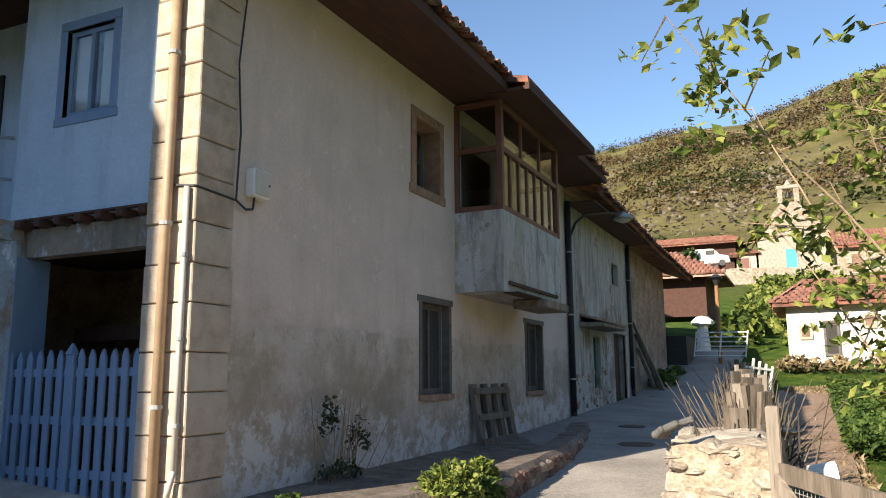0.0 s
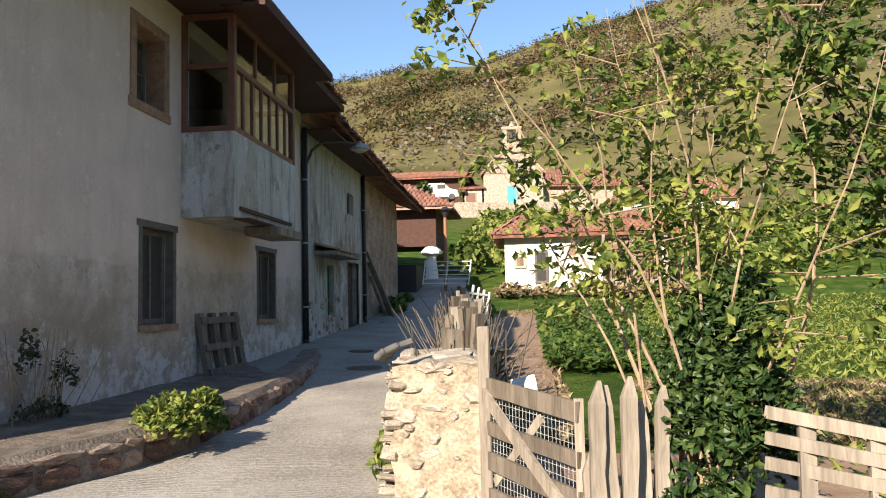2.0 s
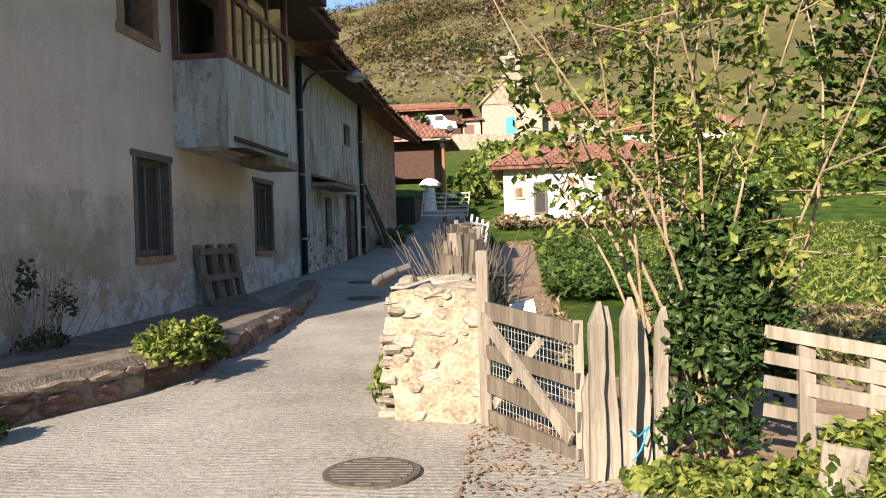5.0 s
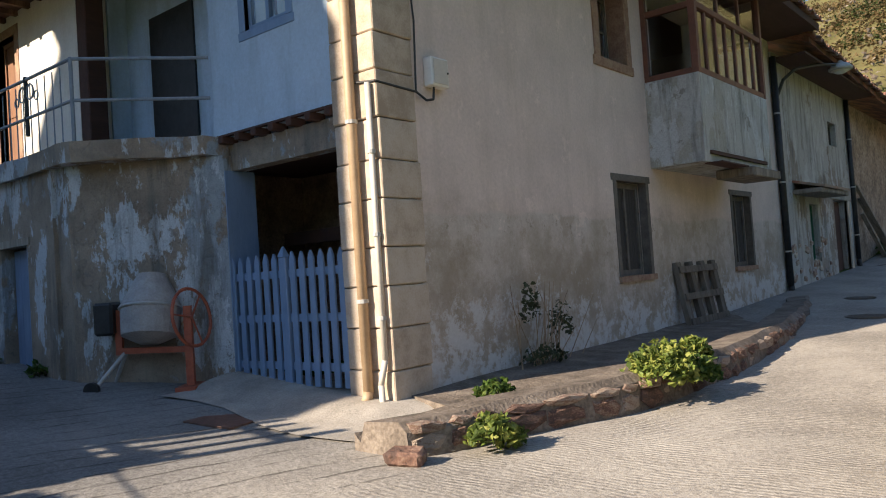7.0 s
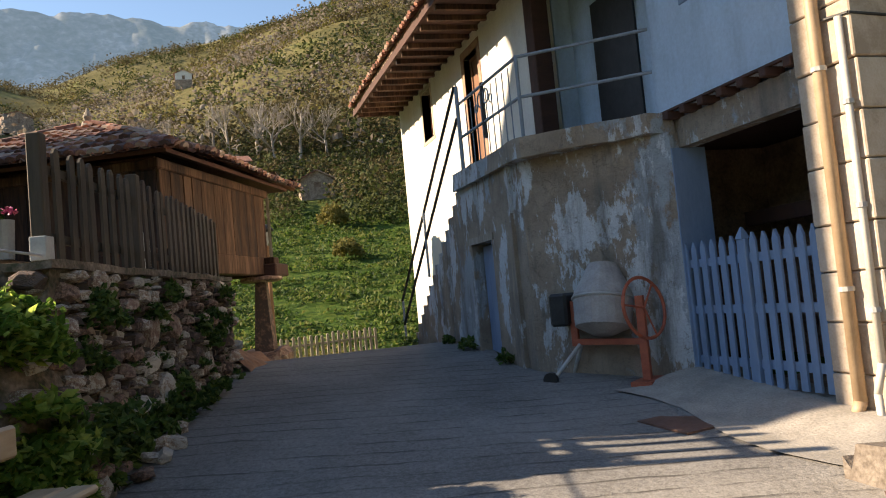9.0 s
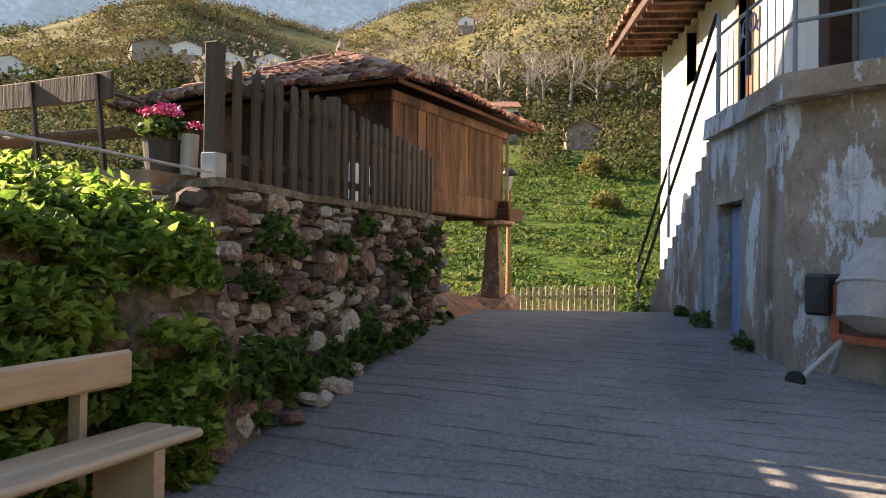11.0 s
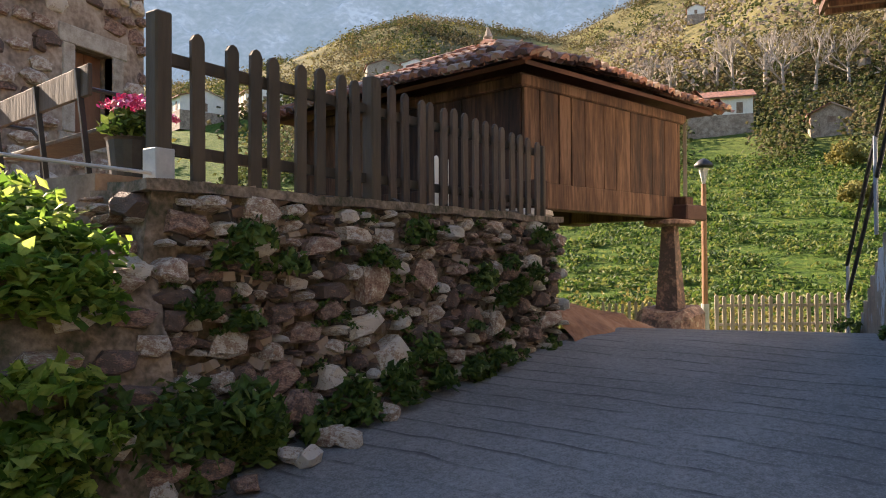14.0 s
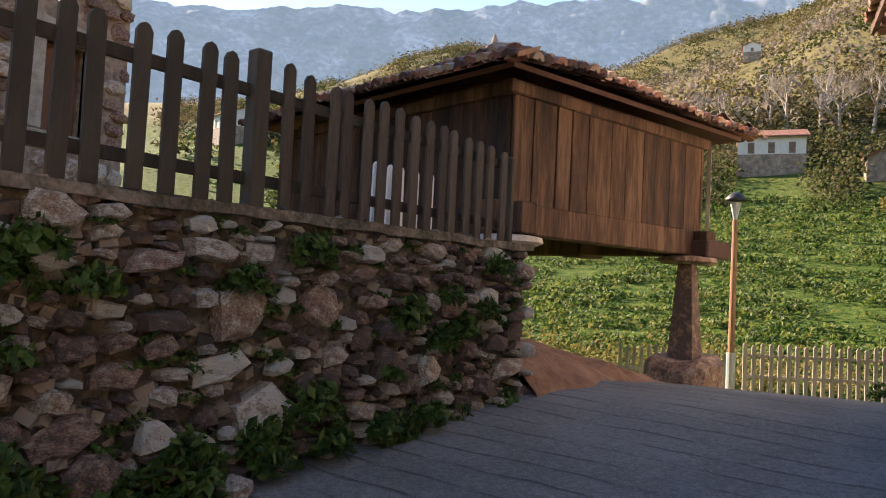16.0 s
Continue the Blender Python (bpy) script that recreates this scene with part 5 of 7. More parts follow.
# drain grate, apron, manholes
def cover(name, c, r, label):
    m = thing(name, label, "manhole cover", pose(*c))
    part("rim", Build().lathe([(r, -0.03), (r, 0.012), (r - 0.03, 0.014)], (0, 0, 0), 28), M_IRON, m)
    for k in range(-5, 6):
        w = math.sqrt(max(0.0, (r - 0.045) ** 2 - (k * r / 6) ** 2))
        if w > 0.05:
            part("rib", Build().span((-w, k * r / 6 - 0.012, 0.012), (w, k * r / 6 + 0.012, 0.02)), M_IRON, m)
    return m


M_IRON = material("worn cast iron", [(0.10, 0.085, 0.07), (0.17, 0.145, 0.12)], 12, rough=0.6, bump=0.4, metal=0.3)
M_RUSTPLATE = material("rusty plate", [(0.12, 0.06, 0.04), (0.19, 0.10, 0.07)], 8, rough=0.7, bump=0.3)
cover("manhole_cover", (-1.04, 5.33, land(-1.04, 5.33) + 0.008), 0.3, "round cast iron manhole cover in the concrete lane")
cover("manhole_cover", (-3.2, 15.5, land(-3.2, 15.5) + 0.008), 0.35, "round manhole cover in the shaded lane")
cover("manhole_cover", (-3.9, 18.5, land(-3.9, 18.5) + 0.008), 0.3, "round manhole cover in the shaded lane")
gz = land(-7.0, 5.25)
solo("drain_plate", Build().box((-7.05, 5.3, gz + 0.012), (0.62, 0.5, 0.02), pose(0, 0, 0, 0, 4, 12)), M_RUSTPLATE, "rusty red steel drain plate set in the lane", "drain cover")
bb = Build()
rows = []
for i in range(9):
    x = -8.5 + 0.52 * i
    rows.append([bb.bm.verts.new((x, y, land(x, y) + (0.14 if y > 6.3 else 0.1 if y > 6 else 0.012) * smooth_step(-4.4, -5.6, x) + 0.006)) for y in (5.45 + 0.15 * math.sin(i), 5.8, 6.1, 6.35, 6.9)])
for p, q in zip(rows, rows[1:]):
    for i in range(4):
        bb.bm.faces.new((p[i], q[i], q[i + 1], p[i + 1]))
solo("concrete_apron", bb, M_CONC2, "smooth sloping concrete apron before the gate", "paving", kind="structure", smooth=True)
solo("rubble_brick", Build().box((-4.42, 5.12, land(-4.4, 5.1) + 0.06), (0.3, 0.2, 0.13), pose(0, 0, 0, 4, 3, 20), 0.03).rough(0.03, 6), M_KERBSTONE, "broken reddish stone at the end of the kerb", "stone")


# ---- leaves ----
def leaf_mesh(name, pts, sizes, rng, mats, spread=0.6, up=0.5, long=1.7):
    """Small folded leaves, four triangles each, at the points; up turns them towards the sky."""
    pts = np.asarray(pts, float)
    n = len(pts)
    sizes = np.asarray(sizes, float)
    nrm = rng.normal(size=(n, 3)) * spread + np.array([0, 0, up])
    nrm /= np.linalg.norm(nrm, axis=1)[:, None]
    t = rng.normal(size=(n, 3))
    t -= (t * nrm).sum(1)[:, None] * nrm
    t /= np.linalg.norm(t, axis=1)[:, None]
    s = np.cross(nrm, t)
    L, W = sizes[:, None] * long * 0.5, sizes[:, None] * 0.5
    droop = nrm * sizes[:, None] * 0.18
    v = np.stack([pts - t * L, pts + s * W - droop * 0.6 - t * L * 0.1, pts + t * L - droop * 1.6, pts - s * W - droop * 0.6 - t * L * 0.1, pts + droop * 0.3], 1).reshape(-1, 3)
    f = []
    for i in range(n):
        k = i * 5
        f += [(k, k + 1, k + 4), (k + 1, k + 2, k + 4), (k + 2, k + 3, k + 4), (k + 3, k, k + 4)]
    me = bpy.data.meshes.new(name)
    me.from_pydata(v.tolist(), [], f)
    me.materials.append(mats)
    return me


RNG = np.random.default_rng(11)


def cloud(c, r, n, hollow=0.5, flat_bottom=True):
    """Points in the outer part of a lumpy ellipsoid."""
    c, r = np.array(c, float), np.array(r, float)
    d = RNG.normal(size=(n, 3))
    d /= np.linalg.norm(d, axis=1)[:, None]
    if flat_bottom:
        d[:, 2] = np.where(d[:, 2] < -0.3, -d[:, 2] * 0.5, d[:, 2])
    k = hollow + (1 - hollow) * RNG.random(n) ** 0.5
    lump = np.array([1 + 0.35 * noise.noise(Vector(q) * 2.3 + Vector(c)) for q in d])
    return c + d * r * (k * lump)[:, None]


def shrub(name, label, category, blobs, size, mat, kind="", group="", up=0.5):
    pts = np.concatenate([cloud(c, r, n) for c, r, n in blobs])
    me = leaf_mesh(name, pts, size * RNG.uniform(0.6, 1.4, len(pts)), RNG, mat, 0.7, up)
    return tagged(part(name, me, mat), label, category, group, kind)


# ---- retaining wall stones, fence, plants ----
rng_w = random.Random(21)
M_FILLER = material("small joint stones", [(0.06, 0.045, 0.035), (0.17, 0.10, 0.07), (0.30, 0.22, 0.16)], 3, bump=0.5, island=0.9)


def wall_face(s, z, out):
    return along(s, out - 0.02 + 0.1 * (1.0 - z / 2.1), z + 0.25)



pack_stones(retaining_wall, wall_face, 5.2, 1.86, ((10, 0.36, 0.48), (48, 0.24, 0.38), (95, 0.15, 0.26), (146, 0.09, 0.17)), STONES, rng_w, 0.2)
pack_stones(retaining_wall, lambda u, z, o: along(-0.12 - o, -0.6 + u, z + 0.9), 0.62, 1.22, ((4, 0.24, 0.34), (12, 0.13, 0.22), (16, 0.08, 0.13)), STONES, random.Random(5), 0.16)
rng_w2 = random.Random(4)
bb = Build()
for k in range(1100):
    s_, z_, r_ = rng_w2.uniform(0, 5.2), rng_w2.uniform(0, 1.95), rng_w2.uniform(0.025, 0.065)
    q = wall_face(s_, z_, 0.01)
    bb.box(q, (r_ * rng_w2.uniform(1, 2.4), r_ * 1.6, r_), pose(0, 0, 0, rng_w2.uniform(-30, 30), rng_w2.uniform(-30, 30), rng_w2.uniform(0, 180)))
part("filler_stones", bb.rough(0.012, 20), M_FILLER, retaining_wall, "small stones wedged in the joints")["kind"] = "stuff"


part("coping", Build().beam(along(-0.15, -0.12, 2.17), along(5.3, -0.12, 2.17), 0.42, 0.07).cut(0.25).rough(0.025, 3), M_STONEWALL, retaining_wall, "thin mossy coping")
fence = thing("picket_fence", "dark stained wooden picket fence with rounded tops on the stone wall", "fence")


def picket(parent, p, w, t, z0, z1, ang, mat, round_top=True, name="picket"):
    bb = Build()
    prof = [(-w / 2, z0), (w / 2, z0), (w / 2, z1 - w * 0.5), (w * 0.28, z1 - w * 0.12), (0, z1), (-w * 0.28, z1 - w * 0.12), (-w / 2, z1 - w * 0.5)]
    f = [bb.bm.verts.new((x, -t / 2, z)) for x, z in prof]
    g = [bb.bm.verts.new((x, t / 2, z)) for x, z in prof]
    k = len(prof)
    bb.bm.faces.new(f)
    bb.bm.faces.new(g[::-1])
    for i in range(k):
        bb.bm.faces.new((f[i], g[i], g[(i + 1) % k], f[(i + 1) % k]))
    o = part(name, bb, mat, parent)
    o.matrix_world = Matrix.Translation((p.x, p.y, 0)) @ pose(0, 0, 0, 0, random.uniform(-0.8, 0.8), ang)
    return o


ANG = math.degrees(math.atan2(UW.y, UW.x))
M_WOOD_OLD = material("brown weathered pickets", [(0.035, 0.024, 0.017), (0.075, 0.05, 0.034), (0.125, 0.09, 0.065)], 8, bump=0.5, fine=50, stretch=(1, 1, 0.1), object_random=0.25)
for k in range(8):
    picket(fence, along(0.34 + 0.22 * k, -0.06), 0.1, 0.028, 2.22, 3.19 + random.uniform(-0.012, 0.012), ANG, M_WOOD_FENCE)
for k in range(15):
    picket(fence, along(2.36 + 0.182 * k, -0.06), 0.088, 0.028, 2.2, 3.21 - 0.011 * k + random.uniform(-0.02, 0.02), ANG, M_WOOD_OLD)
for z in (2.42, 3.0):
    part("rail", Build().beam(along(0.05, -0.115, z), along(5.06, -0.115, z - 0.05), 0.05, 0.075), M_WOOD_FENCE, fence)
for s, h, w in ((0.045, 3.27, 0.12), (2.08, 3.25, 0.12), (5.08, 3.03, 0.07)):
    p = along(s, -0.08)
    m = Matrix.Translation((p.x, p.y, 0)) @ pose(0, 0, 0, 0, 0, ANG)
    o = part("post", Build().box((0, 0, (2.2 + h) / 2), (w, w, h - 2.2), None, 0.012), M_WOOD_FENCE, fence)
    o.matrix_world = m
    if s > 1:
        continue
    o = part("post_shoe", Build().box((0, 0, 2.31), (w + 0.02, w + 0.02, 0.2), None, 0.006), M_ZINC, fence, "galvanised post shoe")
    o.matrix_world = m
solo("boundary_rail", Build().pipe([along(0.0, -0.05, 2.25), along(-1.0, -0.25, 2.3), along(-3.5, -0.4, 2.3)], 0.012, 6), M_ZINC, "thin grey metal rail along the bank top", "rail")
# second, paler lattice behind the fence end
for k in range(5):
    picket(fence, along(3.9 + 0.2 * k, -0.75), 0.07, 0.02, 2.12, 2.85, ANG, M_WHITEPAINT)

# plants that hang from the wall and the nettle bank
BANK = [(-2.35, 2.27), (-0.95, 2.02), (0.04, 1.66), (0.3, 0.98), (0.5, 0.15)]


def bank_back(s):
    return -0.35 * smooth_step(-0.7, -1.4, s)


def bank_profile(f):
    i = min(3, int(f * 4))
    k = f * 4 - i
    return tuple(a + (c - a) * k for a, c in zip(BANK[i], BANK[i + 1]))


def bank_face(s, z, out):
    f = 1.0 - z / 2.0
    o_, z_ = bank_profile(min(1.0, max(0.0, f)))
    return along(-1.3 + s, o_ + out + bank_back(-1.3 + s), z_)


lay_stones(retaining_wall, bank_face, 1.25, 1.9, 0.1, 0.24, STONES, random.Random(77), 90, 0.2, None, "stone", 0.1)
for k in range(26):
    s_ = random.uniform(0.0, 5.1)
    z_ = random.uniform(0.45, 1.95) if k > 8 else random.uniform(0.35, 0.8)
    c = along(s_, 0.1 + 0.1 * (1 - z_ / 2), z_ + 0.08 * s_ / 2)
    r = random.uniform(0.12, 0.3) * (1.3 if z_ < 0.9 else 0.8)
    shrub("wall_plant", "small green weed growing from the wall joints", "weed", [(c, (r, 0.13, r * 0.8), int(900 * r))], 0.05, M_LEAF, group="weeds on the stone wall")
blobs = []
for k in range(80):
    s_, z_ = random.uniform(0.0, 5.2), random.uniform(0.0, 1.0) ** 0.8 * 1.85
    blobs.append((wall_face(s_, z_, 0.06), (random.uniform(0.05, 0.16), 0.05, random.uniform(0.03, 0.09)), 60))
shrub("wall_moss", "patches of moss and tiny weeds in the wall joints", "moss", blobs, 0.024, M_LEAF, kind="stuff")
bank = Build()
rows = []
for i in range(15):
    s_ = -4.4 + 0.31 * i
    rows.append([bank.bm.verts.new(along(s_, o_ + bank_back(s_), z_) + noise.noise_vector(Vector((s_ * 2, o_ * 3, 1))) * 0.08) for o_, z_ in BANK])
for p, q in zip(rows, rows[1:]):
    for i in range(4):
        bank.bm.faces.new((p[i], q[i], q[i + 1], p[i + 1]))
solo("earth_bank", bank, M_STONEWALL, "overgrown earth bank beside the stone wall", "bank", kind="structure", smooth=True)
blobs = []
for k in range(190):
    f = 0.1 + 0.9 * random.random()
    s_ = random.uniform(-3.9, -0.05 - 0.9 * f)
    o_, z_ = bank_profile(f)
    o_ += 0.08 + bank_back(s_)
    blobs.append((along(s_, o_, z_ + 0.06), (0.26, 0.24, random.uniform(0.14, 0.24)), 150 if f < 0.5 else 300))
shrub("nettles", "dense patch of bright green nettles covering the bank", "nettles", blobs, 0.062, M_NETTLE, kind="stuff", up=1.1)
blobs = [(along(random.uniform(-0.9, 0.4), 0.3 + 0.1 * random.random(), random.uniform(0.4, 0.8)), (0.3, 0.2, 0.26), 240) for k in range(6)]
blobs += [(along(0.6 + 0.5 * k, 0.28, 0.45 + 0.05 * k), (0.18, 0.12, 0.14), 110) for k in range(7)]
shrub("foot_weeds", "leafy weeds at the foot of the stone wall", "weeds", blobs, 0.06, M_LEAF, kind="stuff")
for k in range(9):
    s_ = random.uniform(-0.9, 2.0)
    p = along(s_, 0.28 + random.uniform(0, 0.35), 0)
    o = new("fallen_stone", random.choice(STONES))
    o.matrix_world = Matrix.Translation((p.x, p.y, land(p.x, p.y) + 0.06)) @ pose(0, 0, 0, random.uniform(-20, 20), random.uniform(-20, 20), random.uniform(0, 180)) @ Matrix.Diagonal((random.uniform(0.1, 0.3), random.uniform(0.1, 0.2), random.uniform(0.08, 0.16), 1))
    tagged(o, "loose reddish stone fallen at the wall's foot", "stone", "stones at the wall foot")

# pine bench
bench = thing("pine_bench", "varnished pine bench with rounded thick boards", "bench", Matrix.Translation((-6.28, 0.06, land(-6.3, 0.2))) @ pose(0, 0, 0, 0, 0, -18))
part("back_board", Build().span((0, -0.02, 0.66), (1.9, 0.035, 0.86), 0.018), M_WOOD_PINE, bench)
part("seat_board", Build().span((-0.02, 0.1, 0.4), (1.92, 0.32, 0.45), 0.018), M_WOOD_PINE, bench)
part("seat_board", Build().span((-0.02, 0.335, 0.4), (1.92, 0.52, 0.45), 0.018), M_WOOD_PINE, bench)
for x in (0.32, 1.58):
    part("back_support", Build().beam((x, -0.05, 0.0), (x, -0.05, 0.8), 0.08, 0.05), M_WOOD_PINE, bench)
    part("leg", Build().span((x - 0.04, 0.1, 0.0), (x + 0.04, 0.5, 0.399)), M_WOOD_PINE, bench)
    part("bolt", Build().lathe([(0.012, 0), (0.012, 0.006), (0.004, 0.01)], (x, 0.035, 0.77), 10, pose(0, 0, 0, -90, 0, 0)), M_ZINC, bench)

# dark bench, table and flower pot on the terrace
TZ = 2.28


def dark_bench(p, ang, label):
    m = thing("garden_bench", label, "bench", Matrix.Translation(p) @ pose(0, 0, 0, 0, 0, ang))
    for y, z, t in ((-0.04, 0.78, 8), ):
        part("back_board", Build().span((-1.1, y, z - 0.12), (1.1, y + 0.035, z + 0.12), 0.008), M_WOOD_FENCE, m)
    part("seat_board", Build().span((-1.1, 0.05, 0.4), (1.1, 0.42, 0.44), 0.008), M_WOOD_FENCE, m)
    for x in (-0.95, 0.95, 0.1):
        part("back_stay", Build().beam((x, 0.04, 0.0), (x, -0.06, 0.88), 0.03, 0.04), M_BLACK, m)
    for x in (-1.05, 1.05):
        part("arm_loop", Build().pipe([(x, 0.4, 0.0), (x, 0.38, 0.6), (x, 0.3, 0.7), (x, -0.02, 0.72)], 0.018, 6), M_BLACK, m)
    return m


dark_bench((-8.8, -2.05, TZ), 66, "dark stained plank bench with black iron arms")
fp = thing("flower_pot", "dark flower pot with pink geraniums", "flower pot", Matrix.Translation((-8.18, -0.55, TZ)))
part("pot", Build().lathe([(0.13, 0.0), (0.16, 0.26), (0.175, 0.28), (0.15, 0.285)], (0, 0, 0), 16), M_BLACK, fp)
part("jar", Build().lathe([(0.07, 0.0), (0.085, 0.34)], (-0.05, 0.2, 0), 12), M_ZINC, fp)
me = leaf_mesh("leaves", cloud((0, 0, 0.36), (0.2, 0.2, 0.12), 220), RNG.uniform(0.04, 0.08, 220), RNG, M_LEAF)
part("leaves", me, M_LEAF, fp)
me = leaf_mesh("blossom", np.concatenate([cloud((0.03, 0.0, 0.5), (0.17, 0.17, 0.09), 200), cloud((-0.15, 0.2, 0.42), (0.07, 0.07, 0.05), 60)]), RNG.uniform(0.025, 0.05, 260), RNG, M_PINK, long=1.0)
part("blossom", me, M_PINK, fp, "pink geranium blossoms")
solo("sheet_panel", Build().beam((-8.15, -2.5, 2.62), (-7.9, -3.9, 2.62), 0.03, 0.7, roll=12).cut(0.2).rough(0.03, 3), material("grey-violet sheet", [(0.17, 0.18, 0.27), (0.26, 0.27, 0.37)], 3, bump=0.2), "grey-violet panel leaning behind the bench", "panel")

# stone house window
wd = thing("house_window", "brown wooden shuttered window in pale stone surround", "window")
part("shutter", Build().span((-16.08, -8.32, 4.17), (-15.66, -8.28, 5.78)), M_BROWNDOOR, wd)
part("shutter", Build().span((-15.64, -8.32, 4.17), (-15.17, -8.28, 5.78)), M_BROWNDOOR, wd)
for a, c, z, w in ((-16.4, -16.1, 4.15, 5.8), (-15.15, -14.85, 4.15, 5.8), (-16.5, -14.75, 5.8, 6.15), (-16.5, -14.75, 3.85, 4.14)):
    part("surround", Build().span((a, -8.2, z), (c, -7.97, w), 0.02), M_PALESTONE, wd)
rng_h = random.Random(8)
lay_stones(stone_house, lambda s_, z, o: Vector((-17.0 + s_, -8.0 + o + 0.02, z + 2.0)), 3.4, 7.5, 0.2, 0.42, STONES, rng_h, 200, 0.2, None, "stone", 0.15)
for o in list(stone_house.children):
    q = o.matrix_world.translation
    if o.name.startswith("stone") and -16.65 < q.x < -14.6 and 3.8 < q.z < 6.3:
        bpy.data.objects.remove(o)

# ---- granary boards and tiles ----
rng_g = random.Random(3)
u = 0.0
while u < HL:
    w = rng_g.uniform(0.32, 0.6)
    e = min(u + w, HL)
    bb = Build()
    a, c = at_granary(u + 0.006, -0.012 - 0.02 * rng_g.random(), 0), at_granary(e - 0.006, -0.012 - 0.02 * rng_g.random(), 0)
    bb.beam((a.x, a.y, 3.72), (c.x, c.y, 3.72), 0.05, 1.6, 0.006)
    part("wall_board", bb, M_WOOD_BR, granary)
    u += w
v_ = 0.0
while v_ < HD:
    w = rng_g.uniform(0.32, 0.55)
    e = min(v_ + w, HD)
    a, c = at_granary(-0.015, v_ + 0.006, 0), at_granary(-0.02, e - 0.006, 0)
    part("wall_board", Build().beam((a.x, a.y, 3.72), (c.x, c.y, 3.72), 0.05, 1.6, 0.006), M_WOOD_BR, granary)
    v_ += w
part("top_plate", Build().beam(at_granary(-0.15, -0.02, 4.44), at_granary(HL + 0.15, -0.02, 4.44), 0.18, 0.18, 0.02), M_WOOD_BR, granary)
part("top_plate", Build().beam(at_granary(-0.02, -0.1, 4.43), at_granary(-0.02, HD + 0.1, 4.43), 0.18, 0.18, 0.02), M_WOOD_BR, granary)
for k, dv in enumerate((0.1, HD / 2)):
    part("end_block", Build().beam(at_granary(HL - 0.3, -0.25 + dv, 2.62), at_granary(HL + 0.5, -0.25 + dv, 2.62), 0.4, 0.3, 0.03), M_WOOD_DK, granary)
part("ladder_rail", Build().beam(at_granary(HL + 0.1, -0.1, 2.7), at_granary(HL + 0.1, -0.1, 4.4), 0.07, 0.07), M_WOOD_GR, granary)
gbase = at_granary(HL - 0.15, 0.1, 0)
rock = Build().box((gbase.x, gbase.y, 0.4), (1.35, 1.1, 0.8), pose(0, 0, 0, 0, 0, -15), 0.15)
solo("stilt_rock", rock.cut(0.3).rough(0.12, 2.2), M_STONE, "large reddish rock under the granary stilt", "rock")
bb = Build()
rows = []
for i in range(9):
    s_ = 5.1 + 0.55 * i
    rows.append([bb.bm.verts.new(along(s_, o_, z_ * (1 - 0.08 * i) + 0.75 - 0.05 * i) + noise.noise_vector(Vector((s_ * 1.5, o_ * 2, 7))) * 0.13) for o_, z_ in ((-3.5, 0.9), (-2.0, 0.85), (-0.8, 0.75), (-0.1, 0.5), (0.35, 0.1), (0.6, -0.4))])
for p, q in zip(rows, rows[1:]):
    for i in range(5):
        bb.bm.faces.new((p[i], q[i], q[i + 1], p[i + 1]))
M_REDEARTH = material("red earth and rock", [(0.17, 0.075, 0.04), (0.28, 0.13, 0.07), (0.36, 0.20, 0.12)], 3, bump=0.9, fine=20)
solo("earth_mound", bb.cut(0.3).rough(0.05, 4), M_REDEARTH, "bare red earth mound under the granary", "mound", kind="structure")


def tile_faces(name, parent, faces_, pitch=0.2, course=0.34, rng=random.Random(6), rise=0.08, rows_max=99, lift=0.03, sag=0.0, over=0.06, pans=False, mat=None):
    """Barrel tiles in courses up triangular or four-sided slopes: (eave a, eave b, top b, top a)."""
    verts, polys = [], []
    for a, c, tc, ta in faces_:
        a, c, tc, ta = (Vector(q) for q in (a, c, tc, ta))
        along_e = c - a
        width = along_e.length
        ex = along_e.normalized()
        mid = (tc + ta) / 2 - (a + c) / 2
        up_v = mid - ex * mid.dot(ex)
        ey = up_v.normalized()
        ez = ex.cross(ey)
        if ez.z < 0:
            ez = -ez
        length = up_v.length
        la, lc = (ta - a).dot(ex), (tc - a).dot(ex)
        for r in range(min(rows_max, int(length / course))):
            k = r * course / length
            lo, hi = la * k, width + (lc - width) * k
            m = int((hi - lo) / pitch)
            for i in range(m + 1):
                s_ = lo + i * pitch + rng.uniform(-0.015, 0.015)
                base = a + ex * s_ + ey * (r * course - over + rng.uniform(-0.03, 0.03)) + ez * (lift + rng.uniform(-0.008, 0.016))
                base.z += sag * noise.noise(base * 0.8)
                if pans:
                    k0 = len(verts)
                    for d in (-0.03, course + 0.05):
                        for g in range(4):
                            an = math.pi * g / 3
                            verts.append(base + ex * (pitch * (0.5 + 0.5 * math.cos(an))) + ey * d + ez * (0.03 - 0.07 * math.sin(an) + (0.0 if d > 0 else 0.015)))
                    for g in range(3):
                        polys.append((k0 + g, k0 + g + 1, k0 + g + 5, k0 + g + 4))
                k0 = len(verts)
                w0, w1 = pitch * 0.5, pitch * 0.42
                for d, w, h in ((0, w0, rise), (course + 0.06, w1, rise * 0.7)):
                    for g in range(5):
                        an = math.pi * g / 4
                        verts.append(base + ex * (w * math.cos(an)) + ey * d + ez * (h * math.sin(an) + (0.02 if d == 0 else 0)))
                for g in range(4):
                    polys.append((k0 + g, k0 + g + 1, k0 + g + 6, k0 + g + 5))
                polys.append((k0, k0 + 1, k0 + 2, k0 + 3, k0 + 4))
    me = bpy.data.meshes.new(name)
    me.from_pydata([tuple(q) for q in verts], [], polys)
    o = part(name, me, mat or M_TILE, parent)
    o["kind"] = "stuff"
    return o


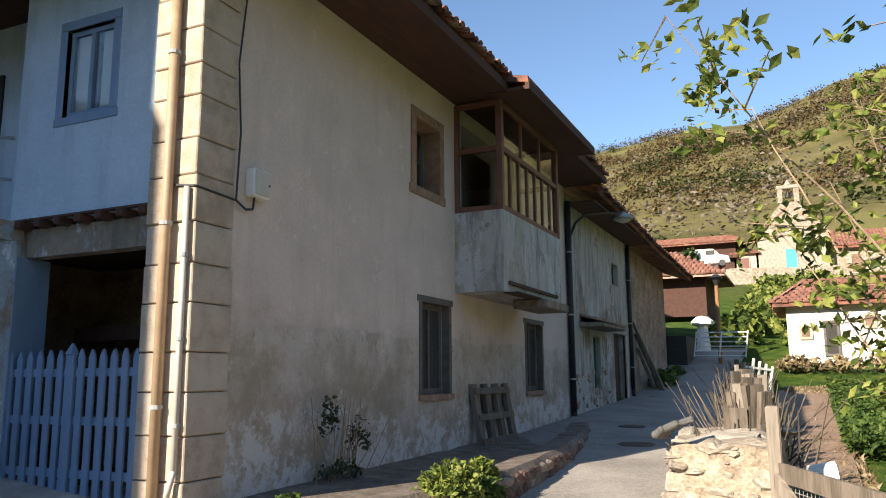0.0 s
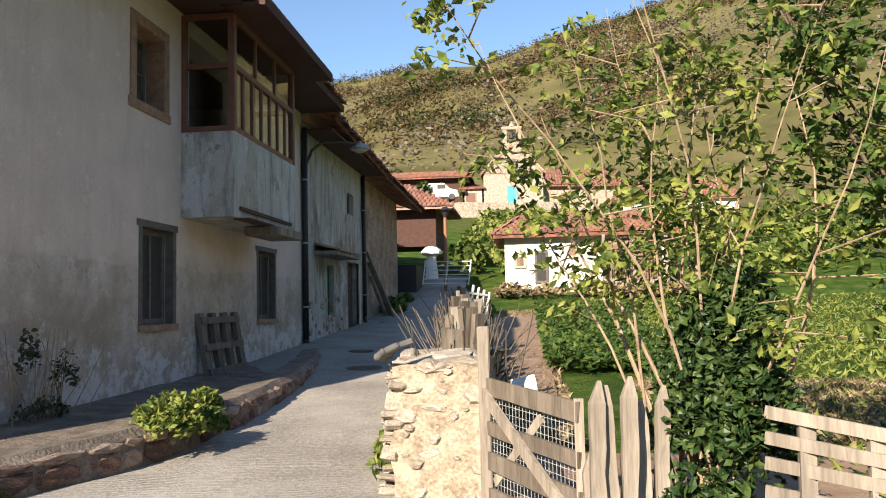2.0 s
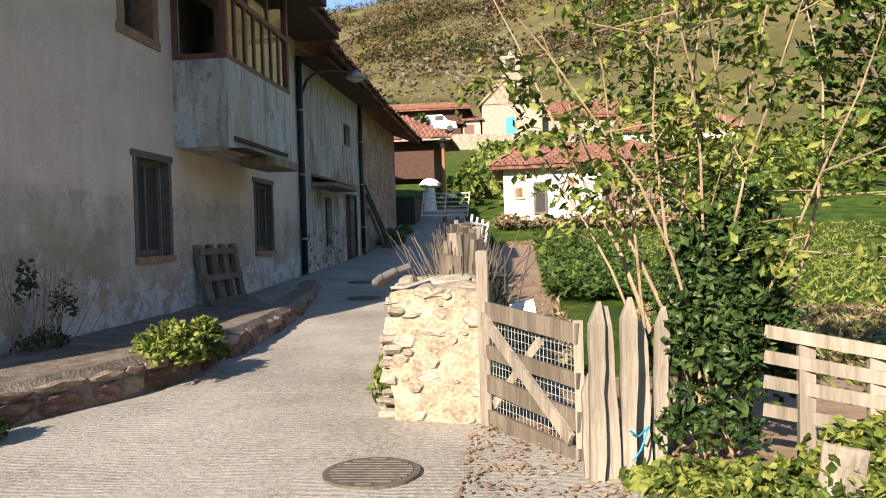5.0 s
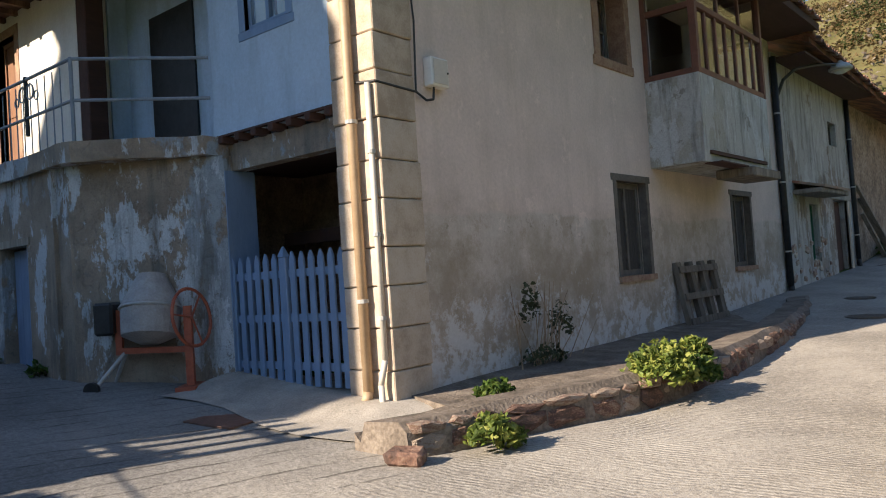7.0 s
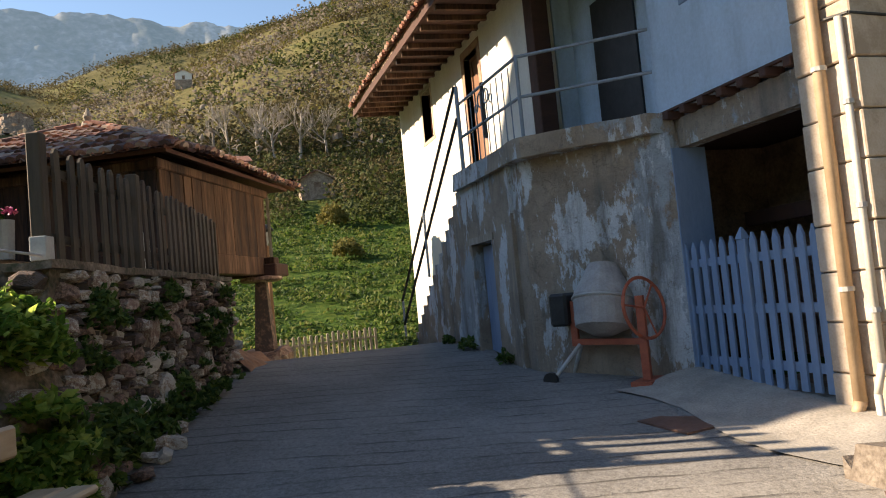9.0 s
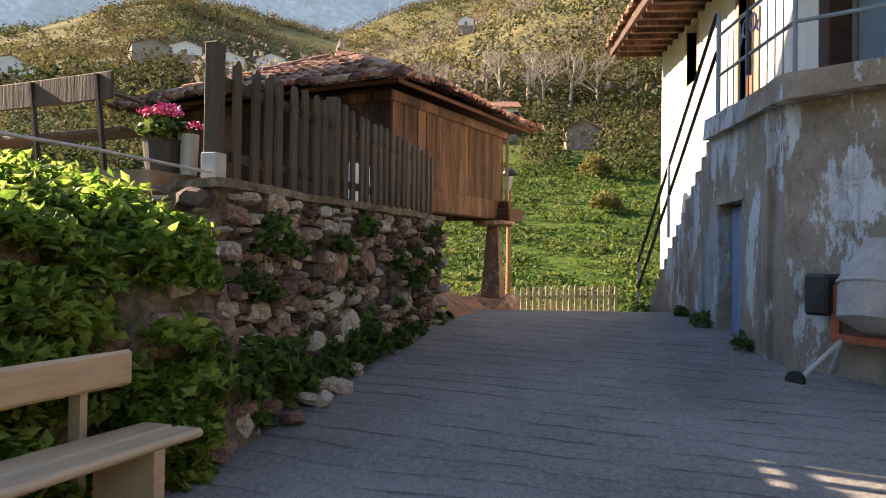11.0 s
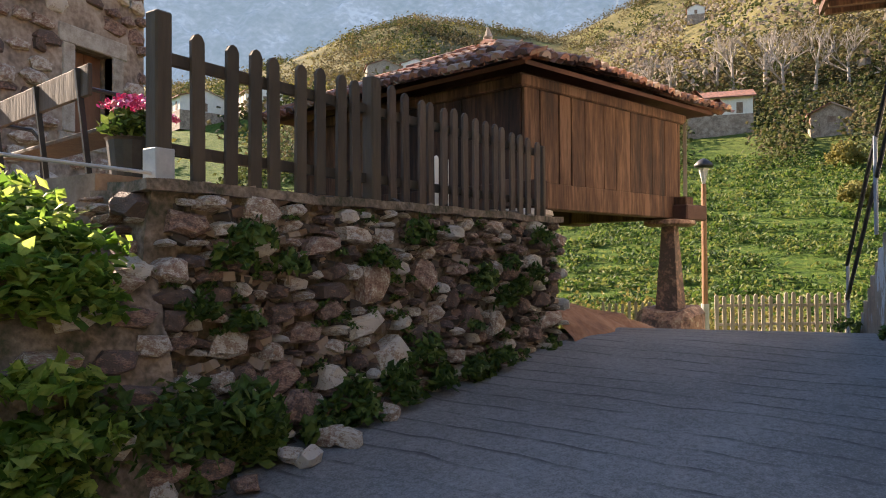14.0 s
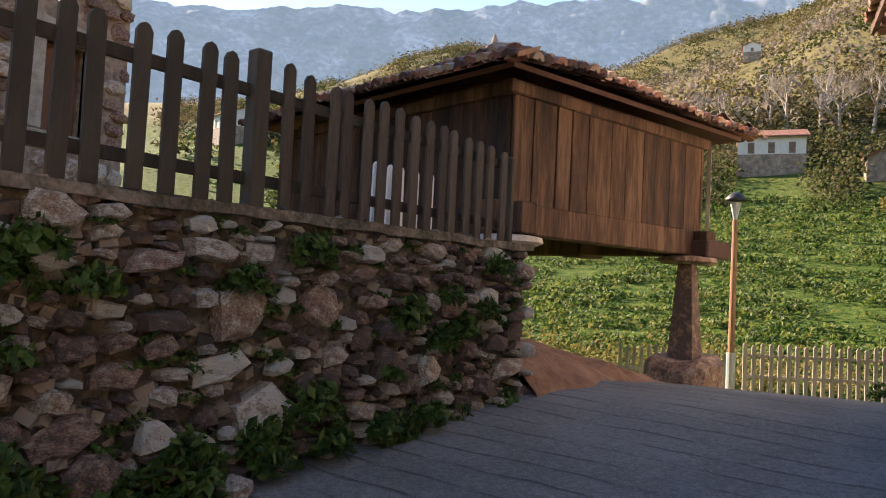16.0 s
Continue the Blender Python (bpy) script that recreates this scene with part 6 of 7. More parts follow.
tile_faces("roof_tiles", granary, [(cs[0], cs[1], apex, apex), (cs[3], cs[0], apex, apex), (cs[1], cs[2], apex, apex)], 0.22, 0.33, rise=0.1, lift=0.05, sag=0.09, over=0.12, pans=True)
hips = []
for c in (cs[0], cs[1], cs[3]):
    d = apex - c
    for k in range(int(d.length / 0.34)):
        q = c + d.normalized() * (0.34 * k)
        hips.append((q, q + d.normalized() * 0.42))
bb = Build()
for q, e in hips:
    jog = Vector((random.uniform(-0.02, 0.02), random.uniform(-0.02, 0.02), random.uniform(0.04, 0.08)))
    bb.tube(q + jog, e + jog, 0.125, 0.1, 8)
part("hip_tiles", bb, M_TILE, granary)["kind"] = "stuff"
part("finial", Build().lathe([(0.16, 0.0), (0.12, 0.1), (0.07, 0.12), (0.1, 0.22), (0.02, 0.42)], (apex.x, apex.y, apex.z), 8), M_PALESTONE, granary, "small stone finial")
tile_faces("roof_tiles", farmhouse, [((RX, RYS, RZ), (RX, RYN, RZ), (ridge_x, RYN - 6, ridge_z), (ridge_x, RYS + 7, ridge_z)),
                                     ((-21.2, RYS, RZ), (RX, RYS, RZ), (ridge_x, RYS + 7, ridge_z), (ridge_x, RYS + 7, ridge_z))], 0.2, 0.36, rows_max=3, sag=0.05, over=0.1, pans=True)
tile_faces("roof_tiles", rowhouse, [((-4.9, 20.4, 6.62), (-4.9, 28.2, 6.35), (-11, 28.2, 8.8), (-11, 20.4, 9.0))], 0.2, 0.36, rows_max=4, sag=0.06, over=0.1, pans=True)
tile_faces("roof_tiles", barn, [((-4.9, 28.0, 6.3), (-4.7, 36.3, 5.95), (-11, 36.3, 8.3), (-11, 28.0, 8.7))], 0.2, 0.36, rows_max=4, sag=0.06, over=0.1, pans=True)

# lamp post and picket fence by the meadow
lx, ly = -24.6, 3.02
lp = thing("lamp_post", "wooden lamp post with a dark glass lantern", "lamp post")
part("pole", Build().tube((lx, ly, 0.55), (lx, ly, 3.65), 0.075, 0.06, 10), M_POLE, lp)
part("sleeve", Build().tube((lx, ly, land(lx, ly) - 0.2), (lx, ly, 0.6), 0.1, n=10), M_ZINC, lp)
part("lantern_cage", Build().lathe([(0.04, 3.65), (0.13, 4.05)], (lx, ly, 0), 8), M_ZINC, lp)
part("lantern_cap", Build().lathe([(0.24, 4.08), (0.24, 4.14), (0.12, 4.26), (0.03, 4.3)], (lx, ly, 0), 14), M_BLACK, lp, smooth=True)
mf = thing("meadow_fence", "pale weathered picket fence at the meadow's edge", "fence")
for i in range(18):
    f = i / 17
    x, y = -25.6 + random.uniform(-0.03, 0.03) - 1.5 * f, 3.3 + 3.3 * f
    picket(mf, Vector((x, y, 0)), 0.1, 0.03, -0.7, 0.8 + random.uniform(-0.06, 0.06), 115, M_WOOD_GR)
for z in (0.0, 0.5):
    part("rail", Build().beam((-25.65, 3.3, z), (-27.15, 6.6, z), 0.04, 0.07), M_WOOD_GR, mf)
mf2 = thing("meadow_fence", "pale weathered picket fence under the granary", "fence")
for i in range(16):
    f = i / 15
    picket(mf2, Vector((-26.2 - 0.3 * f, 3.0 - 2.8 * f, 0)), 0.08, 0.03, -0.8, 0.5 + random.uniform(-0.06, 0.06), 85, M_WOOD_GR)
part("rail", Build().beam((-26.2, 3.0, -0.1), (-26.5, 0.2, -0.1), 0.04, 0.07), M_WOOD_GR, mf2)

# grass at the foot of the terrace wall
for x, y, r in ((-10.9, 5.12, 0.2), (-12.3, 5.05, 0.22), (-13.3, 5.05, 0.15), (-15.9, 5.0, 0.3)):
    shrub("weed_tuft", "green weed tuft at the terrace wall's foot", "weed", [((x, y, land(x, y) + 0.05), (r, r * 0.6, r * 0.7), 120)], 0.05, M_LEAF, kind="stuff")

# ---- kerb plants on the raised walk ----
for (x, y, z, r, n, m) in ((-4.05, 5.75, 0.28, 0.2, 260, M_LEAF_YOUNG), (-3.6, 8.05, 0.48, 0.34, 700, M_LEAF_YOUNG), (-3.45, 8.5, 0.42, 0.22, 260, M_LEAF), (-4.75, 6.75, 0.42, 0.17, 160, M_LEAF), (-3.7, 9.1, 0.58, 0.16, 140, M_LEAF_YOUNG)):
    shrub("kerb_weed", "bright leafy weed growing over the stone kerb", "weed", [((x, y, z), (r, r * 1.2, r * 0.85), int(n * 1.6)), ((x + 0.05, y + r, z - 0.08), (r * 0.6, r * 0.7, r * 0.6), n)], 0.044, m, group="weeds on the kerb")
bb = Build()
for k in range(24):
    y = 9.0 + random.gauss(0, 0.28)
    top = Vector((WX + 0.25 + random.uniform(-0.12, 0.35), y + random.gauss(0, 0.35), 0.5 + random.uniform(0.3, 0.95)))
    bb.tube((WX + 0.2, y, 0.3), top, 0.008, 0.004, 5)
solo("wall_shrub_stems", bb, M_BARK, "dry stems of a shrub against the wall", "shrub", kind="stuff")
M_OLIVE = material("dull olive leaf", [(0.03, 0.04, 0.015), (0.06, 0.07, 0.025)], 4, rough=0.7, bump=0, island=0.6)
shrub("wall_shrub", "straggly olive shrub against the street wall", "shrub", [((WX + 0.25, 8.75, 1.05), (0.12, 0.14, 0.42), 150), ((WX + 0.3, 9.35, 0.8), (0.14, 0.22, 0.35), 130), ((WX + 0.25, 9.0, 0.45), (0.2, 0.4, 0.2), 200)], 0.04, M_OLIVE)
rng_k = random.Random(12)
kerb = thing("kerb_stones", "rough reddish kerb stones edging the raised walk", "kerb", kind="structure")
y = 5.3
while y < 15:
    w = rng_k.uniform(0.18, 0.5)
    e = walk_edge(y + w / 2)
    t = walk_top(y)
    e2 = walk_edge(y + w / 2 + 0.1)
    ang = math.degrees(math.atan2(0.1, e2 - e))
    for z0, h in ((0.1, 0.2), (0.28, max(0.1, t - 0.37))):
        o = new("kerb_stone", rng_k.choice(STONES_RED))
        o.parent = kerb
        o.matrix_world = Matrix.Translation((e + 0.0 + rng_k.uniform(-0.035, -0.005), y + w / 2, z0 + h / 2 + 0.04)) @ pose(0, 0, 0, rng_k.uniform(-5, 5), rng_k.uniform(-5, 5), ang) @ Matrix.Diagonal((w * 1.16, 0.19, h * 1.08, 1))
    y += w


# ---- east side: rubble pillar, gate, pickets ----
pillar = thing("rubble_pillar", "crumbling pale limestone gate pillar with mortar", "wall")
core = Build()
core.prism([(-1.13, 6.70), (-0.40, 6.55), (-0.33, 8.62), (-1.20, 8.74)], -0.1, 1.12)
part("core", core.cut(0.12).rough(0.05, 4.0), M_MORTAR, pillar)
rng_p = random.Random(31)
M_GREYSLAB = material("dull grey rubber", [(0.07, 0.068, 0.065), (0.13, 0.125, 0.12)], 7, bump=0.4)


def pillar_front(s_, z, o):
    return Vector((-1.05 + s_, 6.76 - 0.2 * s_ - o - 0.03, z + 0.12))


def pillar_side(s_, z, o):
    return Vector((-1.12 + o * 1.0 - 0.02 - 0.04 * s_ + 0.08 * z, 6.7 + s_, z + 0.12))


pack_stones(pillar, pillar_front, 0.66, 1.0, ((5, 0.24, 0.34), (12, 0.14, 0.24), (24, 0.07, 0.14)), STONES_PALE, rng_p, 0.15, proud=-0.035)
pack_stones(pillar, pillar_side, 1.95, 1.0, ((10, 0.28, 0.42), (26, 0.16, 0.28), (60, 0.08, 0.16)), STONES_PALE, rng_p, 0.15, proud=-0.035)
for k in range(9):
    o = new("cap_stone", rng_p.choice(STONES_PALE))
    o.parent = pillar
    o.matrix_world = Matrix.Translation((-0.75 + rng_p.uniform(-0.2, 0.25), 6.8 + 0.21 * k, 1.14 + rng_p.uniform(-0.03, 0.05))) @ pose(0, 0, 0, rng_p.uniform(-8, 8), rng_p.uniform(-8, 8), rng_p.uniform(-30, 30)) @ Matrix.Diagonal((rng_p.uniform(0.35, 0.6), 0.3, rng_p.uniform(0.08, 0.14), 1))
bb = Build()
arc = [Vector((-1.02 + 0.2 * math.cos(a), 6.72 + 0.16 * math.sin(a), 1.25 + 0.07 * math.sin(1.5 * a))) for a in (2.6, 3.1, 3.6, 4.1, 4.6, 5.1)]
for q, e in zip(arc, arc[1:]):
    bb.beam(q, e + (e - q) * 0.15, 0.13, 0.05, 0.012)
solo("curved_slab", bb.rough(0.012, 8), M_GREYSLAB, "curved grey piece of old rubber lying on the pillar", "slab")
solo("white_bucket", Build().lathe([(0.08, 0), (0.1, 0.2)], (-0.2, 7.3, 0.86), 14, pose(0, 0, 0, 0, 84, 8)), M_WHITEPAINT, "white plastic tub behind the gate", "bucket")

fg = thing("field_gate", "grey weathered plank gate with wire mesh and diagonal brace", "gate")
GA, GB = Vector((-0.38, 6.58, 0)), Vector((0.26, 5.62, 0))


def gp(f, z, out=0.0):
    p = GA.lerp(GB, f)
    return Vector((p.x - 0.8 * out, p.y - 0.55 * out, z))


part("hinge_post", Build().span((-0.44, 6.52, 0.0), (-0.35, 6.61, 1.42), 0.01).rough(0.008, 8), M_WOOD_GR, fg)
for z0, z1, h in ((0.97, 0.9, 0.13), (0.66, 0.6, 0.1), (0.42, 0.34, 0.13), (0.15, 0.1, 0.14)):
    part("board", Build().beam(gp(0.0, z0, 0.02), gp(1.0, z1, 0.02), 0.028, h).cut(0.3).rough(0.006, 6), M_BROWNWOOD, fg)
part("brace", Build().beam(gp(0.02, 0.92, 0.05), gp(0.95, 0.22, 0.05), 0.03, 0.09), M_WOOD_GR, fg)
part("brace", Build().beam(gp(0.06, 0.25, -0.02), gp(0.6, 0.8, -0.02), 0.03, 0.07), M_WOOD_GR, fg)
part("stile", Build().beam(gp(0.98, 0.05, 0.0), gp(0.98, 0.98, 0.0), 0.05, 0.06), M_WOOD_GR, fg)
wire = Build()
for k in range(26):
    f = 0.02 + k * 0.038
    wire.tube(gp(f, 0.1, -0.01), gp(f + 0.01, 0.95 - 0.07 * f, -0.01), 0.0022, n=4, caps=False)
for k in range(14):
    wire.tube(gp(0.02, 0.13 + 0.06 * k, -0.01), gp(0.98, 0.1 + 0.058 * k, -0.01), 0.0022, n=4, caps=False)
part("wire_mesh", wire, M_ZINC, fg, "rusty chicken wire")["kind"] = "stuff"

pf = thing("stake_fence", "pale split stakes with pointed tops by the gate", "fence")
for x, y, h, w, lean in ((0.31, 5.22, 1.04, 0.085, 1), (0.41, 5.3, 1.02, 0.08, -2), (0.5, 5.36, 1.06, 0.09, 1.5), (0.62, 5.55, 0.9, 0.085, -1), (0.72, 5.62, 0.98, 0.08, 3), (0.27, 5.32, 0.62, 0.06, 0)):
    bb = Build()
    bb.prism([(-w / 2, -0.03), (w / 2, -0.035), (w / 2, 0.03), (-w / 2, 0.025)], -0.1, h - 0.12)
    top = bmesh.ops.extrude_face_region(bb.bm, geom=[f for f in bb.bm.faces if all(q.co.z > 0.3 for q in f.verts)])["geom"]
    for q in top:
        if isinstance(q, bmesh.types.BMVert):
            q.co = Vector((q.co.x * 0.25 + 0.012, q.co.y * 0.3, h))
    o = part("stake", bb.cut(0.18).rough(0.013, 6, x), M_WOOD_GR, pf)
    o.matrix_world = Matrix.Translation((x, y, land(x, y))) @ pose(0, 0, 0, 0, lean, 20 * x)
solo("blue_twine", Build().pipe([(0.5, 5.24, 0.38), (0.56, 5.3, 0.33), (0.64, 5.42, 0.36), (0.57, 5.3, 0.25), (0.52, 5.26, 0.2)], 0.006, 5), M_COBALT, "blue baler twine tied round a stake", "twine")
solo("cut_stump", Build().beam((1.42, 4.65, 0.05), (1.5, 4.75, 0.42), 0.22, 0.05, 0.01).cut(0.12).rough(0.015, 5), M_WOOD_GR, "short split board stub in the weeds", "stump")

pl = thing("pallet_fence", "pale pallet boards used as a low fence", "pallet")
for k, (z0, z1) in enumerate(((0.93, 0.8), (0.78, 0.66), (0.63, 0.53), (0.46, 0.38))):
    part("slat", Build().beam((1.3, 5.35 + 0.02 * k, z0), (2.05, 5.0, z1), 0.022, 0.075), M_WOOD_GR, pl)
for x, y in ((1.5, 5.3), (1.82, 5.15)):
    part("block", Build().beam((x, y, 0.2), (x + 0.01, y, 0.86), 0.05, 0.09), M_WOOD_GR, pl)


# ---- sapling tree, dark tree, ivy ----
def tree(name, label, base, stems, height, lean, leaf_mat, leaf_size, seed, twigs=9, leaflets=5, r0=0.022, wood=M_BARK, stuff_scale=1.0):
    rng = np.random.default_rng(seed)
    t = thing(name, label, "tree")
    wood_b, pts, sizes = Build(), [], []
    for s_ in range(stems):
        a = rng.uniform(0, 2 * math.pi)
        p = Vector(base) + Vector((rng.uniform(-0.22, 0.22), rng.uniform(-0.22, 0.22), 0))
        d = Vector((lean[0] + rng.normal() * 0.22, lean[1] + rng.normal() * 0.18, 1)).normalized()
        h = height * rng.uniform(0.65, 1.0)
        n = 9
        line, rad = [p.copy()], [r0 * rng.uniform(0.8, 1.3)]
        for i in range(n):
            d = (d + Vector((rng.normal() * 0.09, rng.normal() * 0.09, 0.03))).normalized()
            p = p + d * (h / n)
            line.append(p.copy())
            rad.append(rad[0] * (1 - 0.85 * (i + 1) / n))
        wood_b.pipe(line, 0, 6, rad)
        for k in range(int(twigs * stuff_scale)):
            f = rng.uniform(0.45, 1.0)
            i = min(n - 1, int(f * n))
            q = line[i].lerp(line[i + 1], f * n - i)
            td = Vector((rng.normal(), rng.normal(), rng.uniform(-0.1, 0.9))).normalized()
            ln = rng.uniform(0.25, 0.75) * (1.25 - 0.5 * f)
            end = q + td * ln + Vector((0, 0, -0.05))
            wood_b.tube(q, end, 0.006, 0.003, 4, caps=False)
            for j in range(4):
                c = q.lerp(end, 0.4 + 0.2 * j)
                out = Vector((rng.normal(), rng.normal(), rng.normal() * 0.5)).normalized()
                for m in range(leaflets):
                    e = c + out * (0.05 + 0.035 * m) + Vector((rng.normal(), rng.normal(), rng.normal())) * 0.03
                    pts.append(tuple(e))
                    sizes.append(leaf_size * rng.uniform(0.6, 1.25))
    part("branchwork", wood_b, wood, t)["kind"] = "stuff"
    me = leaf_mesh("foliage", pts, sizes, rng, leaf_mat, 0.7, 0.6, 1.9)
    part("foliage", me, leaf_mat, t)["kind"] = "stuff"
    return t


tree("sapling", "many-stemmed young elder tree with light green leaves", (1.1, 5.75, 0.1), 12, 4.3, (-0.02, 0.02), M_LEAF_YOUNG, 0.05, 5, 9, 6, 0.017)
tree("sapling", "slender leaning elder shoots with sparse leaves", (0.95, 5.85, 0.1), 4, 4.2, (-0.13, 0.05), M_LEAF_YOUNG, 0.05, 8, 8, 6, 0.014)
tree("dark_tree", "dense dark green tree beside the sapling", (2.85, 5.8, 0.0), 9, 4.8, (0.0, 0.0), M_LEAF, 0.052, 9, 24, 8, 0.022, M_BARKDARK)
shrub("ivy_bush", "dark ivy bush smothering the old fence", "ivy", [((1.1, 5.75, 0.85), (0.36, 0.35, 0.75), 2600), ((1.35, 5.8, 0.6), (0.4, 0.3, 0.55), 1500), ((1.0, 5.6, 0.3), (0.35, 0.3, 0.3), 700), ((1.3, 5.9, 1.45), (0.3, 0.3, 0.35), 1400), ((1.15, 5.7, 0.9), (0.42, 0.4, 0.8), 3200)], 0.042, M_IVY, kind="stuff", up=0.3)
shrub("garden_weeds", "mixed leafy weeds beside the lane", "weeds", [((0.85, 5.1, 0.1), (0.4, 0.25, 0.16), 700), ((1.35, 4.85, 0.12), (0.5, 0.4, 0.2), 1300), ((1.75, 4.9, 0.22), (0.4, 0.4, 0.32), 1300), ((2.2, 4.6, 0.1), (0.6, 0.5, 0.3), 1100)], 0.045, M_LEAF_YOUNG, kind="stuff", up=0.6)
shrub("pillar_grass", "green grass tuft at the pillar's foot", "grass", [((-1.28, 7.6, 0.25), (0.16, 0.5, 0.28), 500)], 0.06, M_LEAF_YOUNG, kind="stuff")
me = leaf_mesh("dead_leaves", np.stack([RNG.uniform(-0.5, 1.0, 900), RNG.uniform(4.2, 6.6, 900), np.zeros(900)], 1), RNG.uniform(0.015, 0.04, 900), RNG, M_EARTH, 0.3, 1.0)
for v in me.vertices:
    v.co.z += land(v.co.x, v.co.y) + 0.025
keep = tagged(part("dead_leaves", me, M_EARTH), "dry brown leaves scattered on the lane's edge", "dead leaves", kind="stuff")
solo("verge", Build().prism([(-0.5, 6.7), (0.3, 5.25), (0.9, 4.6), (1.6, 3.9), (3.2, 2.6), (3.2, 8.5), (-0.4, 8.5)], 0.0, 0.09).cut(0.5).rough(0.03, 2), M_EARTH, "dry earth verge behind the gate", "verge", kind="structure")

# dry stalk fence along the lane, beyond the pillar
ds = thing("stick_fence", "rough fence of grey sticks and split stakes along the lane", "fence")
rng_s = random.Random(17)
for k in range(84):
    f = (k / 83) ** 1.6
    x, y = -0.62 - 1.0 * f + rng_s.uniform(-0.12, 0.12), 7.6 + 13 * f
    z = land(x, y)
    h = rng_s.uniform(0.75, 1.25)
    part("stick", Build().beam((x, y, z), (x + rng_s.uniform(-0.15, 0.15), y + rng_s.uniform(-0.3, 0.3), z + h + 0.25), rng_s.uniform(0.06, 0.14), 0.045).cut(0.4).rough(0.02, 4, k), rng_s.choice((M_WOOD_GR, M_BROWNWOOD, M_BROWNWOOD)), ds)
bb = Build()
for k in range(380):
    f = rng_s.random() ** 1.5
    x, y = -0.6 - 1.0 * f + rng_s.gauss(0, 0.16), 7.5 + 12 * f
    z = land(x, y)
    bb.tube((x, y, z + 0.5), (x + rng_s.gauss(0, 0.25), y + rng_s.gauss(0, 0.3), z + rng_s.uniform(0.8, 1.5)), 0.011, 0.005, 4, caps=False)
solo("dry_stalks", bb, M_BROWNWOOD, "tangle of dry brown stalks over the stick fence", "dry stalks", kind="stuff")
low = Build()
low.prism([(-1.15, 8.7), (-0.5, 8.7), (-1.35, 22), (-2.0, 22)], 0.0, 0.75)
solo("plot_wall", low.cut(0.5).rough(0.1, 1.5), M_PALESTONE, "low rubble wall between lane and garden plot", "wall", kind="structure")
lat = thing("white_lattice", "leaning white slatted panel by the stick fence", "panel")
for k in range(4):
    part("slat", Build().beam((-1.2 + 0.1 * k, 16.0 + 0.12 * k, 1.1), (-1.08 + 0.1 * k, 16.2 + 0.12 * k, 1.95 - 0.05 * k), 0.045, 0.025), M_WHITEPAINT, lat)
for z in (1.3, 1.55, 1.8):
    part("rail", Build().beam((-1.22, 16.0, z), (-0.82, 16.5, z - 0.06), 0.025, 0.045), M_WHITEPAINT, lat)

# garden bed
M_STRAW = material("dry straw", [(0.16, 0.115, 0.06), (0.28, 0.21, 0.12), (0.40, 0.32, 0.20)], 4, bump=0, island=0.7, translucent=0.3)
pts = np.stack([RNG.uniform(0.0, 1.0, 15000), RNG.uniform(14.5, 31, 15000), RNG.random(15000)], 1)
wid = 1.9 + (pts[:, 1] - 14.5) * 0.13
pts[:, 0] = 0.3 + pts[:, 0] * wid
for q in pts:
    q[2] = land(q[0], q[1]) + 0.1 + q[2] * 0.42 * (0.6 + 0.5 * noise.noise(Vector((q[0] * 1.1, q[1] * 0.8, 0))))
me = leaf_mesh("garden_bed", pts, RNG.uniform(0.05, 0.12, len(pts)), RNG, M_LEAF, 0.6, 0.8)
tagged(part("garden_bed", me, M_LEAF), "bed of dense green leafy crop", "crop", kind="stuff")
pts = np.stack([RNG.uniform(2.4, 14, 16000), RNG.uniform(7, 34, 16000), np.zeros(16000)], 1)
for q in pts:
    q[2] = land(q[0], q[1]) + 0.06
me = leaf_mesh("tall_grass", pts, RNG.uniform(0.03, 0.075, len(pts)), RNG, M_LEAF_YOUNG, 0.9, 0.3, 3.6)
tagged(part("tall_grass", me, M_LEAF_YOUNG), "rough grass of the garden plot", "grass", kind="stuff")
pts = np.stack([RNG.uniform(-1.0, 0.5, 5000), RNG.uniform(8.6, 31, 5000), np.zeros(5000)], 1)
pts = np.concatenate([pts, np.stack([RNG.uniform(1.6, 9, 7000), RNG.uniform(8.5, 13.5, 7000), np.zeros(7000)], 1)])
for q in pts:
    q[2] = land(q[0], q[1]) + 0.05
me = leaf_mesh("dry_grass", pts, RNG.uniform(0.03, 0.07, len(pts)), RNG, M_STRAW, 0.9, 0.4, 3.6)
tagged(part("dry_grass", me, M_STRAW), "straw-coloured dry grass beside the crop bed", "grass", kind="stuff")
solo("dry_path", Build().prism([(-1.0, 9), (0.35, 9), (0.4, 30), (-1.2, 30)], -0.2, 0.0), M_EARTH, "strip of dry trodden grass beside the bed", "path", kind="structure")
for v in bpy.data.objects["dry_path"].data.vertices:
    v.co.z = land(v.co.x, v.co.y) + (0.02 if v.co.z > -0.1 else -0.3)

# metal farm gate, pole, shrubs up the lane
fgm = thing("farm_gate", "white metal tubular field gate across the lane", "gate")
ga, gb_ = Vector((-4.75, 36.3, 2.45)), Vector((-2.6, 36.0, 2.4))
for k in range(6):
    z = 0.08 + 0.2 * k
    part("bar", Build().tube(ga + Vector((0.03 * k, 0, z)), gb_ + Vector((0.03 * k, 0, z)), 0.025, n=6), M_WHITEPAINT, fgm)
for f in (0.0, 0.5, 1.0):
    p = ga.lerp(gb_, f)
    part("upright", Build().tube(p, p + Vector((0.16, 0, 1.15)), 0.03, n=6), M_WHITEPAINT, fgm)
pole = thing("lamp_post", "tall wooden lamp post beside the lane", "lamp post")
part("pole", Build().tube((-3.68, 36.6, 2.0), (-3.66, 36.6, 5.6), 0.09, 0.08, 8), M_POLE, pole)
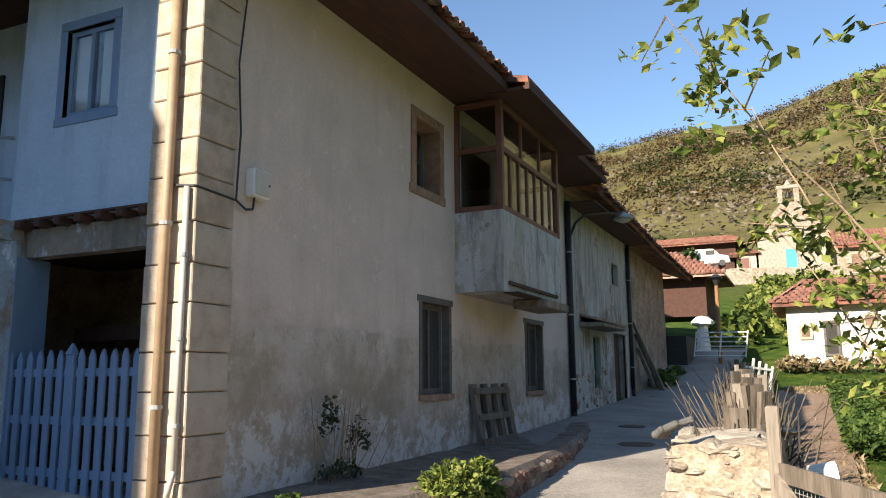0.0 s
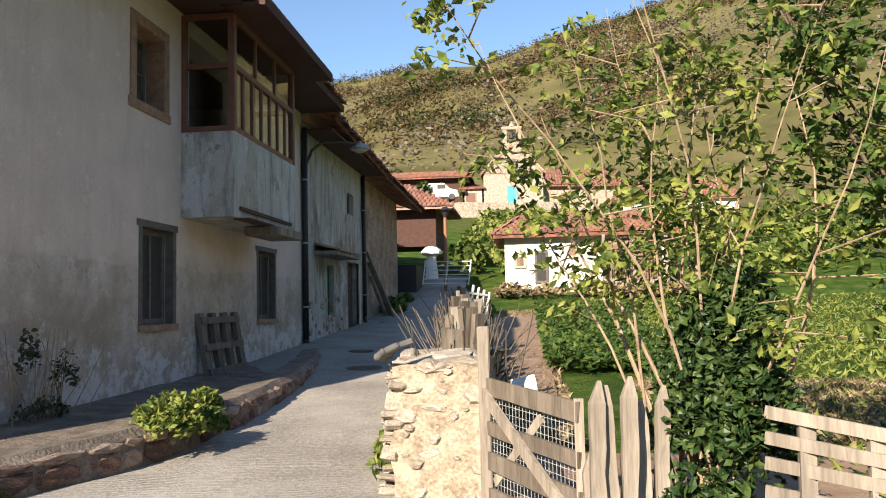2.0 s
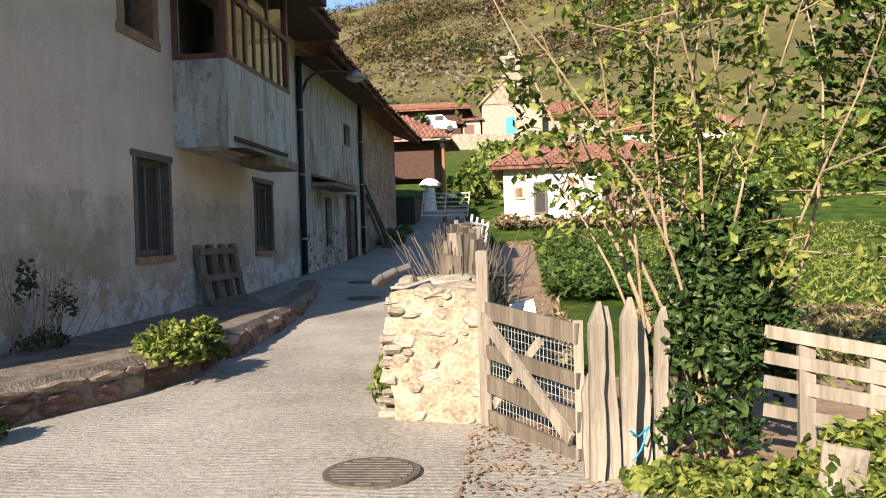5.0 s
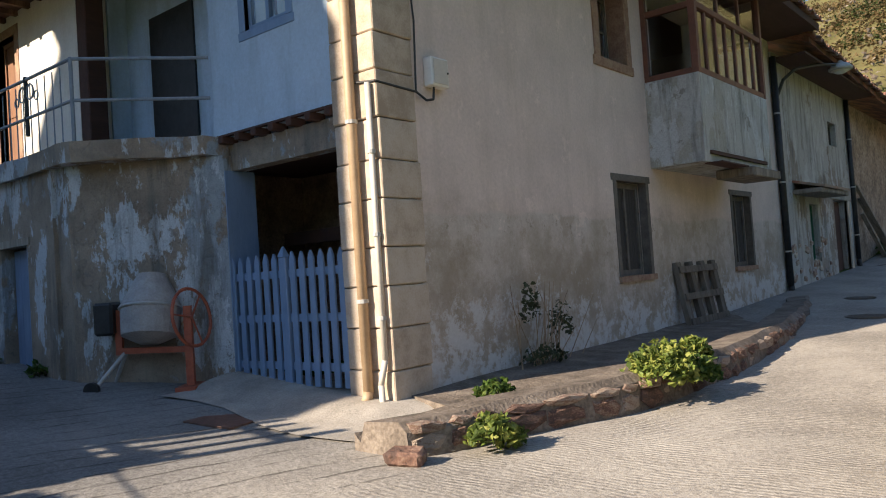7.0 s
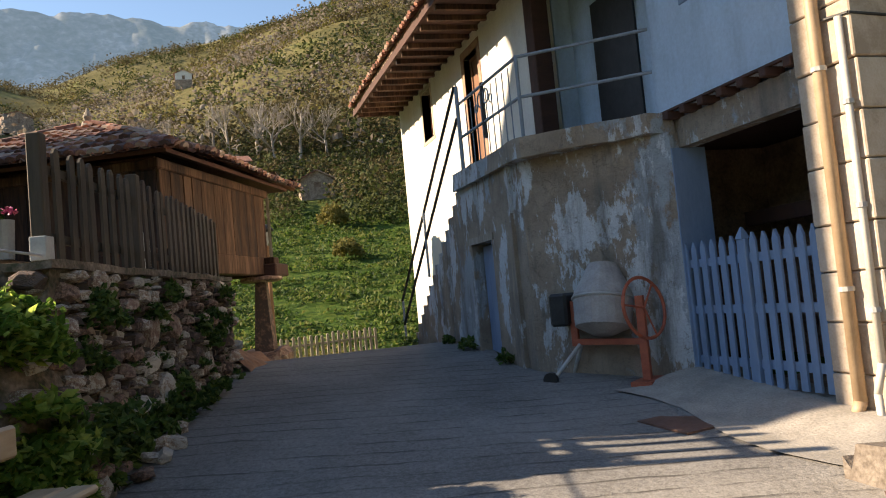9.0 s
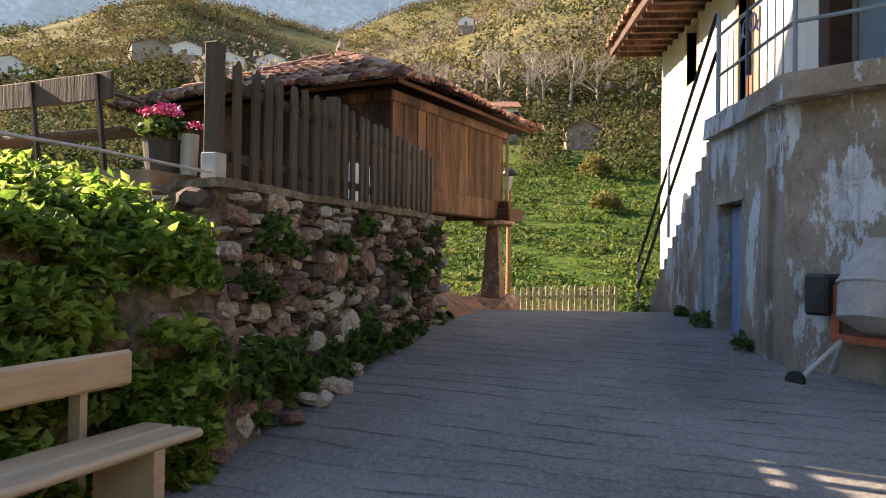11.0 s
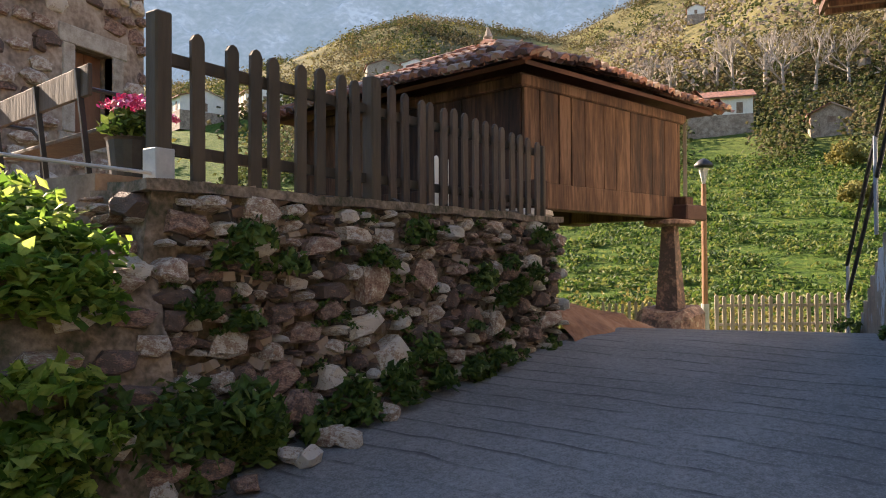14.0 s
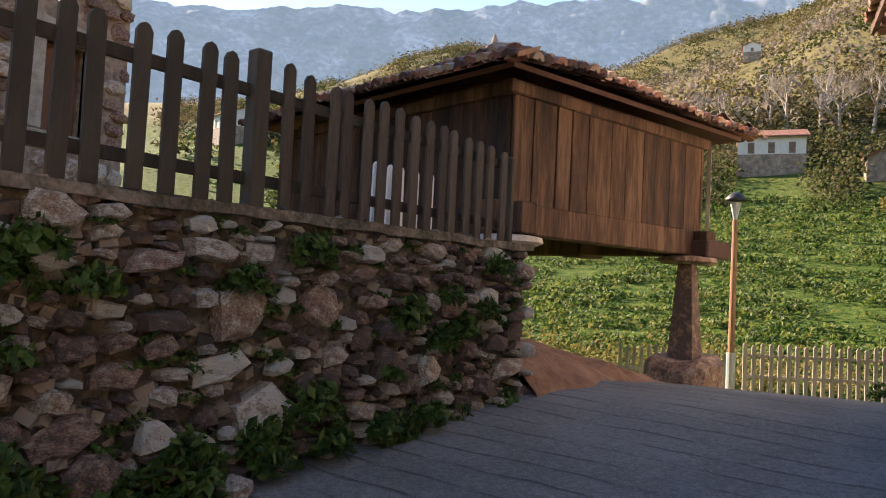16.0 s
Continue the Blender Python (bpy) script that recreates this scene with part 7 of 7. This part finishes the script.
part("lantern", Build().lathe([(0.08, 5.6), (0.16, 5.85), (0.3, 5.95), (0.1, 6.1)], (-3.66, 36.6, 0), 10), M_BLACK, pole)
blobs = []
rng_b = random.Random(41)
for k in range(60):
    y = rng_b.uniform(42, 74)
    x = rng_b.uniform(-4.4, 1.2) + (y - 42) * 0.06
    blobs.append(((x, y, land(x, y) + 0.4), (1.5, 1.2, rng_b.uniform(0.8, 1.5)), 130))
for k in range(26):
    x, y = rng_b.uniform(7.5, 26), rng_b.uniform(36, 70)
    blobs.append(((x, y, land(x, y) + 0.6), (1.8, 1.4, rng_b.uniform(1.0, 2.2)), 130))
shrub("hedge_bank", "bramble and hazel thicket on the bank below the chapel", "thicket", blobs, 0.3, M_LEAF_YOUNG, kind="stuff")
blobs = []
for k in range(26):
    x = rng_b.uniform(-1, 9)
    blobs.append(((x, 34.2 + rng_b.uniform(-0.6, 0.6), land(x, 34) + 0.25), (0.7, 0.5, 0.45), 70))
M_DRY = material("dry bramble", [(0.10, 0.07, 0.035), (0.19, 0.13, 0.07), (0.26, 0.2, 0.1)], 4, bump=0, island=0.7)
shrub("dry_brambles", "brown dry brambles before the cottage", "brambles", blobs, 0.16, M_DRY, kind="stuff")
shrub("barn_weeds", "green weeds at the barn's foot", "weeds", [((-5.3, 31.5, 1.4), (0.5, 1.5, 0.5), 400), ((-5.2, 34, 1.7), (0.4, 1.0, 0.4), 250)], 0.12, M_LEAF, kind="stuff")
ish = thing("tin_shed", "dark corrugated lean-to at the lane's bend", "shed")
part("wall", Build().span((-6.2, 36.0, 1.5), (-5.0, 38.5, 3.4)), M_BLACK, ish)
g2 = thing("small_granary", "small dark timber granary with white stone stilts up the lane", "granary")
part("body", Build().span((-8.6, 41.0, 4.6), (-4.6, 45.0, 6.6)), M_WOOD_DK, g2)
bb = Build()
for qa, qb in (((-9.4, 40.2), (-3.6, 40.2)), ((-3.6, 40.2), (-3.6, 45.8)), ((-3.6, 45.8), (-9.4, 45.8)), ((-9.4, 45.8), (-9.4, 40.2))):
    roof_slab(bb, [(*qa, 6.6), (*qb, 6.6), (-6.6, 43, 8.2)], 0.12)
part("roof", bb, M_TILE, g2)
tile_faces("roof_tiles", g2, [((-9.4, 40.2, 6.6), (-3.6, 40.2, 6.6), (-6.6, 43, 8.2), (-6.6, 43, 8.2))], 0.24, 0.4, mat=M_TILE_FAR)
for x in (-8.4, -4.9):
    part("stilt", Build().lathe([(0.4, 2.4), (0.25, 4.1), (0.55, 4.2), (0.55, 4.35), (0.3, 4.6)], (x, 41.3, 0), 10), M_WHITEPAINT, g2)

# cottage details
def flat_window(parent, x0, x1, y, z0, z1, mat, frame=M_FRAME_DK, name="window"):
    w = part(name, Build().span((x0, y - 0.05, z0), (x1, y + 0.1, z1)), mat, parent)
    for a, c, d, e in ((x0 - 0.1, x0, z0 - 0.1, z1 + 0.1), (x1, x1 + 0.1, z0 - 0.1, z1 + 0.1), (x0, x1, z1, z1 + 0.1), (x0, x1, z0 - 0.1, z0)):
        part("window_frame", Build().span((a, y - 0.08, d), (c, y + 0.1, e)), frame, w)
    return w


flat_window(cottage, 0.55, 0.95, 36, 2.5, 3.75, M_SHUTTER, M_FRAME_DK, "door")
flat_window(cottage, -0.35, -0.05, 36, 3.2, 3.6, M_DARK, M_QUOIN)
flat_window(cottage, 2.0, 2.3, 36, 3.6, 4.0, M_DARK, M_QUOIN)
part("porch", Build().span((3.45, 35.4, 2.0), (6.3, 36.0, 2.5)), M_PALESTONE, cottage)
# Dark sheet on the wall draws the shade within the porch.
part("porch_dark", Build().span((3.7, 35.94, 2.5), (6.1, 35.99, 4.3)), M_DARK, cottage)
for x in (3.5, 4.8, 6.2):
    part("porch_post", Build().span((x - 0.07, 35.4, 2.5), (x + 0.07, 35.54, 4.5)), M_WOOD_GR, cottage)
for k in range(12):
    part("baluster", Build().span((3.7 + 0.2 * k, 35.42, 2.5), (3.75 + 0.2 * k, 35.46, 3.2)), M_WOOD_DK, cottage)
tile_faces("roof_tiles", cottage, [((-1.4, 35.5, 4.6), (6.8, 35.5, 4.6), (5.3, 39, 5.9), (0.1, 39, 5.9)), ((-1.4, 42.5, 4.6), (-1.4, 35.5, 4.6), (0.1, 39, 5.9), (0.1, 39, 5.9))], 0.26, 0.4, mat=M_TILE_FAR)

# chapel details
bb = Build()
for zz in (15.4, ):
    bb.prism([(-4.1, 83.99), (2.3, 83.99), (2.3, 84.5), (-4.1, 84.5)], 15.3, 15.5)
vs = [bb.bm.verts.new(p) for p in ((-4.4, 83.9, 15.5), (2.6, 83.9, 15.5), (-0.2, 83.9, 18.8), (-1.6, 83.9, 18.8), (-4.4, 84.5, 15.5), (2.6, 84.5, 15.5), (-0.2, 84.5, 18.8), (-1.6, 84.5, 18.8))]
for f in ((0, 1, 2, 3), (7, 6, 5, 4), (0, 4, 5, 1), (1, 5, 6, 2), (2, 6, 7, 3), (3, 7, 4, 0)):
    bb.bm.faces.new([vs[i] for i in f])
part("gable", bb, M_PALESTONE, chapel)
belf = part("bell_gable", Build().span((-1.9, 83.9, 18.8), (-1.45, 84.5, 20.2)), M_PALESTONE, chapel)
part("bell_pier", Build().span((-0.4, 83.9, 18.8), (0.1, 84.5, 20.2)), M_PALESTONE, belf)
part("bell_arch", Build().span((-2.0, 83.9, 20.2), (0.2, 84.5, 20.6), 0.1).lathe([(0.35, 20.6), (0.05, 21.2)], (-0.9, 84.2, 0), 8), M_PALESTONE, belf)
part("bell", Build().lathe([(0.32, 19.3), (0.22, 19.6), (0.12, 19.95)], (-0.92, 84.2, 0), 12), M_BLACK, belf)
flat_window(chapel, -1.55, -0.55, 84, 11.9, 14.05, M_COBALT, M_QUOIN, "door")
part("nave", Build().span((2.3, 86, 9.5), (10.5, 97, 14.2)), M_PALESTONE, chapel)
bb = Build()
roof_slab(bb, [(2.0, 85.4, 14.3), (11.0, 85.4, 14.0), (11.0, 91.5, 16.6), (2.0, 91.5, 16.9)], 0.2)
part("nave_roof", bb, M_TILE, chapel)
tile_faces("roof_tiles", chapel, [((2.0, 85.4, 14.3), (11.0, 85.4, 14.0), (11.0, 91.5, 16.6), (2.0, 91.5, 16.9))], 0.32, 0.5, rise=0.1, mat=M_TILE_FAR)
flat_window(chapel, 4.3, 5.2, 86, 11.6, 13.4, M_DARK, M_QUOIN)
tile_faces("roof_tiles", house2, [((9.1, 79.5, 11.5), (22, 79.5, 11.5), (20.5, 84, 13.9), (10.6, 84, 13.9))], 0.32, 0.5, rise=0.1, mat=M_TILE_FAR)
for k in range(4):
    flat_window(house2, 13.2 + 2.0 * k, 14.6 + 2.0 * k, 80, 9.9, 11.0, M_DARK if k < 2 else M_CURTAIN, M_WHITEPAINT)
tile_faces("roof_tiles", barn2, [((-16.2, 83.1, 15.2), (-5.3, 83.1, 15.2), (-6.8, 88, 16.6), (-14.7, 88, 16.6))], 0.32, 0.5, rise=0.1, mat=M_TILE_FAR)
for x in (-14.8, -11.4, -8.2):
    part("stilt", Build().lathe([(0.45, 11.0), (0.3, 13.2), (0.7, 13.3), (0.7, 13.5)], (x, 83.4, 0), 8), M_WHITEPAINT, barn2)
part("gallery", Build().span((-15.5, 83.3, 13.5), (-6.0, 83.99, 13.8)), M_WOOD_BR, barn2)
ph = block_house("porch_house", "low shed with tiled roof beside the chapel", -6.4, -4.3, 84, 90, 11.0, 14.0, 0.9, M_STONE, "shed", 0.4)
flat_window(ph, -6.0, -5.0, 84, 11.5, 13.4, M_MAHOG, M_WOOD_GR, "door")
van = thing("parked_van", "small white van parked beside the chapel", "van", pose(-8.3, 80.5, land(-8.3, 80.5) + 1.4, 0, 0, 0))
bb = Build()
prof = [(-1.6, 0.3), (-1.6, 1.5), (-1.3, 1.75), (0.3, 1.75), (0.9, 1.15), (1.7, 0.95), (1.8, 0.3)]
f0 = [bb.bm.verts.new((x, -0.75, z)) for x, z in prof]
f1 = [bb.bm.verts.new((x, 0.75, z)) for x, z in prof]
bb.bm.faces.new(f0)
bb.bm.faces.new(f1[::-1])
for i in range(len(prof)):
    bb.bm.faces.new((f0[i], f1[i], f1[(i + 1) % len(prof)], f0[(i + 1) % len(prof)]))
part("body", bb, M_WHITEPAINT, van)
part("side_window", Build().span((-0.4, -0.77, 1.15), (0.45, -0.752, 1.6)), M_BLACK, van)
for x in (-1.0, 1.1):
    part("wheel", Build().tube((x, -0.78, 0.32), (x, -0.6, 0.32), 0.32, n=14), M_BLACK, van)
solo("chapel_yard_wall", Build().beam((-16, 79, 11.4), (3.5, 79, 10.6), 0.6, 1.6).cut(1.0).rough(0.15, 0.8), M_PALESTONE, "rubble wall of the chapel yard", "wall", kind="structure")
solo("yard_platform", Build().prism([(-18, 79.3), (3.5, 79.3), (3.5, 84), (-18, 84)], 8.0, 11.3), M_EARTH, "level yard before the chapel", "yard", kind="structure")
solo("yard_bush", leaf_mesh("yard_bush", cloud((-10.3, 79.5, 13.0), (0.9, 0.8, 1.2), 260), RNG.uniform(0.2, 0.35, 260), RNG, M_IVY), M_IVY, "rounded dark bush in the chapel yard", "bush")

# ---- valley houses in the west ----
HOUSE_SPOTS = []


def far_house(p, w, d, h, rise, mat, label, ang=0.0):
    x, y = p
    z = hill(x, y)
    HOUSE_SPOTS.append((math.degrees(math.atan2(-x, y)), math.hypot(x, y), math.degrees(max(w, d) / 1.6 / math.hypot(x, y))))
    t = thing("valley_house", label, "house", pose(x, y, z, 0, 0, ang), group="houses across the valley")
    part("wall", Build().span((-w / 2, -d / 2, -2), (w / 2, d / 2, h)), mat, t)
    part("base", Build().span((-w / 2 - 0.06, -d / 2 - 0.06, -2), (w / 2 + 0.06, d / 2 + 0.06, h * 0.42)), M_RUBBLE, t)
    bb = Build()
    roof_slab(bb, [(-w / 2 - 0.5, -d / 2 - 0.5, h), (w / 2 + 0.5, -d / 2 - 0.5, h), (w / 2 + 0.2, 0, h + rise), (-w / 2 - 0.2, 0, h + rise)], 0.2)
    roof_slab(bb, [(-w / 2 - 0.5, d / 2 + 0.5, h), (w / 2 + 0.5, d / 2 + 0.5, h), (w / 2 + 0.2, 0, h + rise), (-w / 2 - 0.2, 0, h + rise)], 0.2)
    part("roof", bb, M_TILE, t)
    for s_ in (-1, 1):
        bb = Build()
        x1 = s_ * (w / 2 - 0.15)
        vs_ = [bb.bm.verts.new(q) for e in (x1 - 0.12, x1 + 0.12) for q in ((e, -d / 2, h), (e, d / 2, h), (e, 0, h + rise - 0.1))]
        for f in ((0, 1, 2), (5, 4, 3), (0, 3, 4, 1), (1, 4, 5, 2), (2, 5, 3, 0)):
            bb.bm.faces.new([vs_[q] for q in f])
        part("gable", bb, mat, t)
    for s_ in (-1, 1):
        for k in range(3):
            part("window", Build().span((-w * 0.3 + w * 0.3 * k - 0.45, s_ * (d / 2 + 0.02) - 0.03, h * 0.45), (-w * 0.3 + w * 0.3 * k + 0.45, s_ * (d / 2 + 0.02) + 0.03, h * 0.8)), M_DARK, t)
    for s_ in (-1, 1):
        part("window", Build().span((s_ * (w / 2 + 0.02) - 0.03, -0.5, h * 0.45), (s_ * (w / 2 + 0.02) + 0.03, 0.5, h * 0.8)), M_DARK, t)
    return t


def spot(yaw, r):
    return (-r * math.sin(radians(yaw)), r * math.cos(radians(yaw)))


def perch(yaw, elev):
    """The nearest place in that direction at which the hillside stands so high above the eye."""
    r = 60.0
    while r < 480:
        x, y = spot(yaw, r)
        if hill(x, y) - 1.7 > math.tan(radians(elev)) * r:
            break
        r += 2
    return spot(yaw, r)


far_house(perch(88.2, 8.6), 9.2, 7, 4.6, 1.6, M_WHITE, "white house with red roof on the meadow's edge", 90)
far_house(perch(81.5, 8.0), 5, 5, 2.2, 1.5, M_RUBBLE, "small stone hut on the slope")
for k, (yw, r, h, mt) in enumerate(((104.5, 12.6, 6, M_WHITE), (107.5, 12.2, 7, M_WHITE), (110.5, 13.2, 5, M_WHITE), (112.8, 12.8, 5, M_PALESTONE), (101.5, 13.2, 5, M_RUBBLE), (121.5, 10.6, 5, M_WHITE), (125.5, 9.6, 5, M_WHITE))):
    far_house(perch(yw, r), 9, 11, h, 2, mt, "village house with red tile roof down the valley", 10 * k)
far_house(perch(90.5, 16.2), 7, 6, 4, 1.5, M_WHITE, "white hut on the upper hillside")

# ---- trees and scrub of the hillsides ----
def scrub(name, label, n, yaw0, yaw1, r0, r1, size, mat, seed, leaves=15, tall=1.0, mask=None, leaf=0.36):
    rng = np.random.default_rng(seed)
    pts, sz = [], []
    tries = 0
    while len(pts) < n * leaves and tries < n * 12:
        tries += 1
        yaw = radians(rng.uniform(yaw0, yaw1))
        r = r0 + (r1 - r0) * rng.random() ** 0.8
        x, y = -r * math.sin(yaw), r * math.cos(yaw)
        if noise.noise(Vector((x * 0.018, y * 0.018, seed))) < (mask if mask is not None else -0.05):
            continue
        if any(abs(math.degrees(yaw) - a) < k and q - 45 < r < q + 9 for a, q, k in HOUSE_SPOTS):
            continue
        z = hill(x, y)
        s_ = size * rng.uniform(0.5, 1.3)
        for k in range(leaves):
            d = rng.normal(size=3) * (0.55, 0.55, 0.5 * tall)
            pts.append((x + d[0] * s_, y + d[1] * s_, z + s_ * 0.6 * tall + d[2] * s_))
            sz.append(s_ * leaf)
    me = leaf_mesh(name, pts, sz, rng, mat, 0.8, 1.1, 1.15)
    return tagged(part(name, me, mat), label, "woods", kind="stuff")


M_SCRUB_BR = material("brown autumn scrub", [(0.065, 0.055, 0.025), (0.105, 0.088, 0.042), (0.15, 0.12, 0.06)], 0.02, bump=0, island=0.3, translucent=0.3)
M_SCRUB_GN = material("dark evergreen scrub", [(0.03, 0.042, 0.014), (0.055, 0.07, 0.022), (0.085, 0.095, 0.03)], 0.02, bump=0, island=0.3, translucent=0.3)
M_SCRUB_OC = material("ochre scrub", [(0.12, 0.115, 0.03), (0.18, 0.16, 0.042), (0.25, 0.21, 0.07)], 0.02, bump=0, island=0.35, translucent=0.3)
M_SCRUB_GR = material("bare grey trees", [(0.15, 0.12, 0.095), (0.23, 0.19, 0.15), (0.30, 0.26, 0.21)], 0.02, bump=0, island=0.5, translucent=0.3)
M_SCRUB_RU = material("russet autumn scrub", [(0.10, 0.07, 0.032), (0.15, 0.105, 0.048), (0.20, 0.145, 0.07)], 0.02, bump=0, island=0.3, translucent=0.3)
scrub("woods_west", "brown autumn woods on the western slope", 4200, 66, 132, 150, 520, 2.6, M_SCRUB_BR, 1, 15)
scrub("thickets_west", "dark thickets on the western slope", 1500, 66, 132, 140, 500, 2.6, M_SCRUB_GN, 2, 18, 1.0, 0.12)
scrub("ochre_west", "ochre bushes on the western slope", 1600, 66, 130, 130, 500, 2.2, M_SCRUB_OC, 3, 15)
scrub("bare_trees_west", "bare grey trees on the western slope", 500, 72, 110, 140, 330, 3.0, M_SCRUB_GR, 4, 16, 2.0)
scrub("woods_north", "brown autumn woods on the northern hill", 5000, -40, 30, 190, 525, 2.6, M_SCRUB_RU, 5, 15)
scrub("thickets_north", "dark thickets on the northern hill", 1500, -40, 30, 150, 500, 2.6, M_SCRUB_GN, 6, 18, 1.0, 0.15)
scrub("bare_trees_north", "bare grey trees on the northern hill", 700, -40, 30, 150, 400, 2.8, M_SCRUB_GR, 7, 14, 1.7)
scrub("hedges_west", "dark hedge and brown bushes above the meadow", 900, 70, 122, 98, 165, 2.3, M_SCRUB_GN, 21, 34, 1.0, -0.25, 0.24)
scrub("brush_west", "brown brush above the meadow", 900, 70, 122, 100, 175, 2.2, M_SCRUB_BR, 22, 34, 1.0, -0.25, 0.24)
scrub("meadow_bushes", "yellow-green bushes along the meadow's foot", 70, 78, 112, 28.5, 34, 0.9, M_SCRUB_OC, 8, 260, 0.9, -0.6, 0.13)
M_TUFT = material("meadow grass tuft", [(0.028, 0.06, 0.012), (0.06, 0.115, 0.02), (0.11, 0.165, 0.03), (0.17, 0.19, 0.05)], 0.35, rough=0.6, bump=0, island=0.6, fine=3, translucent=0.4)


def meadow_tufts(n, blades, seed):
    """Tufts of rough grass along the cattle terraces that run across the meadow."""
    rng = np.random.default_rng(seed)
    pts, sz = [], []
    while len(pts) < n * blades:
        yaw, r = radians(rng.uniform(72, 108)), 29 + 80 * rng.random() ** 1.5
        x, y = -r * math.sin(yaw), r * math.cos(yaw)
        if noise.noise(Vector((x * 0.75 + 0.6 * noise.noise(Vector((x * 0.2, y * 0.2, 3))), y * 0.16, seed))) + 0.4 * noise.noise(Vector((x * 0.2, y * 0.2, 9))) < -0.12:
            continue
        z, s_ = hill(x, y), rng.uniform(0.2, 0.5) * (0.7 + r / 120)
        for k in range(blades):
            d = rng.normal(size=3) * (0.5, 0.7, 0.22)
            pts.append((x + d[0] * s_, y + d[1] * s_, z + s_ * (0.3 + abs(d[2]))))
            sz.append(s_ * 0.42)
    me = leaf_mesh("meadow_tufts", pts, sz, rng, M_TUFT, 0.8, 0.45, 1.8)
    tagged(part("meadow_tufts", me, M_TUFT), "tufts of rough grass on the meadow", "grass", kind="stuff")


meadow_tufts(9000, 7, 9)


def bare_tree(p, h, seed, label="bare pale grey tree on the slope"):
    """A leafless tree: trunk, limbs and twigs."""
    rng = random.Random(seed)
    x, y = p
    t = thing("bare_tree", label, "tree", group="bare trees on the western slope")
    trunk, limbs = Build(), Build()
    base = Vector((x, y, hill(x, y) - 0.3))
    top = base + Vector((rng.uniform(-0.5, 0.5), rng.uniform(-0.5, 0.5), h * 0.55))
    trunk.tube(base, top, h * 0.03, h * 0.018, 7)

    def grow(a, d, ln, r, depth):
        b2 = a + d * ln
        limbs.tube(a, b2, r, r * 0.6, 4, caps=False)
        if depth:
            for _ in range(3):
                nd = (d + Vector((rng.gauss(0, 0.45), rng.gauss(0, 0.45), rng.uniform(0, 0.5)))).normalized()
                grow(a.lerp(b2, rng.uniform(0.5, 1.0)), nd, ln * rng.uniform(0.55, 0.8), r * 0.6, depth - 1)
    for _ in range(6):
        d = Vector((rng.gauss(0, 0.6), rng.gauss(0, 0.6), 1)).normalized()
        grow(base.lerp(top, rng.uniform(0.5, 1.0)), d, h * 0.28, h * 0.012, 3)
    part("trunk", trunk, M_PALEBARK, t)
    part("branchwork", limbs, M_PALEBARK, t)["kind"] = "stuff"


M_PALEBARK = material("pale grey bark", [(0.26, 0.22, 0.18), (0.38, 0.33, 0.28)], 3, bump=0.2)
for k, (yw, el, h) in enumerate(((87.5, 10.6, 11), (85.5, 10.8, 12), (84.3, 10.4, 10), (82.5, 10.6, 10), (91.5, 10.4, 8), (93.5, 10.2, 9), (96.5, 10.6, 8), (88.6, 11.2, 9), (80.5, 10.8, 9), (99, 11, 8))):
    bare_tree(perch(yw, el), h * 1.15, 50 + k)
shrub("yellow_bush", "bright yellow-green bush on the meadow", "bush", [((*perch(80.3, 5.6), hill(*perch(80.3, 5.6)) + 1.2), (1.9, 1.9, 1.8), 900), ((*perch(79.3, 3.2), hill(*perch(79.3, 3.2)) + 0.9), (1.6, 1.6, 1.3), 600)], 0.28, M_SCRUB_OC)
